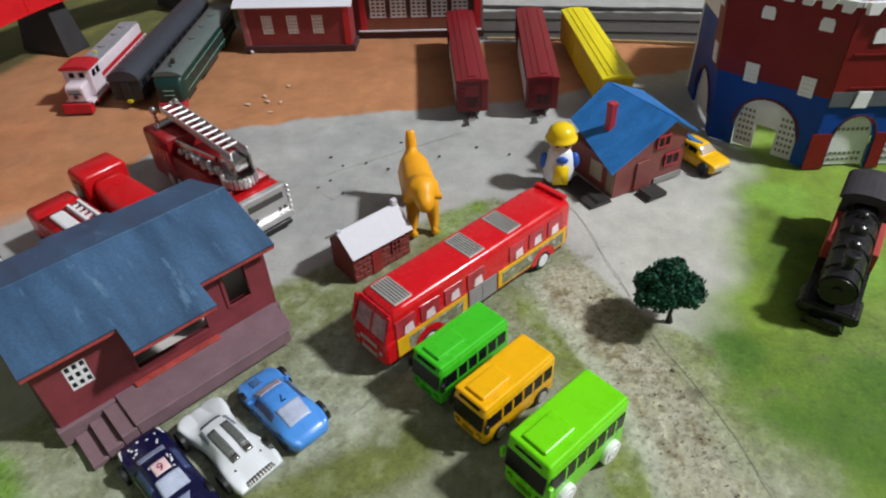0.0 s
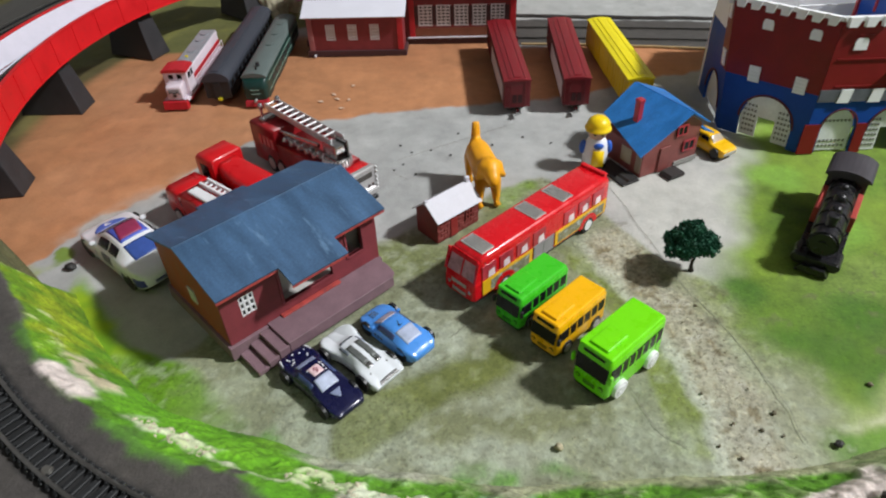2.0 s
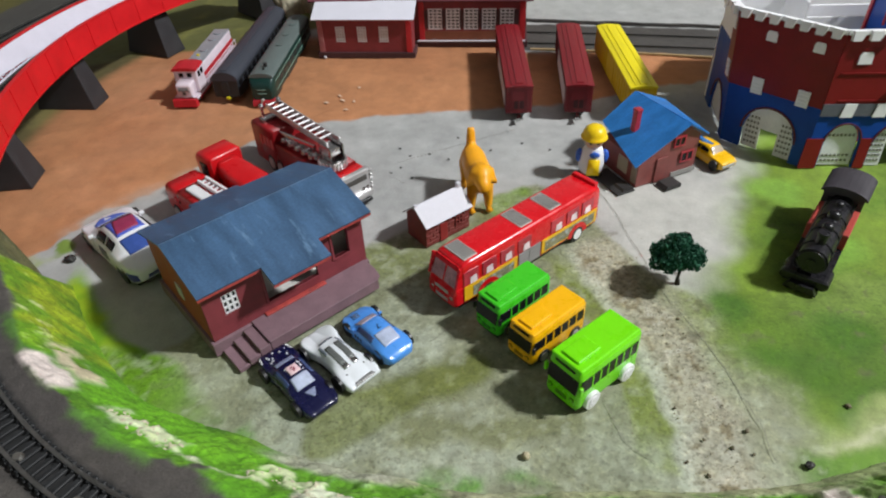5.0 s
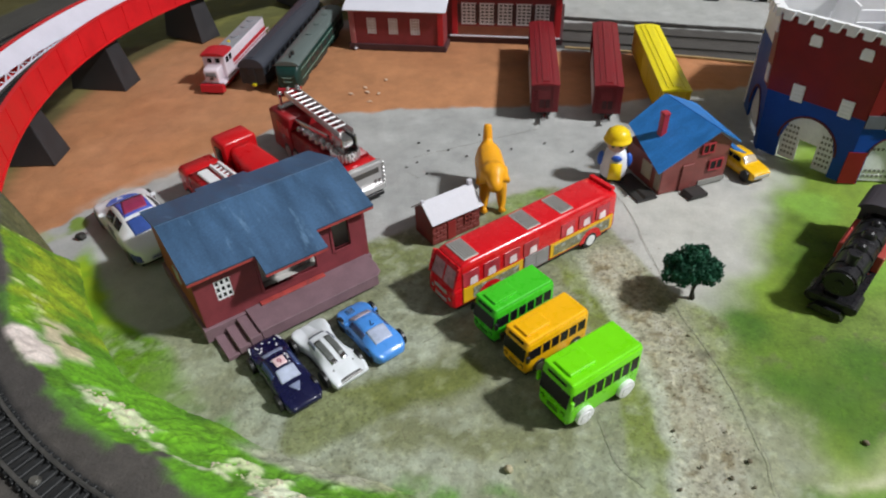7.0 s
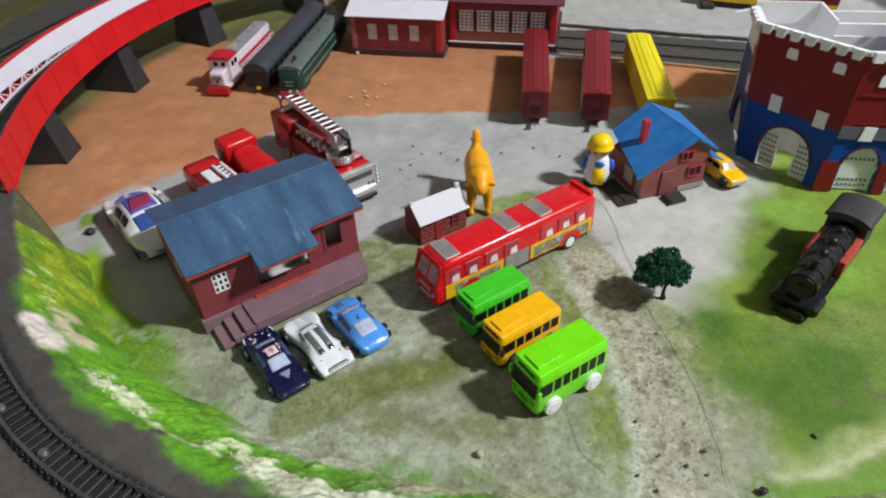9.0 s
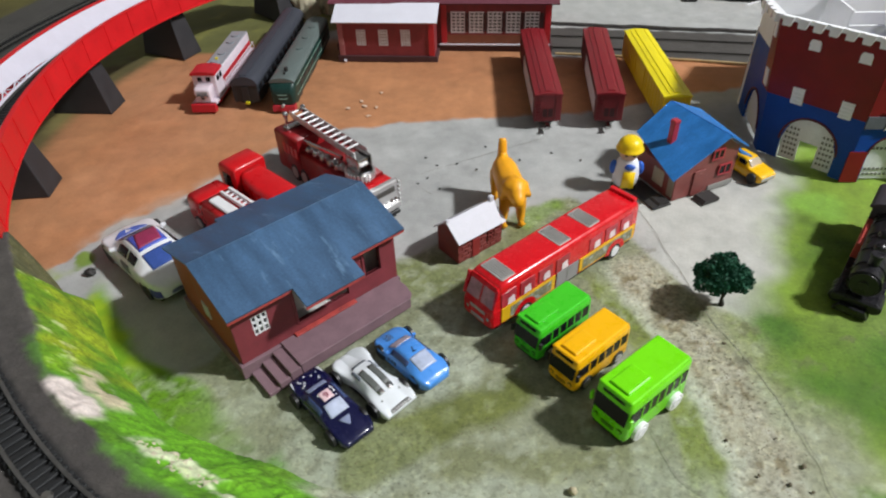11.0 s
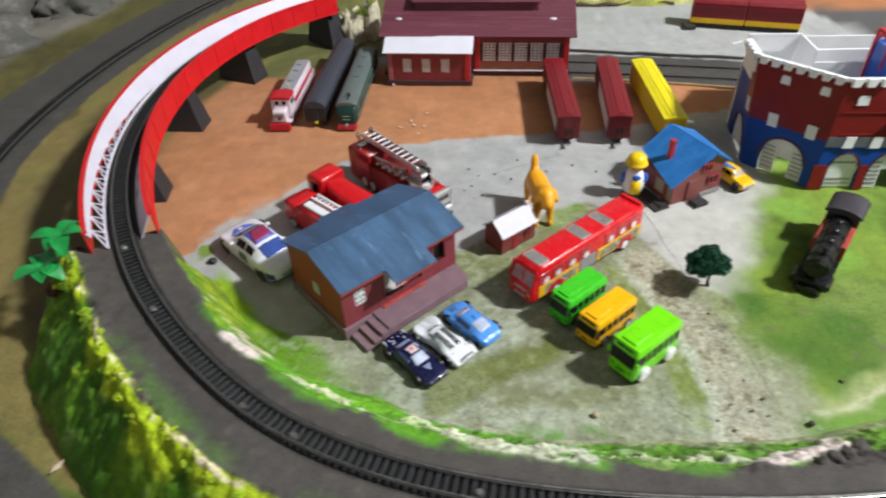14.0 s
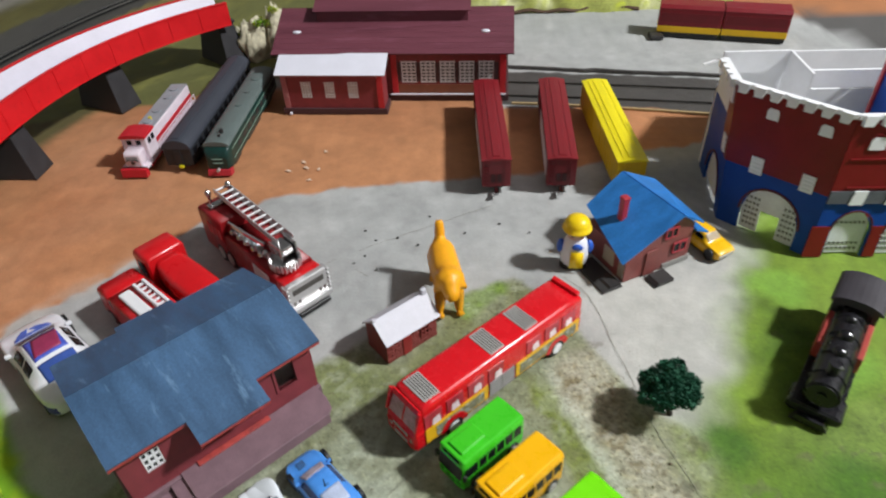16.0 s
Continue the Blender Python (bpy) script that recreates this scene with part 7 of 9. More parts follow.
# ---------------------------------------------------------------- larger white rally car
paint_rally = plastic("rally_white", lin("#e2e3e8"), rough=0.32, coat=0.25)
rally = thing("toy_car", -0.3785, 0.4685, 0, 140, "white toy rally car with red and blue roof print", "toy car")
L = 0.1240
body, skin_r = car_shell(rally, L, 0.0545, [(-0.50, 0.58, 0.64, 0.0090, 0.0180, 0.46, 0.0190), (-0.475, 0.84, 0.88, 0.0066, 0.0222, 0.60, 0.0236), (-0.41, 0.94, 0.98, 0.0054, 0.0240, 0.64, 0.0256), (-0.31, 0.97, 1.0, 0.0048, 0.0244, 0.62, 0.0284), (-0.17, 0.96, 0.99, 0.0046, 0.0236, 0.60, 0.0356),
                                           (-0.04, 0.95, 0.97, 0.0046, 0.0230, 0.59, 0.0376), (0.06, 0.95, 0.97, 0.0046, 0.0226, 0.59, 0.0370), (0.13, 0.95, 0.97, 0.0046, 0.0222, 0.61, 0.0330), (0.25, 0.96, 0.99, 0.0047, 0.0218, 0.66, 0.0238), (0.36, 0.95, 0.98, 0.0050, 0.0204, 0.66, 0.0214), (0.44, 0.82, 0.87, 0.0058, 0.0176, 0.58, 0.0182), (0.50, 0.46, 0.52, 0.0080, 0.0126, 0.36, 0.0132)],
                         paint_rally, 0.0092, (-0.31, 0.31), M["vent_dark"], 0.0080)
rally_glass = plastic("rally_glass", lin("#3a5296"), rough=0.18, var=0.2)
skin_patch("rear_window", skin_r, L, -0.335, -0.185, (-0.33, -0.34), (0.33, 0.34), rally_glass, body, "blue-tinted rear window")
skin_patch("windscreen", skin_r, L, 0.10, 0.235, (-0.34, -0.38), (0.34, 0.38), M["glass_dark"], body, "dark windscreen")
skin_patch("roof_print", skin_r, L, -0.155, 0.075, (-0.31, -0.31), (0.31, 0.31), plastic("rally_blue", lin("#4557b6"), rough=0.35, var=0.15), body, "blue roof print", 0.0004)
skin_patch("roof_square", skin_r, L, -0.125, 0.050, (-0.20, -0.31), (0.27, 0.14), plastic("rally_red", lin("#8f3152"), rough=0.35, var=0.2), body, "dark red roof patch", 0.0009)
blue_print = plastic("rally_blue_print", lin("#4a68bc"), rough=0.35, var=0.2)
for x0, x1, lo, hi in ((0.265, 0.300, (-0.34, -0.30), (0.34, 0.30)), (0.300, 0.355, (-0.30, -0.10), (-0.08, 0.02)), (0.300, 0.370, (0.08, 0.02), (0.28, 0.12))):
    skin_patch("hood_print", skin_r, L, x0, x1, lo, hi, blue_print, body, "blue hood print", 0.0004)
for s in (-1, 1):
    lo, hi = sorted((s * 0.46, s * 0.61))
    for x0, x1 in ((-0.17, -0.055), (-0.035, 0.115)):
        skin_patch("side_window", skin_r, L, x0, x1, (lo, lo), (hi, hi), M["glass_dark"], body, "dark side window", n=6, m=3)
    lo, hi = sorted((s * 0.70, s * 0.90))
    skin_patch("door_patch", skin_r, L, -0.10, 0.04, (lo, lo), (hi, hi), surface("rally_dark_patch", lin("#5c5c62"), rough=0.4, var=0.2), body, "dark door patch", n=5, m=4)
    lo, hi = sorted((s * 0.80, s * 0.97))
    skin_patch("rear_print", skin_r, L, -0.485, -0.40, (lo, lo), (hi, hi), plastic("rally_violet", lin("#4d4fa0"), rough=0.35), body, "violet bumper print", n=5, m=4)
    bm = bmesh.new()
    box(bm, 0.0170, 0.0205, s * 0.0262 - 0.0026, s * 0.0262 + 0.0026, 0.0232, 0.0266, 0.0009)
    part("mirror", bm, paint_rally, rally, "white mirror")
bm = bmesh.new()
box(bm, -0.0620, -0.0600, -0.0130, 0.0130, 0.0092, 0.0140, 0.0007)
part("rear_bumper", bm, plastic("rally_violet_band", lin("#5557a4"), rough=0.35), rally, "violet rear bumper band")

# ---------------------------------------------------------------- yellow taxi-like car beside the cottage
paint_yellow = plastic("car_yellow", lin("#efb916"), rough=0.3, coat=0.3)
L = 0.0640
yellow_car = thing("toy_car", 0.2300, 0.6360, 0, -60, "yellow toy car parked beside the cottage", "toy car")
body, skin_y = car_shell(yellow_car, L, 0.0280, [(-0.50, 0.80, 0.84, 0.0048, 0.0130, 0.62, 0.0136), (-0.47, 0.92, 0.95, 0.0034, 0.0144, 0.66, 0.0158), (-0.40, 0.98, 1.0, 0.0028, 0.0146, 0.68, 0.0196), (-0.32, 0.98, 1.0, 0.0028, 0.0146, 0.68, 0.0222), (0.0, 0.98, 1.0, 0.0028, 0.0142, 0.68, 0.0224),
                                                 (0.06, 0.98, 1.0, 0.0028, 0.0140, 0.68, 0.0212), (0.19, 0.98, 1.0, 0.0028, 0.0138, 0.72, 0.0146), (0.44, 0.95, 0.97, 0.0032, 0.0124, 0.72, 0.0128), (0.50, 0.86, 0.88, 0.0046, 0.0106, 0.66, 0.0110)], paint_yellow, 0.0058, (-0.30, 0.31), M["vent"])
skin_patch("windscreen", skin_y, L, 0.06, 0.175, (-0.36, -0.38), (0.36, 0.38), plastic("yellow_car_glass", lin("#b5a58e"), rough=0.2), body, "beige-tinted windscreen")
for s in (-1, 1):
    lo, hi = sorted((s * 0.46, s * 0.61))
    for x0, x1 in ((-0.36, -0.16), (-0.13, 0.07)):
        skin_patch("side_window", skin_y, L, x0, x1, (lo, lo), (hi, hi), M["glass_dark"], body, "dark side window", n=4, m=3)
bm = bmesh.new()
box(bm, 0.0300, 0.0325, -0.0110, 0.0110, 0.0050, 0.0090, 0.0006)
part("bumper", bm, M["vent"], yellow_car, "silver bumper and grille")
yellow_car.scale = (0.84, 0.88, 0.95)

# ---------------------------------------------------------------- red trucks and fire engine
M["truck_red"] = plastic("truck_red", lin("#c3141b"), rough=0.32, var=0.08, coat=0.25)
M["truck_dark"] = plastic("truck_dark_red", lin("#8b1a1f"), rough=0.35, var=0.15)


def truck_wheels(root, xs, hw, r):
    for s in (-1, 1):
        for x in xs:
            wheel(root, x, s * (hw - 0.0024), r, 0.0060, M["vent"])


van = thing("toy_truck", -0.3135, 0.5200, 0, 141, "small red toy truck carrying a white ladder", "toy truck", "red toy rescue trucks")
lofted("cab", [(0.0200, 0.0165, 0.004, 0.0300), (0.0220, 0.0172, 0.004, 0.0315), (0.0400, 0.0170, 0.004, 0.0315), (0.0440, 0.0160, 0.005, 0.0220)], M["truck_red"], van, "red cab", 0.004)
lofted("body", [(-0.0450, 0.0165, 0.005, 0.0300), (-0.0440, 0.0172, 0.005, 0.0315), (0.0200, 0.0172, 0.005, 0.0315)], M["truck_red"], van, "red box body", 0.0025)
bm = bmesh.new()
for y in (-0.0120, -0.004):
    box(bm, -0.030, 0.016, y - 0.0012, y + 0.0012, 0.0312, 0.0350, 0.0004)
box(bm, -0.030, 0.014, 0.0005, 0.0110, 0.0312, 0.0345, 0.0018)
for k in range(7):
    box(bm, -0.027 + k * 0.0065, -0.0255 + k * 0.0065, -0.0120, -0.004, 0.0320, 0.0335)
part("ladder", bm, M["white"], van, "white ladder and tank on the roof")
bm = bmesh.new()
slab(bm, [(0.0432, -0.013, 0.0205), (0.0432, 0.013, 0.0205), (0.0408, 0.013, 0.0295), (0.0408, -0.013, 0.0295)], 0.0007)
part("windscreen", bm, M["glass_dark"], van, "dark windscreen")
truck_wheels(van, (-0.028, 0.028), 0.0172, 0.0072)
van.scale = (1.15, 1.15, 1.18)

pumper = thing("toy_truck", -0.2730, 0.5440, 0, 142, "bright red toy tank truck with square cab", "toy truck", "red toy rescue trucks")
lofted("cab", [(0.0380, 0.0185, 0.006, 0.0470), (0.0400, 0.0195, 0.006, 0.0490), (0.0640, 0.0195, 0.006, 0.0490), (0.0690, 0.0185, 0.007, 0.0460), (0.0705, 0.0175, 0.008, 0.0300)], M["truck_red"], pumper, "red cab", 0.004)
lofted("hopper", [(-0.0700, 0.0120, 0.016, 0.0340), (-0.0640, 0.0165, 0.012, 0.0370), (0.0100, 0.0175, 0.010, 0.0385), (0.0330, 0.0150, 0.010, 0.0420), (0.0390, 0.0135, 0.010, 0.0440)], M["truck_red"], pumper, "red tank body", 0.006)
bm = bmesh.new()
box(bm, -0.068, 0.066, -0.0150, 0.0150, 0.0060, 0.0105, 0.0008)
part("chassis", bm, M["truck_dark"], pumper, "dark red chassis")
for s in (-1, 1):
    bm = bmesh.new()
    box(bm, 0.046, 0.060, s * 0.0194 - 0.0006, s * 0.0194 + 0.0006, 0.027, 0.041, 0.0003, 1)
    part("side_window", bm, M["glass_dark"], pumper, "dark cab window")
    bm = bmesh.new()
    box(bm, 0.040, 0.066, s * 0.0196 - 0.0006, s * 0.0196 + 0.0006, 0.012, 0.024, 0.0003, 1)
    part("door_plate", bm, plastic("truck_pinkish", lin("#b9a3a3"), rough=0.4), pumper, "pale lower door")
    bm = bmesh.new()
    box(bm, -0.030, 0.010, s * 0.0172 - 0.0010, s * 0.0172 + 0.0010, 0.024, 0.0262, 0.0005)
    for k in range(3):
        box(bm, -0.026 + 0.015 * k, -0.020 + 0.015 * k, s * 0.0176 - 0.0008, s * 0.0176 + 0.0008, 0.028, 0.030, 0.0003, 1)
    part("side_rail", bm, M["truck_red"], pumper)
bm = bmesh.new()
slab(bm, [(0.0704, -0.015, 0.0290), (0.0704, 0.015, 0.0290), (0.0692, 0.015, 0.0440), (0.0692, -0.015, 0.0440)], 0.0007)
part("windscreen", bm, M["glass_dark"], pumper, "dark windscreen")
truck_wheels(pumper, (-0.045, -0.028, 0.053), 0.019, 0.0090)
pumper.scale = (1.0, 1.0, 1.10)

fire = thing("fire_engine", -0.2140, 0.5900, 0, -43, "red toy fire engine with chrome ladder and turntable", "toy fire engine", "red toy rescue trucks")
lofted("body", [(-0.0945, 0.0205, 0.006, 0.0430), (-0.0930, 0.0220, 0.006, 0.0445), (-0.0460, 0.0220, 0.006, 0.0455)], M["truck_dark"], fire, "dark red rear body", 0.003)
lofted("mid_body", [(-0.0460, 0.0215, 0.006, 0.0345), (0.0480, 0.0215, 0.006, 0.0330)], M["truck_dark"], fire, "red middle body", 0.002)
lofted("cab", [(0.0480, 0.0215, 0.006, 0.0300), (0.0510, 0.0220, 0.006, 0.0315), (0.0610, 0.0220, 0.006, 0.0315), (0.0650, 0.0210, 0.007, 0.0300)], M["truck_red"], fire, "red low cab", 0.002)
bm = bmesh.new()
box(bm, 0.0620, 0.0690, -0.0225, 0.0225, 0.0065, 0.0318, 0.0012)
box(bm, 0.0675, 0.0730, -0.0235, 0.0235, 0.0065, 0.0115, 0.0010)
front = part("front_panel", bm, M["ladder_chrome"], fire, "chrome front panel")
bm = bmesh.new()
box(bm, 0.0687, 0.0697, -0.0180, 0.0180, 0.0225, 0.0275, 0.0002, 1)
part("windscreen", bm, M["vent_dark"], front, "grey windscreen")
for s in (-1, 1):
    for k in range(2):
        bm = bmesh.new()
        ball(bm, (0.0693, s * (0.0125 + 0.0055 * k), 0.0145), 0.0022, (0.6, 1, 1), 7)
        part("headlight", bm, M["chrome"], front, "chrome headlight")
    for k in range(6):
        bm = bmesh.new()
        box(bm, 0.0600, 0.0710, s * 0.0235 - 0.0012, s * 0.0235 + 0.0012, 0.0075 + k * 0.0042, 0.0100 + k * 0.0042, 0.0003, 1)
        part("corner_rib", bm, M["ladder_chrome"], front, "chrome rib")
    bm = bmesh.new()
    box(bm, 0.006, 0.034, s * 0.0218 - 0.0007, s * 0.0218 + 0.0007, 0.014, 0.028, 0.0005)
    part("locker", bm, M["ladder_chrome"], fire, "chrome side locker")
    for k in range(4):
        bm = bmesh.new()
        box(bm, -0.078 + k * 0.0075, -0.0725 + k * 0.0075, s * 0.0222 - 0.0006, s * 0.0222 + 0.0006, 0.026, 0.036, 0.0003, 1)
        part("rear_panel", bm, M["truck_red"], fire)
bm = bmesh.new()
cyl(bm, (0.0400, -0.003, 0.0335), (0.0400, -0.003, 0.0400), 0.0150, n=28)
tt = part("turntable", bm, M["chrome"], fire, "chrome turntable")
for k in range(24):
    a = 2 * math.pi * k / 24
    bm = bmesh.new()
    box(bm, -0.0006, 0.0006, -0.0009, 0.0009, 0.0345, 0.0415, m=Matrix.Translation((0.0400 + 0.0155 * math.cos(a), 0.0155 * math.sin(a) - 0.003, 0)) @ Matrix.Rotation(a, 4, "Z"))
    part("turntable_rib", bm, M["ladder_chrome"], tt)
bm = bmesh.new()
for s in (-1, 1):
    box(bm, 0.026, 0.047, s * 0.0085 - 0.0012, s * 0.0085 + 0.0012, 0.0400, 0.0530, 0.0012)
box(bm, 0.024, 0.044, -0.0070, 0.0070, 0.0430, 0.0500, 0.0015)
part("ladder_mount", bm, M["chrome"], fire, "chrome ladder mount")
slope = Matrix.Translation((-0.0200, 0.0060, 0.0525)) @ Matrix.Rotation(radians(2.5), 4, "Y")
bm = bmesh.new()
for s in (-1, 1):
    box(bm, -0.0640, 0.0540, s * 0.0084 - 0.0008, s * 0.0084 + 0.0008, -0.0020, 0.0030, 0.0004, 1, m=slope)
    box(bm, -0.0620, 0.0520, s * 0.0066 - 0.0007, s * 0.0072 + 0.0007, -0.0048, -0.0014, 0.0003, 1, m=slope)
lad = part("ladder", bm, M["ladder_chrome"], fire, "chrome ladder rails")
bm = bmesh.new()
box(bm, -0.0600, 0.0500, -0.0062, 0.0062, -0.0046, -0.0034, m=slope)
part("ladder_bed", bm, M["truck_dark"], lad, "dark bed under the rungs")
for k in range(11):
    bm = bmesh.new()
    p0, p1 = slope @ Vector((-0.0607 + k * 0.0100, -0.0080, 0.0017)), slope @ Vector((-0.0607 + k * 0.0100, 0.0080, 0.0017))
    cyl(bm, tuple(p0), tuple(p1), 0.0012, n=10)
    part("rung", bm, M["ladder_chrome"], lad, "chrome rung")
bm = bmesh.new()
for k in range(5):
    x = -0.040 + k * 0.013
    cyl(bm, (x, -0.0110, 0.0340), (x + 0.011, -0.0120, 0.0400), 0.0040, n=10, bevel=0.0006)
    ball(bm, (x + 0.005, -0.0155, 0.0385), 0.0032, n=7)
tube(bm, [(-0.045, -0.013, 0.043), (-0.01, -0.014, 0.047), (0.022, -0.011, 0.048)], 0.0022, 8)
part("hose_gear", bm, M["chrome"], fire, "chrome hose gear")
bm = bmesh.new()
for s in (-1, 1):
    cyl(bm, (-0.078, s * 0.012, 0.0450), (-0.078, s * 0.012, 0.0580), 0.0018, n=10)
    ball(bm, (-0.078, s * 0.012, 0.0590), 0.0034, n=7)
box(bm, -0.0820, -0.0730, -0.016, 0.016, 0.0450, 0.0480, 0.0008)
part("rear_rack", bm, M["chrome"], fire, "chrome ladder rest")
bm = bmesh.new()
box(bm, -0.080, 0.076, -0.0180, 0.0180, 0.0035, 0.0065)
part("chassis", bm, M["black"], fire, "black chassis")
truck_wheels(fire, (-0.062, -0.044, 0.058), 0.0215, 0.0092)
fire.scale = (0.98, 0.95, 1.24)

# ---------------------------------------------------------------- rolling stock
def bogie(root, x, hw, z=0.0):
    """A two-axle truck under a car."""
    bm = bmesh.new()
    for s in (-1, 1):
        box(bm, x - 0.0135, x + 0.0135, s * (hw - 0.005) - 0.0010, s * (hw - 0.005) + 0.0010, z + 0.0035, z + 0.0075, 0.0006, 1)
    box(bm, x - 0.004, x + 0.004, -hw + 0.005, hw - 0.005, z + 0.0045, z + 0.0075)
    b = part("bogie", bm, M["dark_metal"], root, "dark bogie frame")
    for dx in (-0.009, 0.009):
        bm = bmesh.new()
        for s in (-1, 1):
            cyl(bm, (x + dx, s * 0.0082 - 0.0012, z + 0.0052), (x + dx, s * 0.0082 + 0.0012, z + 0.0052), 0.0052, n=16)
        cyl(bm, (x + dx, -0.0082, z + 0.0052), (x + dx, 0.0082, z + 0.0052), 0.0010, n=8)
        part("wheelset", bm, M["steel"], b, "steel wheelset")


def coupler(root, x, s, mat):
    bm = bmesh.new()
    box(bm, min(x, x + s * 0.010), max(x, x + s * 0.010), -0.0022, 0.0022, 0.0060, 0.0090, 0.0004, 1)
    box(bm, min(x + s * 0.009, x + s * 0.0135), max(x + s * 0.009, x + s * 0.0135), -0.0042, 0.0020, 0.0052, 0.0096, 0.0008, 1)
    box(bm, min(x + s * 0.012, x + s * 0.0150), max(x + s * 0.012, x + s * 0.0150), -0.0046, -0.0024, 0.0052, 0.0096, 0.0006, 1)
    part("coupler", bm, mat, root, "coupler")


def boxcar(x, y, turn, L, color, roof_color, label, white_panel, yellow=False):
    side = surface("boxcar_" + color[1:], lin(color), rough=0.45, var=0.10, scale=60, bump=0.15, coat=0.1)
    roofm = surface("boxcar_roof_" + roof_color[1:], lin(roof_color), rough=0.42, var=0.10, scale=60, stretch=(0.3, 1.5, 1), bump=0.15)
    root = thing("freight_car", x, y, 0, turn, label, "freight car", "freight cars on the yard")
    hl, hw, z0, z1 = L / 2, 0.0165, 0.0100, 0.0455
    bm = bmesh.new()
    box(bm, -hl, hl, -hw, hw, z0, z1, 0.0006)
    body = part("body", bm, side, root, "ribbed car body")
    bm = bmesh.new()
    prism(bm, [(-hw - 0.0010, z1 - 0.0006), (hw + 0.0010, z1 - 0.0006), (hw + 0.0006, z1 + 0.0006), (0.006, z1 + 0.0026), (-0.006, z1 + 0.0026), (-hw - 0.0006, z1 + 0.0006)], "x", -hl - 0.0012, hl + 0.0012)
    roof = part("roof", bm, roofm, root, "painted roof")
    bm = bmesh.new()
    box(bm, -hl + 0.004, hl - 0.004, -0.0042, 0.0042, z1 + 0.0022, z1 + 0.0036, 0.0005)
    part("roof_walk", bm, roofm, roof, "raised roof walk")
    for s in (-1, 1):
        bm = bmesh.new()
        box(bm, -hl + 0.004, hl - 0.004, s * 0.0096 - 0.0006, s * 0.0096 + 0.0006, z1 + 0.0010, z1 + 0.0026)
        part("roof_rib", bm, roofm, roof)
        for k in range(18):
            bm = bmesh.new()
            xx = -hl + 0.006 + k * (L - 0.012) / 17
            box(bm, xx - 0.0005, xx + 0.0005, s * hw - 0.0006, s * hw + 0.0006, z0 + 0.001, z1 - 0.001)
            part("side_rib", bm, side, body)
        bm = bmesh.new()
        if white_panel:
            box(bm, -hl * 0.35, hl * 0.86, s * (hw + 0.0005) - 0.0004, s * (hw + 0.0005) + 0.0005, z0 + 0.004, z1 - 0.010)
            part("side_board", bm, surface("side_board_white", lin("#c9bfc0"), rough=0.5, var=0.08), body, "white board on the side")
        else:
            box(bm, -hl * 0.18, hl * 0.18, s * (hw + 0.0005) - 0.0004, s * (hw + 0.0006) + 0.0005, z0 + 0.001, z1 - 0.002)
            part("sliding_door", bm, side, body, "sliding door")
        bm = bmesh.new()
        box(bm, hl - 0.0004, hl + 0.0008, s * 0.0105 - 0.0010, s * 0.0105 + 0.0010, z0, z1 - 0.001)
        part("end_post", bm, side, body)
    for k in range(2):
        bm = bmesh.new()
        y0 = -0.0062 + k * 0.0068
        box(bm, hl, hl + 0.0006, y0, y0 + 0.0054, z0 + 0.006, z0 + 0.0170)
        part("end_window", bm, plastic("end_dark", shade(lin(color), 0.25), rough=0.4), body, "dark end window")
    bm = bmesh.new()
    for k in range(6):
        box(bm, hl + 0.0006, hl + 0.0016, -0.0150, -0.0085, z0 + 0.003 + k * 0.0045, z0 + 0.0038 + k * 0.0045)
    for yy in (-0.0150, -0.0085):
        box(bm, hl + 0.0006, hl + 0.0016, yy - 0.0004, yy + 0.0004, z0, z1 - 0.002)
    part("end_ladder", bm, side, body, "end ladder")
    bm = bmesh.new()
    box(bm, -hl + 0.002, hl - 0.002, -0.008, 0.008, 0.0075, z0 + 0.0004)
    part("underframe", bm, M["dark_metal"], root, "dark underframe")
    for s in (-1, 1):
        bogie(root, s * (hl - 0.026), 0.0165)
        coupler(root, s * hl, s, M["chrome"] if s > 0 else M["dark_metal"])
    return root


boxcar(0.0115, 0.8390, 272.5, 0.2080, "#6a161d", "#7c1a22", "maroon boxcar with a white board on its side", True)
boxcar(0.0940, 0.8400, 268.2, 0.2080, "#6a161d", "#7c1a22", "maroon boxcar with white side board, silver coupler", True)
boxcar(0.1612, 0.8330, 273.4, 0.2080, "#cfae12", "#e6d516", "bright yellow boxcar with ridged roof", False, True)


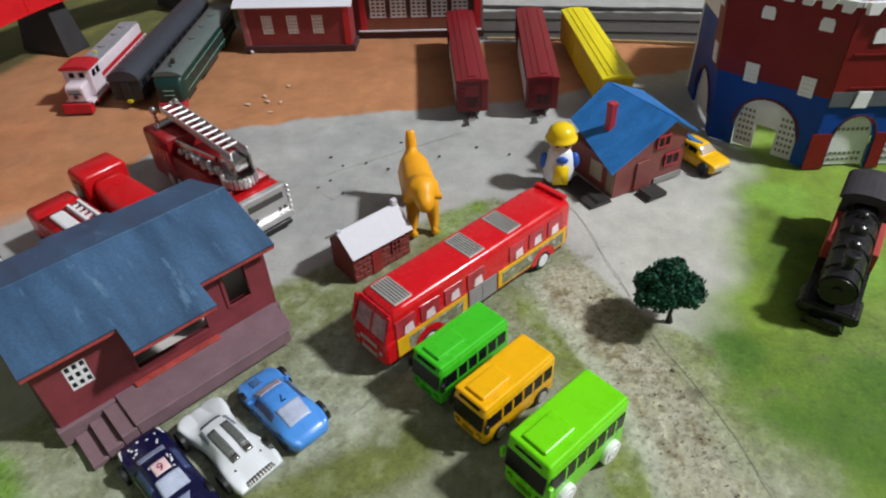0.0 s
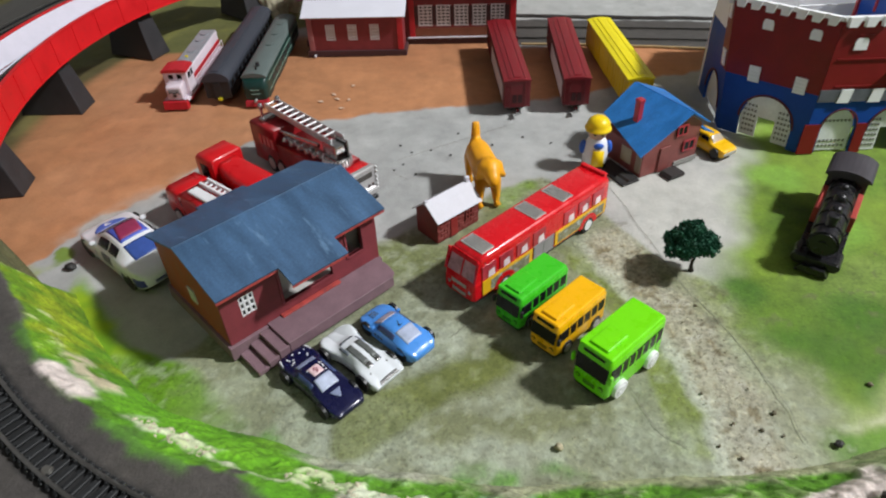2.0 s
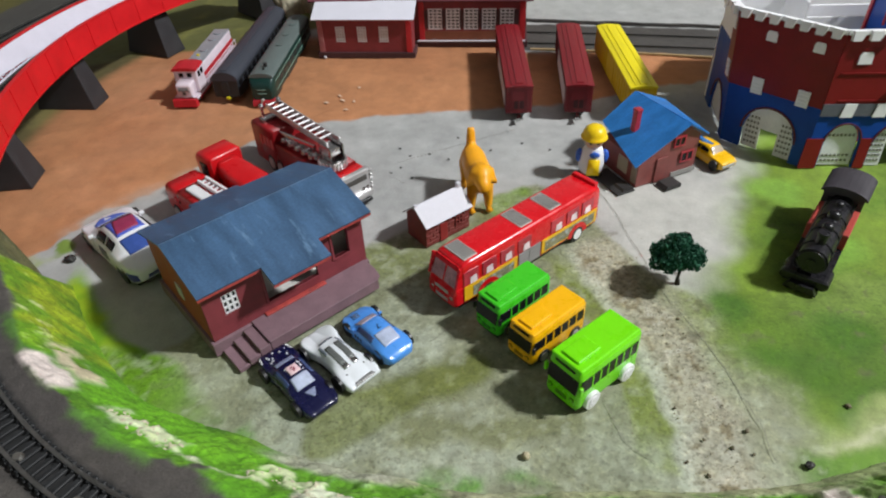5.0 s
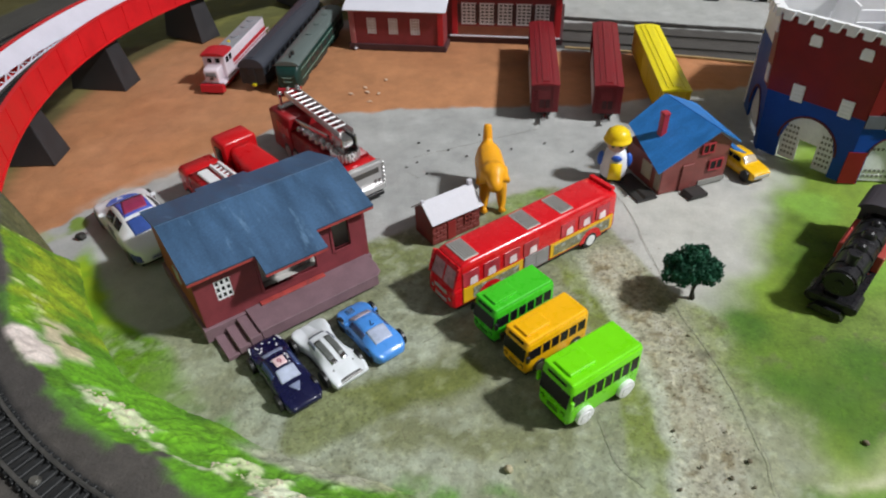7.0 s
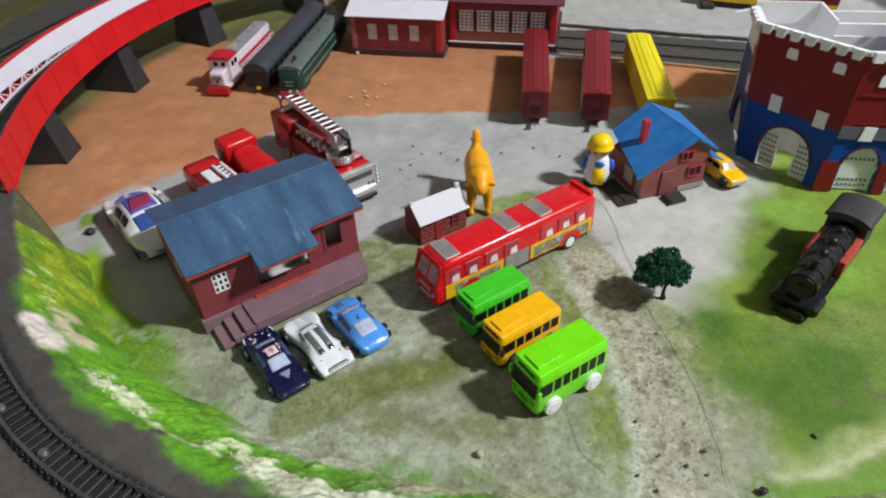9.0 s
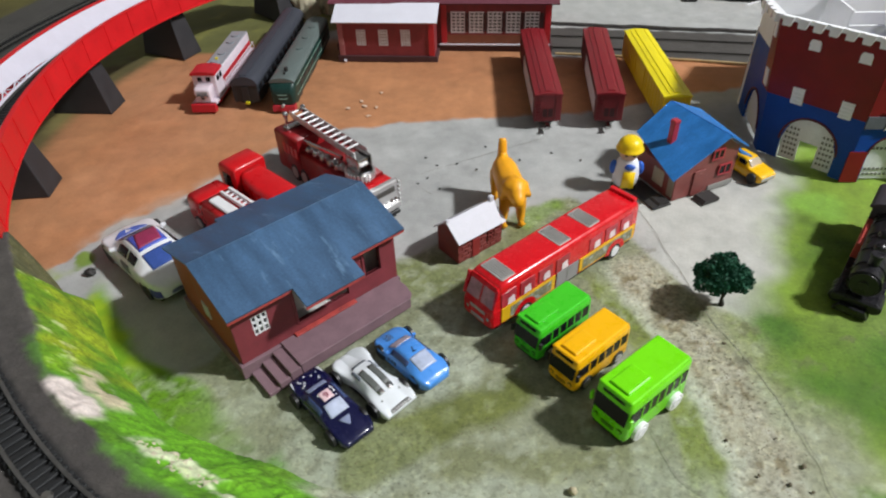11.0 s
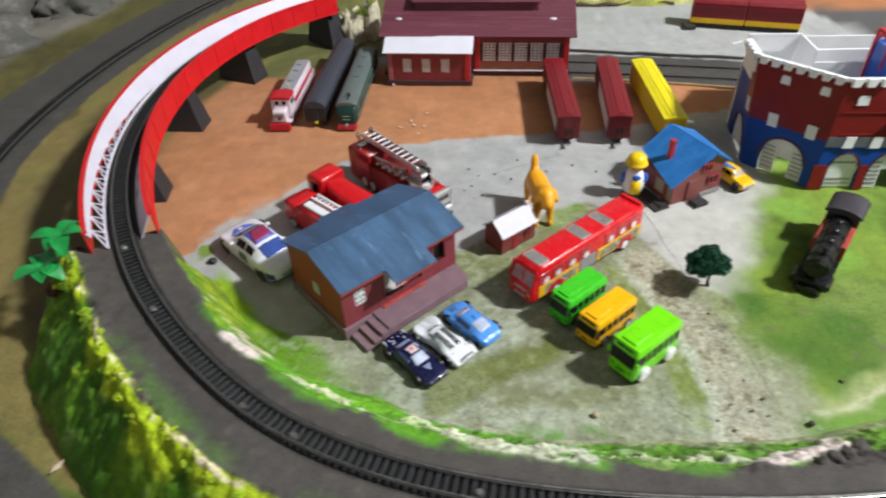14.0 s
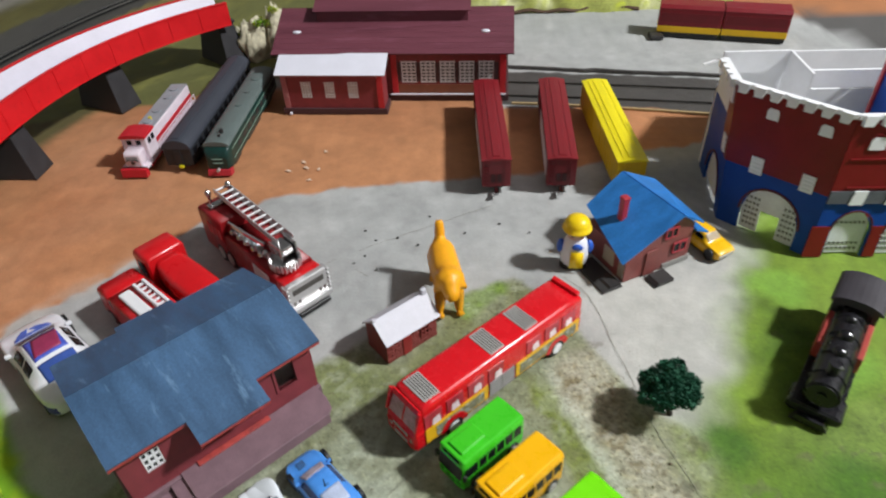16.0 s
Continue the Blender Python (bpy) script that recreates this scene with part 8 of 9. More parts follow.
def hood_loco():
    red = plastic("loco_red", lin("#b81f2a"), rough=0.4, var=0.1)
    white = plastic("loco_white", lin("#dccfd8"), rough=0.42, var=0.07)
    grey = surface("loco_grey_roof", lin("#8d9096"), rough=0.5, var=0.12, bump=0.15)
    root = thing("diesel_locomotive", -0.4350, 0.8730, 0, 270, "red and white hood diesel locomotive", "locomotive", "locomotives on the clay")
    # x ahead is the cab end
    bm = bmesh.new()
    box(bm, -0.094, 0.094, -0.0165, 0.0165, 0.0105, 0.0135, 0.0005)
    part("walkway", bm, white, root, "white walkway")
    lofted("long_hood", [(-0.0900, 0.0112, 0.0135, 0.0385), (-0.0880, 0.0120, 0.0135, 0.0400), (0.0480, 0.0120, 0.0135, 0.0400)], white, root, "white long hood", 0.0015)
    bm = bmesh.new()
    box(bm, -0.0890, 0.0480, -0.0117, 0.0117, 0.0398, 0.0416, 0.0008)
    roof = part("hood_roof", bm, grey, root, "grey hood roof")
    for x in (-0.070, -0.045, -0.005, 0.025):
        bm = bmesh.new()
        cyl(bm, (x, 0, 0.0412), (x, 0, 0.0432), 0.0058, n=16)
        part("roof_fan", bm, grey, roof)
    bm = bmesh.new()
    cyl(bm, (0.018, 0, 0.0412), (0.018, 0, 0.0450), 0.0022, n=10)
    part("beacon", bm, plastic("beacon_yellow", lin("#d6c21d"), rough=0.4), roof, "yellow beacon")
    for s in (-1, 1):
        bm = bmesh.new()
        box(bm, -0.0880, 0.0470, s * 0.0121 - 0.0005, s * 0.0121 + 0.0005, 0.0185, 0.0275)
        part("hood_stripe", bm, red, root, "red hood stripe")
        bm = bmesh.new()
        for k in range(12):
            box(bm, -0.090 + k * 0.0125, -0.0890 + k * 0.0125, s * 0.0162 - 0.0005, s * 0.0162 + 0.0005, 0.0135, 0.0245)
        box(bm, -0.0905, 0.0485, s * 0.0162 - 0.0005, s * 0.0162 + 0.0005, 0.0238, 0.0248)
        part("handrail", bm, white, root, "white handrail")
        bm = bmesh.new()
        box(bm, -0.080, 0.080, s * 0.0164 - 0.0004, s * 0.0164 + 0.0006, 0.0080, 0.0106)
        part("sill", bm, red, root, "red side sill")
    bm = bmesh.new()
    box(bm, 0.0480, 0.0740, -0.0160, 0.0160, 0.0135, 0.0455, 0.0010)
    cab = part("cab", bm, white, root, "white cab")
    bm = bmesh.new()
    prism(bm, [(-0.0172, 0.0448), (0.0172, 0.0448), (0.0160, 0.0478), (0.007, 0.0495), (-0.007, 0.0495), (-0.0160, 0.0478)], "x", 0.0465, 0.0765)
    part("cab_roof", bm, red, cab, "red cab roof")
    for y in (-0.0088, 0.0028):
        bm = bmesh.new()
        box(bm, 0.0738, 0.0746, y, y + 0.0060, 0.0355, 0.0415, 0.0002, 1)
        part("cab_window", bm, M["glass_dark"], cab, "dark cab window")
    for s in (-1, 1):
        for x0 in (0.0515, 0.0620):
            bm = bmesh.new()
            box(bm, x0, x0 + 0.0075, s * 0.0160 - 0.0005, s * 0.0160 + 0.0005, 0.0340, 0.0415, 0.0002, 1)
            part("cab_window", bm, M["glass_dark"], cab, "dark cab window")
    lofted("short_hood", [(0.0740, 0.0108, 0.0135, 0.0330), (0.0880, 0.0108, 0.0135, 0.0325), (0.0915, 0.0095, 0.0140, 0.0300)], white, root, "white short hood", 0.002)
    bm = bmesh.new()
    box(bm, 0.0912, 0.0920, -0.0072, 0.0072, 0.0230, 0.0285, 0.0003, 1)
    plate = part("nose_plate", bm, grey, root, "grey nose plate")
    bm = bmesh.new()
    tube(bm, [(0.0922, -0.0078, 0.0222), (0.0922, -0.0040, 0.0246), (0.0922, 0.0, 0.0226), (0.0922, 0.0040, 0.0246), (0.0922, 0.0078, 0.0222)], 0.0006, 6)
    box(bm, 0.0914, 0.0926, -0.0022, 0.0022, 0.0180, 0.0212, 0.0003, 1)
    part("nose_mark", bm, M["dark_metal"], plate, "dark curved marking")
    bm = bmesh.new()
    prism(bm, [(0.0900, 0.0020), (0.0990, 0.0030), (0.0975, 0.0135), (0.0900, 0.0135)], "y", -0.0165, 0.0165, 0.0005)
    part("pilot", bm, red, root, "red snow plough pilot")
    bm = bmesh.new()
    box(bm, -0.028, 0.028, -0.0120, 0.0120, 0.0025, 0.0106, 0.0015)
    part("fuel_tank", bm, M["dark_metal"], root, "dark fuel tank")
    for x in (-0.060, 0.060):
        bogie(root, x, 0.0165)
    return root


hood_loco()


def arched_coach():
    grey = surface("coach_grey", lin("#3a3d46"), rough=0.55, var=0.12, scale=40, bump=0.2)
    dark = surface("coach_side", lin("#26282c"), rough=0.5, var=0.15, bump=0.2)
    root = thing("passenger_car", -0.3770, 0.9200, 0, 269, "dark grey passenger car with arched roof", "passenger car", "locomotives on the clay")
    hl, hw = 0.1300, 0.0175
    bm = bmesh.new()
    box(bm, -hl, hl, -hw, hw, 0.0100, 0.0340, 0.0008)
    body = part("body", bm, dark, root, "dark grey body")
    bm = bmesh.new()
    arc = [((hw + 0.001) * math.cos(a), 0.0335 + 0.0125 * math.sin(a)) for a in (math.pi * k / 14 for k in range(15))]
    prism(bm, arc, "x", -hl - 0.001, hl + 0.001)
    roof = part("roof", bm, grey, root, "arched grey roof")
    bm = bmesh.new()
    box(bm, -hl + 0.004, hl - 0.004, -0.0050, 0.0050, 0.0452, 0.0468, 0.0006)
    part("roof_ridge", bm, grey, roof)
    for s in (-1, 1):
        for k in range(12):
            bm = bmesh.new()
            x = -hl + 0.014 + k * 0.0206
            box(bm, x, x + 0.012, s * hw - 0.0005, s * hw + 0.0005, 0.0225, 0.0300, 0.0002, 1)
            part("window", bm, M["glass_dark"], body, "dark window")
    bm = bmesh.new()
    box(bm, hl, hl + 0.0012, -0.0045, 0.0045, 0.0105, 0.0320, 0.0004, 1)
    part("end_door", bm, dark, body, "dark end door")
    bm = bmesh.new()
    box(bm, hl - 0.0005, hl + 0.0045, -0.0015, 0.0040, 0.0080, 0.0115, 0.0008)
    part("buffer", bm, plastic("buffer_yellow", lin("#c7b81e"), rough=0.4), root, "yellow coupling block")
    bm = bmesh.new()
    box(bm, -hl + 0.004, hl - 0.004, -0.010, 0.010, 0.0070, 0.0104)
    part("underframe", bm, M["dark_metal"], root, "dark underframe")
    for x in (-0.095, 0.095):
        bogie(root, x, hw)


arched_coach()


def cab_unit():
    green = surface("loco_green", lin("#123530"), rough=0.42, var=0.14, scale=60, bump=0.15, coat=0.1)
    roofm = surface("loco_slate_roof", lin("#5d6866"), rough=0.5, var=0.12, scale=60, bump=0.2)
    pale = plastic("loco_pale_line", lin("#7b998c"), rough=0.4, var=0.15)
    red = plastic("loco_pilot_red", lin("#b02c36"), rough=0.42)
    root = thing("diesel_locomotive", -0.3260, 0.8950, 0, 269.5, "dark green diesel locomotive with grey roof, red pilot", "locomotive", "locomotives on the clay")
    hl, hw = 0.1150, 0.0170
    lofted("body", [(-hl, hw - 0.001, 0.0100, 0.0380), (-hl + 0.003, hw, 0.0095, 0.0395), (hl - 0.014, hw, 0.0095, 0.0395), (hl - 0.006, hw - 0.0008, 0.0095, 0.0380), (hl - 0.001, hw - 0.003, 0.0095, 0.0300), (hl, hw - 0.005, 0.0105, 0.0260)], green, root, "dark green body", 0.004)
    bm = bmesh.new()
    arc = [((hw + 0.0004) * math.cos(a), 0.0385 + 0.0065 * math.sin(a)) for a in (math.pi * k / 12 for k in range(13))]
    prism(bm, arc, "x", -hl + 0.0005, hl - 0.0062, 0.0006)
    roof = part("roof", bm, roofm, root, "slate grey roof")
    for x, r, h in ((hl - 0.030, 0.0026, 0.0500), (hl - 0.020, 0.0016, 0.0475), (0.010, 0.0050, 0.0462), (-0.03, 0.0050, 0.0462), (-0.07, 0.0050, 0.0462)):
        bm = bmesh.new()
        cyl(bm, (x, 0.002, 0.0440), (x, 0.002, h), r, n=14)
        part("roof_vent", bm, M["dark_metal"] if r < 0.003 else roofm, roof, "roof vent")
    for s in (-1, 1):
        for z in (0.0180, 0.0310):
            bm = bmesh.new()
            box(bm, -hl + 0.006, hl - 0.014, s * hw - 0.0004, s * hw + 0.0005, z, z + 0.0008)
            part("side_line", bm, pale, root, "pale side line")
        for k in range(9):
            bm = bmesh.new()
            x = -hl + 0.014 + k * 0.021
            box(bm, x, x + 0.012, s * hw - 0.0004, s * hw + 0.0005, 0.0222, 0.0290, 0.0002, 1)
            part("side_grille", bm, M["dark_metal"], root, "dark side grille")
        bm = bmesh.new()
        slab(bm, [(hl - 0.0058, s * 0.0060 - 0.0046, 0.0318), (hl - 0.0058, s * 0.0060 + 0.0046, 0.0318), (hl - 0.0078, s * 0.0060 + 0.0044, 0.0372), (hl - 0.0078, s * 0.0060 - 0.0044, 0.0372)], 0.0012)
        part("windscreen", bm, M["glass_dark"], root, "dark windscreen half")
    for z, w in ((0.0245, 0.0125), (0.0190, 0.0120)):
        bm = bmesh.new()
        tube(bm, [(hl - 0.0042, -w, z + 0.002), (hl + 0.0004, -w * 0.4, z), (hl + 0.0004, w * 0.4, z), (hl - 0.0042, w, z + 0.002)], 0.0006, 6)
        part("nose_line", bm, pale, root, "pale nose line")
    bm = bmesh.new()
    prism(bm, [(hl - 0.008, 0.0015), (hl + 0.004, 0.0025), (hl + 0.002, 0.0100), (hl - 0.008, 0.0100)], "y", -0.0150, 0.0150, 0.0005)
    part("pilot", bm, red, root, "red pilot")
    bm = bmesh.new()
    cyl(bm, (hl + 0.001, 0, 0.0110), (hl + 0.006, 0, 0.0110), 0.0020, n=10)
    part("coupler", bm, M["vent"], root, "silver coupler")
    bm = bmesh.new()
    box(bm, -0.03, 0.03, -0.0125, 0.0125, 0.0028, 0.0098, 0.0015)
    part("fuel_tank", bm, M["dark_metal"], root, "dark fuel tank")
    for x in (-0.080, 0.080):
        bogie(root, x, hw)


cab_unit()


def steam_loco():
    black = surface("steam_black", (0.012, 0.0115, 0.014), rough=0.30, var=0.25, scale=90, bump=0.2)
    cabm = surface("steam_cab_grey", lin("#38353a"), rough=0.55, var=0.12, bump=0.2)
    tank = plastic("steam_red_tank", lin("#a8443c"), rough=0.45, var=0.1)
    root = thing("steam_locomotive", 0.2895, 0.4750, 0, 234.6, "black toy steam locomotive with red side tanks", "steam locomotive")
    bm = bmesh.new()
    box(bm, -0.074, 0.072, -0.0180, 0.0180, 0.0125, 0.0160, 0.0006)
    part("running_board", bm, black, root, "black running board")
    bm = bmesh.new()
    cyl(bm, (-0.036, 0, 0.0325), (0.0700, 0, 0.0325), 0.0124, n=36)
    boiler = part("boiler", bm, black, root, "shiny black boiler", smooth=False)
    for x, dr in ((0.055, 0.0005), (0.030, 0.0005), (0.004, 0.0005), (-0.020, 0.0005)):
        bm = bmesh.new()
        cyl(bm, (x - 0.0009, 0, 0.0325), (x + 0.0009, 0, 0.0325), 0.0128 + dr, n=28)
        part("boiler_band", bm, black, boiler)
    bm = bmesh.new()
    cyl(bm, (0.0700, 0, 0.0325), (0.0722, 0, 0.0325), 0.0122, 0.0112, n=28)
    cyl(bm, (0.0722, 0, 0.0325), (0.0738, 0, 0.0325), 0.0035, n=12)
    tube(bm, [(0.0705, 0.0126 * math.cos(a), 0.0325 + 0.0126 * math.sin(a)) for a in (2 * math.pi * k / 28 for k in range(29))], 0.0007, 6)
    part("smokebox_door", bm, black, boiler, "black smokebox door")
    for x, r, h, nm in ((0.056, 0.0045, 0.0120, "chimney"), (0.030, 0.0055, 0.0036, "sand_dome"), (0.008, 0.0062, 0.0042, "steam_dome"), (-0.014, 0.0040, 0.0032, "safety_valve")):
        bm = bmesh.new()
        cyl(bm, (x, 0, 0.0440), (x, 0, 0.0445 + h * 0.7), r, r * 0.9, n=18, bevel=0.0008)
        if nm == "chimney":
            cyl(bm, (x, 0, 0.0445 + h * 0.7), (x, 0, 0.0445 + h), r * 1.2, n=18, bevel=0.0005)
        else:
            ball(bm, (x, 0, 0.0445 + h * 0.65), r * 0.92, (1, 1, 0.7), 8)
        part(nm, bm, black, boiler)
    for s in (-1, 1):
        bm = bmesh.new()
        tube(bm, [(0.066, s * 0.0125, 0.0395), (-0.034, s * 0.0125, 0.0395)], 0.0006, 6)
        part("handrail", bm, black, boiler, "thin black handrail")
        bm = bmesh.new()
        box(bm, -0.0330, 0.0150, s * 0.0152 - 0.0030, s * 0.0152 + 0.0030, 0.0160, 0.0330, 0.0008)
        part("side_tank", bm, tank, root, "dull red side tank")
        bm = bmesh.new()
        cyl(bm, (0.050, s * 0.0150, 0.0105), (0.072, s * 0.0150, 0.0105), 0.0058, n=16, bevel=0.0006)
        part("cylinder", bm, black, root, "black cylinder")
        for x, r in ((-0.034, 0.0105), (-0.010, 0.0105), (0.014, 0.0105), (0.060, 0.0058)):
            bm = bmesh.new()
            cyl(bm, (x, s * 0.0110 - 0.0014, r), (x, s * 0.0110 + 0.0014, r), r, n=22)
            w = part("driving_wheel" if r > 0.008 else "pilot_wheel", bm, black, root, "black wheel")
            bm = bmesh.new()
            for k in range(8):
                a = 2 * math.pi * k / 8
                tube(bm, [(x, s * 0.0126, r), (x + r * 0.85 * math.cos(a), s * 0.0126, r + r * 0.85 * math.sin(a))], 0.0006, 5)
            part("spokes", bm, tank, w, "red spokes")
        bm = bmesh.new()
        box(bm, -0.036, 0.060, s * 0.0148 - 0.0007, s * 0.0148 + 0.0007, 0.0082, 0.0104)
        part("side_rod", bm, M["steel"], root, "steel side rod")
    bm = bmesh.new()
    for x0, x1, y0, y1 in ((-0.0700, -0.0345, -0.0180, -0.0162), (-0.0700, -0.0345, 0.0162, 0.0180), (-0.0362, -0.0345, -0.0162, 0.0162)):
        box(bm, x0, x1, y0, y1, 0.0160, 0.0480)
    cab = part("cab", bm, cabm, root, "dark grey cab sides")
    bm = bmesh.new()
    arc = [((0.0210) * math.cos(a), 0.0470 + 0.0085 * math.sin(a)) for a in (math.pi * k / 12 for k in range(13))]
    prism(bm, arc, "x", -0.0725, -0.0285, 0.0006)
    part("cab_roof", bm, cabm, cab, "dark grey arched cab roof")
    bm = bmesh.new()
    box(bm, -0.0740, -0.0560, -0.0160, 0.0160, 0.0160, 0.0340, 0.0010)
    part("bunker", bm, black, root, "black coal bunker")
    bm = bmesh.new()
    box(bm, 0.0700, 0.0735, -0.0185, 0.0185, 0.0080, 0.0150, 0.0006)
    part("buffer_beam", bm, black, root, "black buffer beam")
    bm = bmesh.new()
    prism(bm, [(-0.0140, 0.0015), (0.0140, 0.0015), (0.0100, 0.0085), (-0.0100, 0.0085)], "x", 0.0735, 0.0790)
    part("cowcatcher", bm, black, root, "black cowcatcher")
    root.scale = (0.95, 0.97, 0.95)


steam_loco()


def tram(x, y, turn, L, label):
    red = plastic("tram_maroon", lin("#7d1520"), rough=0.4, var=0.08)
    yellow = plastic("tram_yellow", lin("#e0b312"), rough=0.4, var=0.06)
    root = thing("tram_car", x, y, 0, turn, label, "toy tram car", "coupled tram cars")
    hl, hw = L / 2, 0.0180
    bm = bmesh.new()
    box(bm, -hl, hl, -hw, hw, 0.0080, 0.0165, 0.0006)
    part("lower_body", bm, yellow, root, "yellow lower band")
    bm = bmesh.new()
    box(bm, -hl, hl, -hw, hw, 0.0165, 0.0410, 0.0010)
    body = part("upper_body", bm, red, root, "maroon upper body")
    bm = bmesh.new()
    prism(bm, [(-hw - 0.0005, 0.0405), (hw + 0.0005, 0.0405), (hw * 0.8, 0.0450), (-hw * 0.8, 0.0450)], "x", -hl, hl)
    part("roof", bm, red, root, "maroon roof")
    for s in (-1, 1):
        bm = bmesh.new()
        box(bm, -hl + 0.004, hl - 0.004, s * hw - 0.0004, s * hw + 0.0004, 0.0225, 0.0345)
        part("side_panel", bm, surface("tram_dark_panel", lin("#6a1019"), rough=0.4), body, "recessed maroon panel")
    bm = bmesh.new()
    box(bm, -hl + 0.002, hl - 0.002, -hw * 0.9, hw * 0.9, 0.0015, 0.0080)
    part("chassis", bm, M["black"], root, "black chassis")
    for xx in (-hl * 0.6, hl * 0.6):
        bogie(root, xx, hw)
    root.scale = (1, 1.1, 1.22)


tram(0.3560, 1.2100, -13.6, 0.1010, "maroon and yellow toy tram car")
tram(0.4560, 1.1858, -13.6, 0.1010, "maroon and yellow toy tram car coupled behind")
bm = bmesh.new()
box(bm, 0.290, 0.312, 1.186, 1.210, 0.0, 0.008, 0.002)
tagged(part("buffer_block", bm, M["dark_metal"], None, "small dark grey buffer block beside the tram"), category="buffer block")


def excavator():
    orange = plastic("excavator_orange", lin("#f08a0c"), rough=0.38, var=0.08)
    deep = plastic("excavator_deep_orange", lin("#d8660a"), rough=0.4, var=0.08)
    root = thing("toy_excavator", 0.3535, 0.3195, 0, 220, "orange plastic toy excavator with lowered bucket", "toy excavator")
    bm = bmesh.new()
    loft(bm, [[(x, -w, z), (x, w, z), (x, w, z1), (x, -w, z1)] for x, w, z, z1 in ((-0.0230, 0.0135, 0.010, 0.036), (-0.0060, 0.0140, 0.009, 0.037), (0.0010, 0.0130, 0.010, 0.032))])
    bmesh.ops.bevel(bm, geom=list(bm.edges), offset=0.0012, segments=2, affect="EDGES")
    body = part("front_body", bm, orange, root, "orange front block")
    bm = bmesh.new()
    box(bm, -0.0140, 0.0030, 0.0050, 0.0145, 0.0300, 0.0385, 0.0010)
    part("raised_box", bm, orange, body)
    bm = bmesh.new()
    box(bm, -0.0760, -0.0235, -0.0120, 0.0120, 0.010, 0.023, 0.0012)
    part("chassis", bm, orange, root, "orange chassis")
    for x0, x1, y0, y1, z0, z1, nm, mat in ((-0.066, -0.046, -0.0150, 0.0005, 0.0236, 0.0455, "cab", orange), (-0.040, -0.0260, -0.0110, 0.0110, 0.0236, 0.0300, "bonnet", orange), (-0.073, -0.050, 0.0030, 0.0130, 0.0236, 0.0330, "rear_box", deep)):
        bm = bmesh.new()
        box(bm, x0, x1, y0, y1, z0, z1, 0.0014)
        part(nm, bm, mat, root, "orange " + nm.replace("_", " "))
    for s in (-1, 1):
        for x in (-0.026, -0.064):
            wheel(root, x, s * 0.0170, 0.0112, 0.0080, M["black"])
        bm = bmesh.new()
        loft(bm, [[(x, s * 0.0052 - 0.0009, z - 0.0016), (x, s * 0.0052 + 0.0009, z - 0.0016), (x, s * 0.0052 + 0.0009, z + 0.0016), (x, s * 0.0052 - 0.0009, z + 0.0016)] for x, z in ((-0.001, 0.0225), (0.025, 0.0205), (0.053, 0.0165))])
        part("arm_rail", bm, orange, root, "thin orange arm rail")
    bm = bmesh.new()
    loft(bm, [[(x, -0.0044, z - 0.0014), (x, 0.0044, z - 0.0014), (x, 0.0044, z), (x, -0.0044, z)] for x, z in ((-0.001, 0.0220), (0.025, 0.0200), (0.052, 0.0160))])
    part("arm", bm, deep, root, "deep orange arm trough")
    bm = bmesh.new()
    prism(bm, [(0.0505, 0.004), (0.061, 0.001), (0.0655, 0.004), (0.0650, 0.0150), (0.0600, 0.0185), (0.0520, 0.0190)], "y", -0.0080, 0.0080, 0.0022)
    bucket = part("bucket", bm, orange, root, "orange bucket")
    for k in range(4):
        bm = bmesh.new()
        y = -0.0072 + k * 0.0040
        box(bm, 0.0520, 0.0555, y, y + 0.0022, 0.0180, 0.0204, 0.0005)
        part("bucket_tooth", bm, orange, bucket)


excavator()

# ---------------------------------------------------------------- figures
def skin(root_name, balls, label, category, x, y, turn, material, z=0.0, size=1.14):
    """A moulded toy figure as one plain mesh, blended from overlapping balls."""
    mb = bpy.data.metaballs.new("lump")
    mb.resolution, mb.threshold = 0.0016, 0.35
    tmp = bpy.data.objects.new("lump", mb)
    scene.collection.objects.link(tmp)
    for px, py, pz, r in balls:
        e = mb.elements.new(type="BALL")
        e.co, e.radius = (px, py, pz), r
    me = bpy.data.meshes.new_from_object(tmp.evaluated_get(bpy.context.evaluated_depsgraph_get()))
    bpy.data.objects.remove(tmp)
    me.materials.clear()
    me.materials.append(material)
    for p in me.polygons:
        p.use_smooth = True
    ob = new(root_name, me)
    low = min(v.co.z for v in me.vertices)
    ob.matrix_basis = pose(x, y, z, 0, 0, turn) @ Matrix.Translation((0, 0, -low * size)) @ Matrix.Scale(size, 4)
    return tagged(ob, label, category)


def limb(a, b, r0, r1, n=8):
    return [(*[a[i] + (b[i] - a[i]) * k / (n - 1) for i in range(3)], r0 + (r1 - r0) * k / (n - 1)) for k in range(n)]


dog_balls = limb((-0.020, 0, 0.0335), (0.016, 0, 0.0340), 0.0150, 0.0168, 9)
for px, s in ((0.021, 1), (0.021, -1), (-0.022, 1), (-0.022, -1)):
    dog_balls += limb((px, s * 0.0066, 0.028), (px + 0.002, s * 0.0082, 0.0040), 0.0078, 0.0046, 9)
    dog_balls += [(px + 0.0052, s * 0.0082, 0.0030, 0.0056)]
dog_balls += limb((0.018, 0, 0.038), (0.029, 0, 0.0440), 0.0120, 0.0125, 5) + limb((0.030, 0, 0.0440), (0.043, 0, 0.0370), 0.0118, 0.0076, 5)
dog_balls += limb((0.029, 0.0082, 0.047), (0.031, 0.0104, 0.037), 0.0050, 0.0052, 4) + limb((0.029, -0.0082, 0.047), (0.031, -0.0104, 0.037), 0.0050, 0.0052, 4)
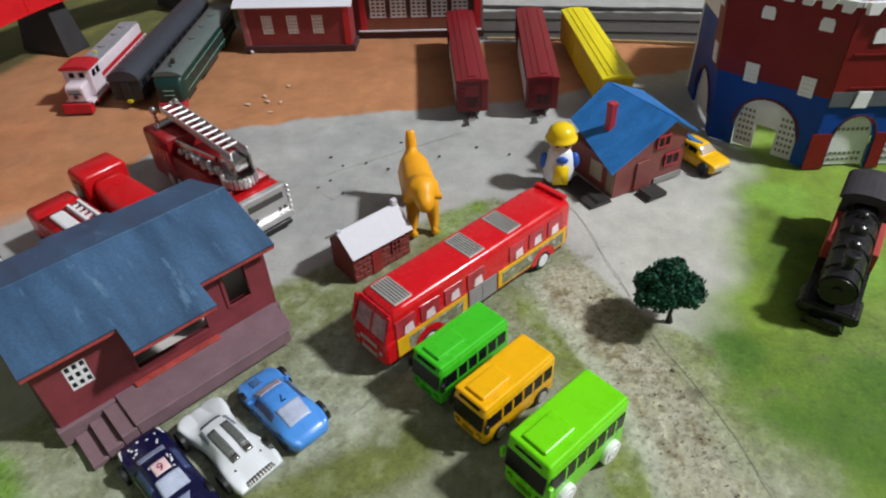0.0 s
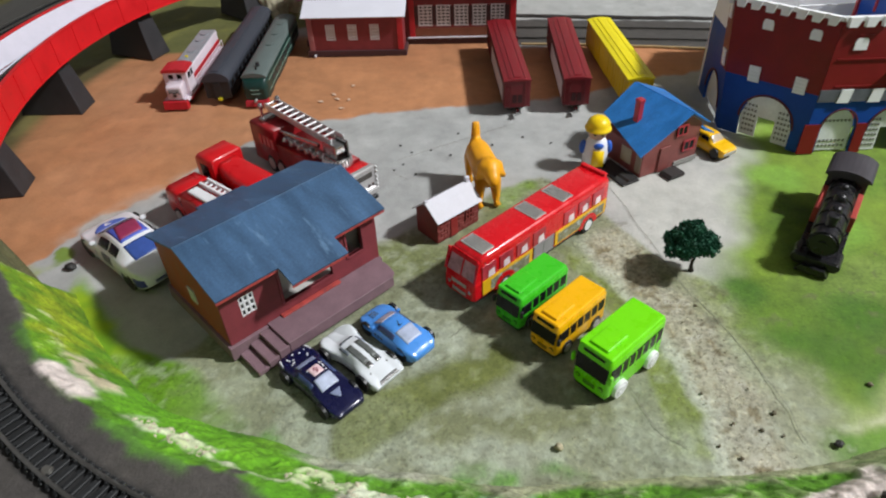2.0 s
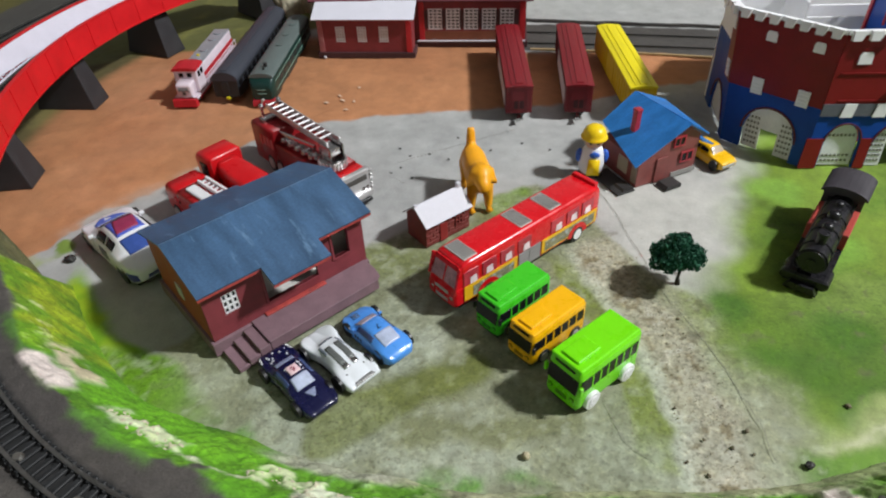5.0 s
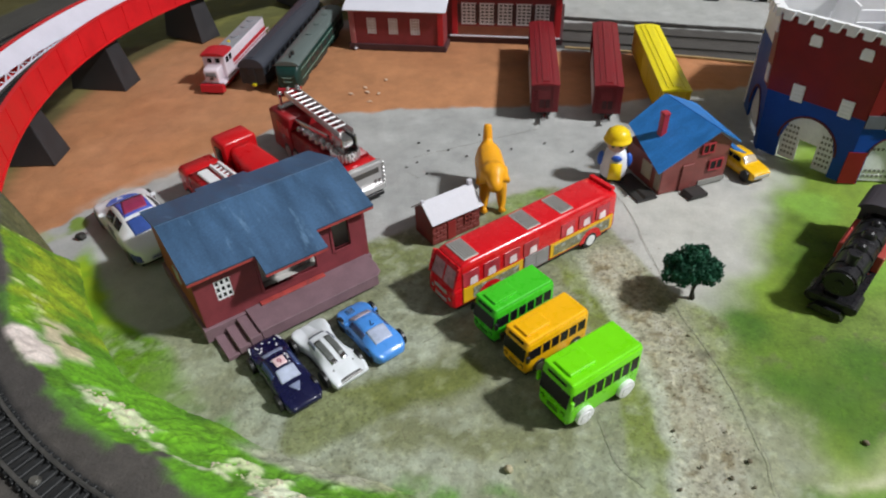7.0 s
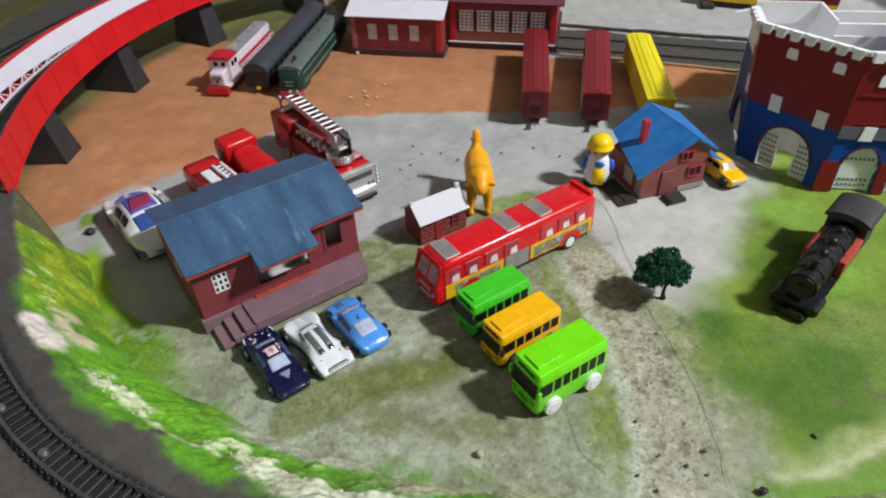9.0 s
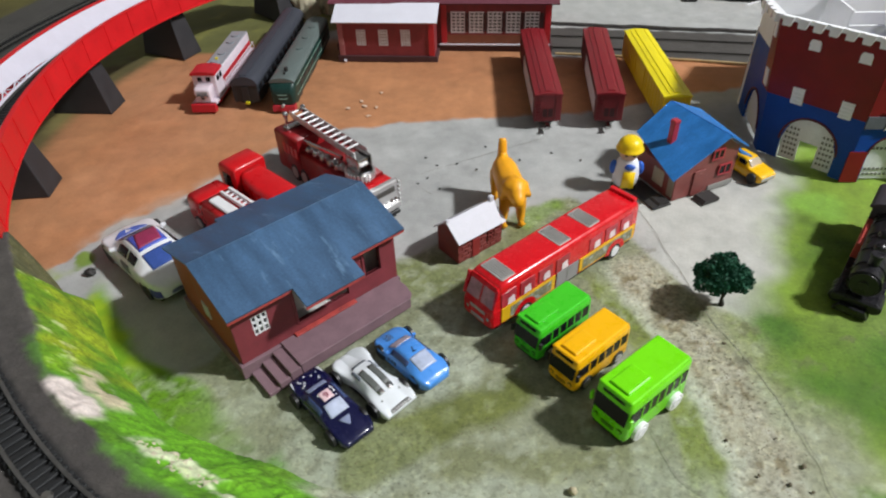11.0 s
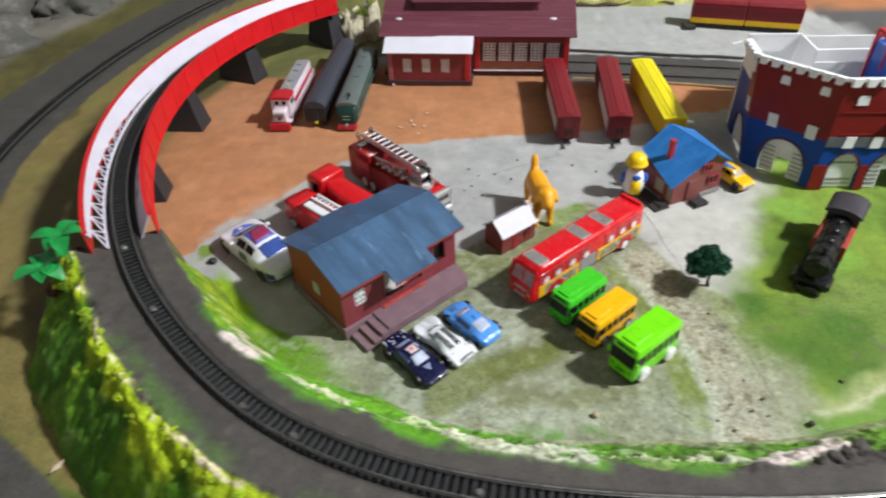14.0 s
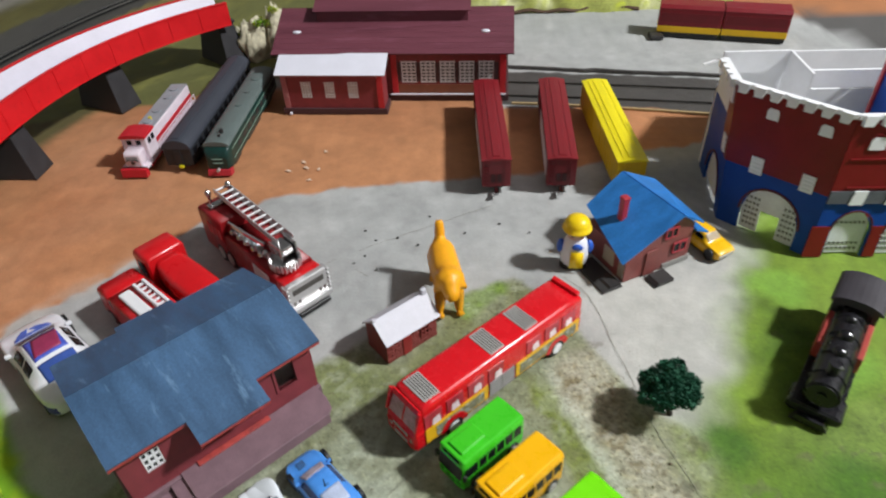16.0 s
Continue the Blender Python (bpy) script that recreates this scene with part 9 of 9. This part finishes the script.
dog_balls += limb((-0.026, 0, 0.042), (-0.0285, 0, 0.0570), 0.0062, 0.0050, 8)
skin("toy_dog", dog_balls, "orange-yellow plastic toy dog standing behind the hut", "toy dog", -0.0375, 0.5615, -80, plastic("dog_orange", lin("#eda51c"), rough=0.4, var=0.1))

# helmeted figure: one mesh, with painted areas
bm = bmesh.new()
fig_mats = [plastic("figure_white", lin("#e2e4ec"), rough=0.35), plastic("figure_yellow", lin("#efcb14"), rough=0.32), plastic("figure_blue", lin("#2f5fc0"), rough=0.35), M["black"], plastic("figure_peach", lin("#caa58e"), rough=0.4)]


def fig(make, index):
    seen = set(bm.faces)
    make()
    for f in bm.faces:
        if f not in seen:
            f.material_index = index
            f.smooth = True


fig(lambda: [cyl(bm, (s * 0.0048, 0, 0.0), (s * 0.0048, 0, 0.0045), 0.0062, 0.0052, n=16, bevel=0.001) for s in (-1, 1)], 3)
fig(lambda: loft(bm, [[(r * math.cos(a), 0.82 * r * math.sin(a), z) for a in (2 * math.pi * k / 20 for k in range(20))] for z, r in ((0.0040, 0.0085), (0.0060, 0.0102), (0.0140, 0.0108), (0.0210, 0.0100), (0.0270, 0.0078), (0.0290, 0.0060))]), 0)
fig(lambda: ball(bm, (0, -0.0005, 0.0340), 0.0078, (1, 0.95, 0.95), 12), 4)
fig(lambda: loft(bm, [[(r * math.cos(a), r * math.sin(a) * 1.02, z) for a in (2 * math.pi * k / 22 for k in range(22))] for z, r in ((0.0368, 0.0110), (0.0379, 0.0110), (0.0385, 0.0098), (0.0415, 0.0096), (0.0443, 0.0084), (0.0466, 0.0058), (0.0478, 0.0018))]), 1)
fig(lambda: box(bm, -0.0009, 0.0009, -0.0050, 0.0050, 0.0440, 0.0470, 0.0008), 1)
fig(lambda: [ball(bm, (s * 0.0105, 0.0005, 0.0190), 0.0042, (0.8, 0.9, 1.5), 10) for s in (-1, 1)], 2)
fig(lambda: ball(bm, (0.0012, -0.0078, 0.0238), 0.0036, (1.2, 0.5, 0.8), 8), 2)
fig(lambda: slab(bm, [(-0.0042, -0.0092, 0.0055), (0.0062, -0.0088, 0.0055), (0.0058, -0.0092, 0.0205), (-0.0034, -0.0094, 0.0205)], 0.0012), 1)
fig(lambda: [ball(bm, (s * 0.0030, -0.0071, 0.0345), 0.0013, n=6) for s in (-1, 1)], 3)
figure = part("toy_figure", bm, fig_mats, None, "white plastic toy builder figure with yellow helmet")
figure.matrix_basis = pose(0.0900, 0.6060, 0, 0, 0, -5) @ Matrix.Scale(1.30, 4)
tagged(figure, category="toy figure")

# ---------------------------------------------------------------- trees and plants
def leaf_clump(centers, radii, count, size, seed, flat=0.75):
    """Many small crumpled leaf shards filling uneven lobes."""
    rng = np.random.RandomState(seed)
    verts, faces = [], []
    for _ in range(count):
        k = rng.randint(len(centers))
        d = rng.normal(size=3)
        d /= np.linalg.norm(d)
        p = np.array(centers[k]) + d * radii[k] * rng.uniform(0.55, 1.08) * np.array([1, 1, flat])
        a, b = rng.normal(size=3), rng.normal(size=3)
        a /= np.linalg.norm(a)
        b -= a * (a @ b)
        b /= np.linalg.norm(b)
        c = np.cross(a, b)
        s = size * rng.uniform(0.6, 1.3)
        i = len(verts)
        verts += [tuple(p + s * (-a)), tuple(p + s * (0.6 * b + 0.25 * c)), tuple(p + s * a), tuple(p + s * (-0.6 * b + 0.2 * c)), tuple(p + s * 0.35 * c)]
        faces += [(i, i + 1, i + 4), (i + 1, i + 2, i + 4), (i + 2, i + 3, i + 4), (i + 3, i, i + 4)]
    return verts, faces


def leafy(name, verts, faces, material, parent, label=""):
    me = bpy.data.meshes.new(name)
    me.from_pydata(verts, [], faces)
    me.materials.append(material)
    ob = new(name, me)
    if parent:
        ob.parent = parent
    return tagged(ob, label=label)


M["leaf_dark"] = surface("tree_dark_green", lin("#175038"), rough=0.7, var=0.35, scale=120, bump=0.2)
tree = thing("model_tree", 0.1435, 0.4250, 0, 0, "small dark green model tree with black trunk", "tree")
bm = bmesh.new()
tube(bm, [(0.001, 0, 0), (0.0, 0, 0.006), (0.0008, 0, 0.014), (0, 0, 0.024)], [0.0026, 0.0015, 0.0014, 0.0010], 8)
for k in range(6):
    a = 2 * math.pi * k / 6 + 0.3
    tube(bm, [(0, 0, 0.012 + 0.001 * k), (0.006 * math.cos(a), 0.006 * math.sin(a), 0.019), (0.015 * math.cos(a), 0.015 * math.sin(a), 0.026)], [0.0011, 0.0008, 0.0004], 6)
part("trunk", bm, surface("trunk_dark", (0.02, 0.016, 0.013), rough=0.7), tree, "black trunk and limbs")
rng = random.Random(9)
cs, rs = [], []
for k in range(26):
    a, r = 2.4 * k + rng.uniform(-0.2, 0.2), 0.0195 * math.sqrt((k + 1) / 26)
    cs.append((r * math.cos(a) - 0.004, r * math.sin(a) * 0.95, 0.0335 - 14 * r * r + rng.uniform(-0.004, 0.002)))
    rs.append(rng.uniform(0.0060, 0.0080))
cs.append((-0.004, 0, 0.034)), rs.append(0.009)
v, f = leaf_clump(cs, rs, 9500, 0.0015, 5, 0.75)
leafy("crown", v, f, M["leaf_dark"], tree, "dense crown of dark green clumps")
tree.scale = (1.03, 1.03, 1.24)

M["palm_leaf"] = plastic("plastic_leaf_green", lin("#1d8a40"), rough=0.35, var=0.25)
plant = thing("plastic_plant", -0.5340, 0.3580, 0.058, 0, "bright green plastic plant beside the bridge end", "plant")
bm = bmesh.new()
rng = random.Random(21)
for k in range(16):
    ball(bm, (rng.uniform(-0.016, 0.016), rng.uniform(-0.022, 0.014), rng.uniform(-0.012, 0.008)), rng.uniform(0.005, 0.010), (1, 1, 0.8), 5)
part("soil_clump", bm, surface("brown_clump", lin("#4a2a20"), rough=0.8, var=0.3, scale=200, bump=0.6), plant, "brown clump at its foot")
for (ox, oy, oz), base_a in (((0.002, 0.004, 0.056), 0.2), ((-0.014, -0.020, 0.034), 0.9)):
    bm = bmesh.new()
    tube(bm, [(0, 0, 0.0), (ox * 0.6, oy * 0.6, oz * 0.6), (ox, oy, oz)], 0.0012, 6)
    part("stem", bm, M["palm_leaf"], plant, "green stem")
    for k in range(6):
        a = base_a + 2 * math.pi * k / 6 + 0.25 * math.sin(k * 2.3)
        d, s = Vector((math.cos(a), math.sin(a), 0.10)), Vector((-math.sin(a), math.cos(a), 0))
        L, W = 0.022 + 0.006 * (k % 2), 0.0092
        bm = bmesh.new()
        rows = []
        for i in range(7):
            t = i / 6
            w = W * math.sin(math.pi * min(1, t * 0.86 + 0.10)) * (1.0 if t < 1 else 0.1)
            c = Vector((ox, oy, oz)) + d * (L * t) + Vector((0, 0, 0.006 * math.sin(t * 2.6) - (0.004 + 0.006 * (k % 3)) * t * t))
            rows.append([c - s * w + Vector((0, 0, 0.0012)), c, c + s * w + Vector((0, 0, 0.0012)), c + s * w * 0.98 + Vector((0, 0, 0.0005)), c - Vector((0, 0, 0.0007)), c - s * w * 0.98 + Vector((0, 0, 0.0005))])
        loft(bm, rows)
        part("leaf", bm, M["palm_leaf"], plant, "pointed green leaf")

# ---------------------------------------------------------------- flock, rocks and small things on the ground
def clump_field(name, spots, material, label, seed, shard=0.0016):
    """Foam flock: uneven clumps of small shards, joined as one scatter."""
    verts, faces = [], []
    for i, (x, y, z, r, n) in enumerate(spots):
        rng = random.Random(seed * 1000 + i)
        cs = [(x + rng.uniform(-r, r) * 0.6, y + rng.uniform(-r, r) * 0.6, z + rng.uniform(0, r) * 0.6) for _ in range(4)]
        v, f = leaf_clump(cs, [r * 0.62] * 4, n, shard, seed * 77 + i, 0.7)
        k = len(verts)
        verts += v
        faces += [tuple(q + k for q in t) for t in f]
    ob = leafy(name, verts, faces, material, None, label)
    return tagged(ob, category="flock", kind="stuff")


def lump_field(name, spots, material, label, seed, flat=0.75, torn=0.0, rugged=1.0):
    """Matted flock: soft uneven cushions pressed together, joined as one scatter."""
    shapes = {}
    for level in (2, 3):
        ico = bmesh.new()
        bmesh.ops.create_icosphere(ico, subdivisions=level, radius=1.0)
        shapes[level] = [v.co.copy() for v in ico.verts], [tuple(v.index for v in f.verts) for f in ico.faces]
        ico.free()
    verts, faces = [], []
    for i, (x, y, z, r) in enumerate(spots):
        rng = random.Random(seed * 500 + i)
        sx, sy, sz = (r * rng.uniform(0.8, 1.4) for _ in range(3))
        shift = Vector((seed * 3.1 + i * 1.7, i * 0.9, 0))
        base, tris = shapes[3 if r > 0.0025 else 2]
        k = len(verts)
        for c in base:
            q = 1 + torn * noise.noise(c * 2.6 - shift) + rugged * (0.38 * noise.noise(c * 1.4 + shift) + 0.16 * noise.noise(c * 3.6 + shift) + 0.07 * noise.noise(c * 9.0 + shift))
            verts.append((x + c.x * q * sx, y + c.y * q * sy, z + c.z * q * sz * flat))
        faces += [tuple(v + k for v in t) for t in tris]
    return tagged(leafy(name, verts, faces, material, None, label), category="flock", kind="stuff")


M["flock_lime"] = surface("flock_lime", lin("#a9b61c"), rough=0.9, var=0.3, scale=90, bump=0.7, depth=0.0015, worn=lin("#6b9420"), worn_amount=0.22, worn_scale=70)
M["rock_white"] = surface("plaster_rock", lin("#c3bca2"), rough=0.85, var=0.18, scale=120, bump=0.6, depth=0.001)
M["rock_pink"] = surface("plaster_rock_pink", lin("#c4afa6"), rough=0.85, var=0.18, scale=120, bump=0.6, depth=0.001)
M["rock_dark"] = surface("dark_rock", lin("#45413e"), rough=0.8, var=0.2, scale=150, bump=0.5)
M["pebble"] = surface("pebble_tan", lin("#6f6652"), rough=0.8, var=0.25, scale=200, bump=0.4, per_object=0.3)


def on_bank(frac, d):
    i = int(np.clip(frac, 0, 1) * (bx.shape[0] - 1))
    j = int(np.argmin(np.abs(cross - d)))
    return float(bx[i, j]), float(by[i, j]), float(bz[i, j])


rng = random.Random(3)
rim_lumps = []
for k in range(46):
    f = rng.uniform(0.68, 0.975)
    x, y, z = on_bank(f, rng.gauss(0.058, 0.004))
    r = rng.uniform(0.0022, 0.0046)
    rim_lumps.append((x, y, z - r * 0.55, r))
lump_field("flock_cushions", rim_lumps, M["flock_lime"], "matted yellow-lime flock along the bank rim", 1, 0.62, 0.3, 0.9)


def rock(x, y, z, sx, sy, sz, seed, material, label, name="rock", cat="rock"):
    bm = bmesh.new()
    bmesh.ops.create_icosphere(bm, subdivisions=4 if sx > 0.008 else 3, radius=1.0)
    for v in bm.verts:
        k = 1 + 0.30 * noise.noise(v.co * 1.6 + Vector((seed * 7.1, 0, 0))) + 0.22 * noise.noise(v.co * 3.7 + Vector((0, seed * 3.3, 0))) + 0.13 * noise.noise(v.co * 9 + Vector((0, 0, seed)))
        v.co = v.co * k
        v.co = Vector((v.co.x * sx, v.co.y * sy, v.co.z * sz))
    ob = part(name, bm, material, None, label, smooth=True)
    ob.matrix_basis = pose(x, y, z, 0, 0, seed * 47 % 360)
    return tagged(ob, category=cat)


# crumbs of cream plaster along the crest, and the lumps where the bank breaks off
rng = random.Random(41)
crumbs = []
for k in range(190):
    f0, f1, d0, d1 = rng.choice(((0.585, 0.650, -0.058, -0.036), (0.645, 0.672, -0.062, -0.042), (0.668, 0.705, -0.072, -0.052), (0.745, 0.800, -0.061, -0.046), (0.745, 0.800, -0.061, -0.046), (0.52, 0.585, -0.052, -0.043)))
    x, y, z = on_bank(rng.uniform(f0, f1), rng.uniform(d0, d1))
    r = rng.uniform(0.0006, 0.0015)
    crumbs.append((x, y, z - r * 0.35, r))
tagged(lump_field("plaster_crumbs", crumbs, M["rock_white"], "crumbs of cream plaster along the bank crest", 7, 0.6, 0.5), category="plaster")
for k, (x, y, z, sx, sy, sz) in enumerate(((0.144, 0.154, 0.0735, 0.006, 0.0045, 0.0030), (0.155, 0.161, 0.072, 0.007, 0.005, 0.0036), (0.167, 0.167, 0.070, 0.006, 0.005, 0.0036), (0.180, 0.174, 0.067, 0.008, 0.006, 0.004))):
    rock(x, y, z, sx, sy, sz, k + 40, M["rock_dark"], "dark lump of rock on the bank edge")
rock(0.294, 0.208, 0.052, 0.012, 0.009, 0.008, 45, M["rock_pink"], "large pinkish plaster rock on the bank")
x, y, z = on_bank(0.978, 0.060)
clump_field("flock_clumps", [(x + 0.004, y - 0.010, z - 0.006, 0.013, 2200)], M["flock_lime"], "round yellow-lime bush at the bridge end", 9, 0.0012)

# brown stones at the end of the bridge, beside the leafy plant
for k, (x, y, z, sx) in enumerate(((-0.556, 0.398, 0.046, 0.019), (-0.567, 0.383, 0.036, 0.015))):
    rock(x, y, z, sx, sx * 0.8, sx * 0.75, 60 + k, surface("stone_brown", lin("#3f2a22"), rough=0.6, var=0.25, scale=120, bump=0.4), "rounded dark brown stone pressed into the bank")
# pebbles and grit on the yard
stone_x, stone_y = -0.001, 0.2450
rock(stone_x, stone_y, 0.0010, 0.0032, 0.0028, 0.0026, 80, surface("pebble_cream", lin("#b5aa8c"), rough=0.7, var=0.2), "small cream pebble on the clay", "pebble", "pebble")
rng = random.Random(12)
verts, faces = [], []
for k in range(800):
    if k < 420:
        t = rng.random()
        x, y = 0.098 + 0.036 * min(1, t * 1.6) + rng.gauss(0, 0.012), 0.46 - 0.24 * t + rng.gauss(0, 0.012)
    else:
        x, y = rng.uniform(-0.25, 0.15), rng.uniform(0.24, 0.5)
    s = rng.uniform(0.00025, 0.0007) * (1.8 if rng.random() < 0.06 else 1)
    i = len(verts)
    pts = [(x + s * rng.uniform(0.6, 1.2), y, 0), (x, y + s * rng.uniform(0.6, 1.2), 0), (x - s, y, 0), (x, y - s, 0), (x, y, s * 0.9)]
    verts += [(a, b, c) for a, b, c in pts]
    faces += [(i, i + 1, i + 4), (i + 1, i + 2, i + 4), (i + 2, i + 3, i + 4), (i + 3, i, i + 4)]
tagged(leafy("grit", verts, faces, surface("grit_brown", lin("#857a62"), rough=0.85, var=0.4, scale=200), None, "dark grit scattered over the clay"), category="grit", kind="stuff")
for k, (x, y, s) in enumerate(((0.190, 0.242, 0.0034), (0.157, 0.269, 0.0019), (0.121, 0.233, 0.0016), (0.135, 0.380, 0.0015), (0.156, 0.250, 0.0012), (0.143, 0.255, 0.0016), (0.125, 0.261, 0.0013), (-0.437, 0.455, 0.0055), (0.109, 0.243, 0.0013), (0.111, 0.288, 0.0012), (0.237, 0.292, 0.0022))):
    rock(x, y, s * 0.3, s, s * 0.8, s * 0.6, 100 + k, M["dark_metal"] if k in (7, 0) else M["pebble"], "small dark pebble on the board" if k in (7, 0) else "small brown pebble on the clay", "pebble", "pebble")

# flecks of white plaster on the orange clay
flake_mat = surface("white_fleck", lin("#d2bba6"), rough=0.8, var=0.15, scale=150)
for k, (x, y) in enumerate(((-0.244, 0.790), (-0.214, 0.769), (-0.206, 0.794), (-0.229, 0.811), (-0.205, 0.837), (-0.222, 0.797))):
    rng = random.Random(k)
    bm = bmesh.new()
    n = 11
    prism(bm, [(0.0054 * rng.uniform(0.3, 1.1) * math.cos(2 * math.pi * i / n), 0.0026 * rng.uniform(0.2, 1.1) * math.sin(2 * math.pi * i / n)) for i in range(n)], "z", 0, 0.00006)
    ob = part("plaster_fleck", bm, flake_mat, None, "white plaster fleck on orange clay")
    ob.matrix_basis = pose(x, y, 0.0002, 0, 0, rng.uniform(0, 180))
    tagged(ob, category="fleck", group="plaster flecks")
for k, (x, y) in enumerate(((-0.130, 0.665), (-0.116, 0.648), (-0.093, 0.652), (-0.070, 0.640), (-0.135, 0.610), (-0.125, 0.622), (-0.110, 0.600), (-0.06, 0.690), (0.018, 0.676), (0.05, 0.66), (-0.02, 0.66))):
    rock(x, y, 0.0004, 0.0016, 0.0011, 0.0008, 130 + k, M["dark_metal"], "tiny dark chip on the concrete", "chip", "chip")

# paper scrap at the foot of the outer slope
bm = bmesh.new()
slab(bm, [(-0.0075, -0.0012, 0.0), (0.002, -0.0034, 0.0012), (0.0085, 0.0012, 0.0030), (-0.001, 0.0026, 0.0012)], 0.0003)
scrap = part("paper_scrap", bm, flake_mat, None, "torn white paper scrap at the foot of the slope")
scrap.matrix_basis = pose(-0.481, 0.172, 0.002, 0, 0, 50)
tagged(scrap, category="paper scrap")

# fine cracks in the concrete
crack_mat = surface("crack_dark", lin("#7d7b6e"), rough=0.9, var=0.2)
for pts in (((-0.165, 0.610), (-0.119, 0.639), (-0.054, 0.676), (0.011, 0.711)), ((-0.150, 0.618), (-0.142, 0.606), (-0.130, 0.600), (-0.118, 0.590)), ((0.078, 0.589), (0.100, 0.557), (0.117, 0.481), (0.130, 0.414), (0.153, 0.347), (0.162, 0.308), (0.168, 0.278), (0.169, 0.244)), ((0.060, 0.292), (0.065, 0.276), (0.072, 0.256), (0.088, 0.242)), ((-0.075, 0.352), (-0.055, 0.372), (-0.040, 0.388)), ((-0.128, 0.480), (-0.09, 0.520), (-0.05, 0.545))):
    c, ln = spline(pts, 60)
    c = c + np.stack([fuzz(c[:, 0], c[:, 1], 60, 5), fuzz(c[:, 0], c[:, 1], 60, 6)], 1) * 0.0012
    bm = bmesh.new()
    sweep(bm, c, [(-0.00022, 0), (0.00022, 0), (0, 0.0001)], 0.0002)
    tagged(part("ground_crack", bm, crack_mat, None, "thin dark crack across the concrete", kind="structure"))

# ---------------------------------------------------------------- back of the board: sidings, kerb, hedge
M["siding_rail"] = surface("siding_rail", lin("#2b2926"), rough=0.6, var=0.2)
for k, y0 in enumerate((0.990, 1.036)):
    siding = thing("siding_track", 0, 0, 0, label="dark rail let into the grey siding bed", category="railway track")
    bm = bmesh.new()
    c, _ = spline([(0.02, y0), (0.20, y0 - 0.020), (0.45, y0 - 0.055), (0.9, y0 - 0.12)], 40)
    sweep(bm, c, [(-0.0010, 0), (0.0010, 0), (0.0008, 0.0022), (-0.0008, 0.0022)], 0.0005)
    part("rail", bm, M["siding_rail"], siding, "dark rail")
bm = bmesh.new()
c, _ = spline([(0.03, 1.093), (0.20, 1.066), (0.45, 1.028), (0.9, 0.955)], 60)
c[:, 1] += 0.004 * fuzz(c[:, 0], c[:, 1], 30, 8)
sweep(bm, c, [(-0.004, 0), (0.004, 0), (0.003, 0.003), (-0.003, 0.0035)], 0)
part("kerb", bm, surface("ballast_edge", lin("#3d3a38"), rough=0.8, var=0.25, scale=150, bump=0.5), None, "dark ragged edge of the ballast", kind="structure")
bm = bmesh.new()
c, _ = spline([(0.045, 0.9635), (0.12, 0.955), (0.24, 0.935), (0.33, 0.918)], 40)
sweep(bm, c, [(-0.002, 0), (0.002, 0), (0.002, 0.0025), (-0.002, 0.0025)], 0)
part("edging", bm, surface("tan_edging", lin("#a08a63"), rough=0.7, var=0.15), None, "thin tan edging strip in front of the sidings", kind="structure")

# yellow-green painted bank along the back
hx, hy = np.meshgrid(np.linspace(-0.05, 0.47, 90), np.linspace(0, 1, 26), indexing="ij")
h1, h2, h3 = fuzz(hx, hy * 0.3, 14, 31), fuzz(hx, hy * 0.3, 40, 32), fuzz(hx, hy * 0.3, 90, 33)
yy = 1.335 + 0.07 * hy + 0.008 * h1
zz = 0.105 * hy ** 0.7 + 0.006 * h2 * (hy > 0.02) + 0.003 * h3 - 0.002
hc = blend(np.ones(hx.shape + (3,)) * np.array(lin("#a9b05c")), step(h1 + 0.5 * h2, 0.0, 0.7), lin("#cdd09a"))
hc = blend(hc, 0.8 * step(h2 + h3 * 0.5, 0.2, 0.8), lin("#b5c02c"))
mesh_grid("back_bank", hx, yy, zz, np.clip(hc, 0, 1), M["bank"], None, "yellow-green painted bank along the back", "structure")
bm = bmesh.new()
c, _ = spline([(0.02, 1.326), (0.10, 1.333), (0.155, 1.330), (0.22, 1.340), (0.30, 1.336)], 60)
tube(bm, [(p[0], p[1], 0.004 + 0.002 * math.sin(i * 0.5)) for i, p in enumerate(c)], 0.0035, 7)
tagged(part("twig", bm, surface("twig_bark", lin("#5a4636"), rough=0.85, var=0.3, scale=200, bump=0.5), None, "dark dry twig lying along the back bank"), category="twig")
# ragged plaster lump behind the coaches
for k, (x, y, z, sx, sz) in enumerate(((-0.372, 1.150, 0.02, 0.026, 0.050), (-0.342, 1.165, 0.03, 0.020, 0.055), (-0.400, 1.165, 0.015, 0.022, 0.035))):
    rock(x, y, z, sx, 0.016, sz, 200 + k, M["rock_white"], "ragged pale plaster outcrop with lime flock")
clump_field("flock_clumps", [(-0.355, 1.140, 0.060, 0.012, 300), (-0.385, 1.145, 0.045, 0.010, 250), (-0.335, 1.146, 0.078, 0.010, 200), (-0.40, 1.15, 0.035, 0.010, 200)], M["flock_lime"], "lime flock on the plaster outcrop", 11)
# rough plaster mound beyond the outer line
for k, (x, y, sx, sy, sz) in enumerate(((-1.20, 1.15, 0.14, 0.13, 0.05), (-1.30, 1.32, 0.22, 0.15, 0.14), (-1.08, 1.36, 0.10, 0.08, 0.05))):
    rock(x, y, 0.0, sx, sy, sz, 300 + k, surface("mound_grey", lin("#5f5e58"), rough=0.85, var=0.2, scale=12, bump=0.5, worn=lin("#86827a"), worn_amount=0.1, worn_scale=14), "grey plaster mound beyond the outer line", "mound", "plaster mound")
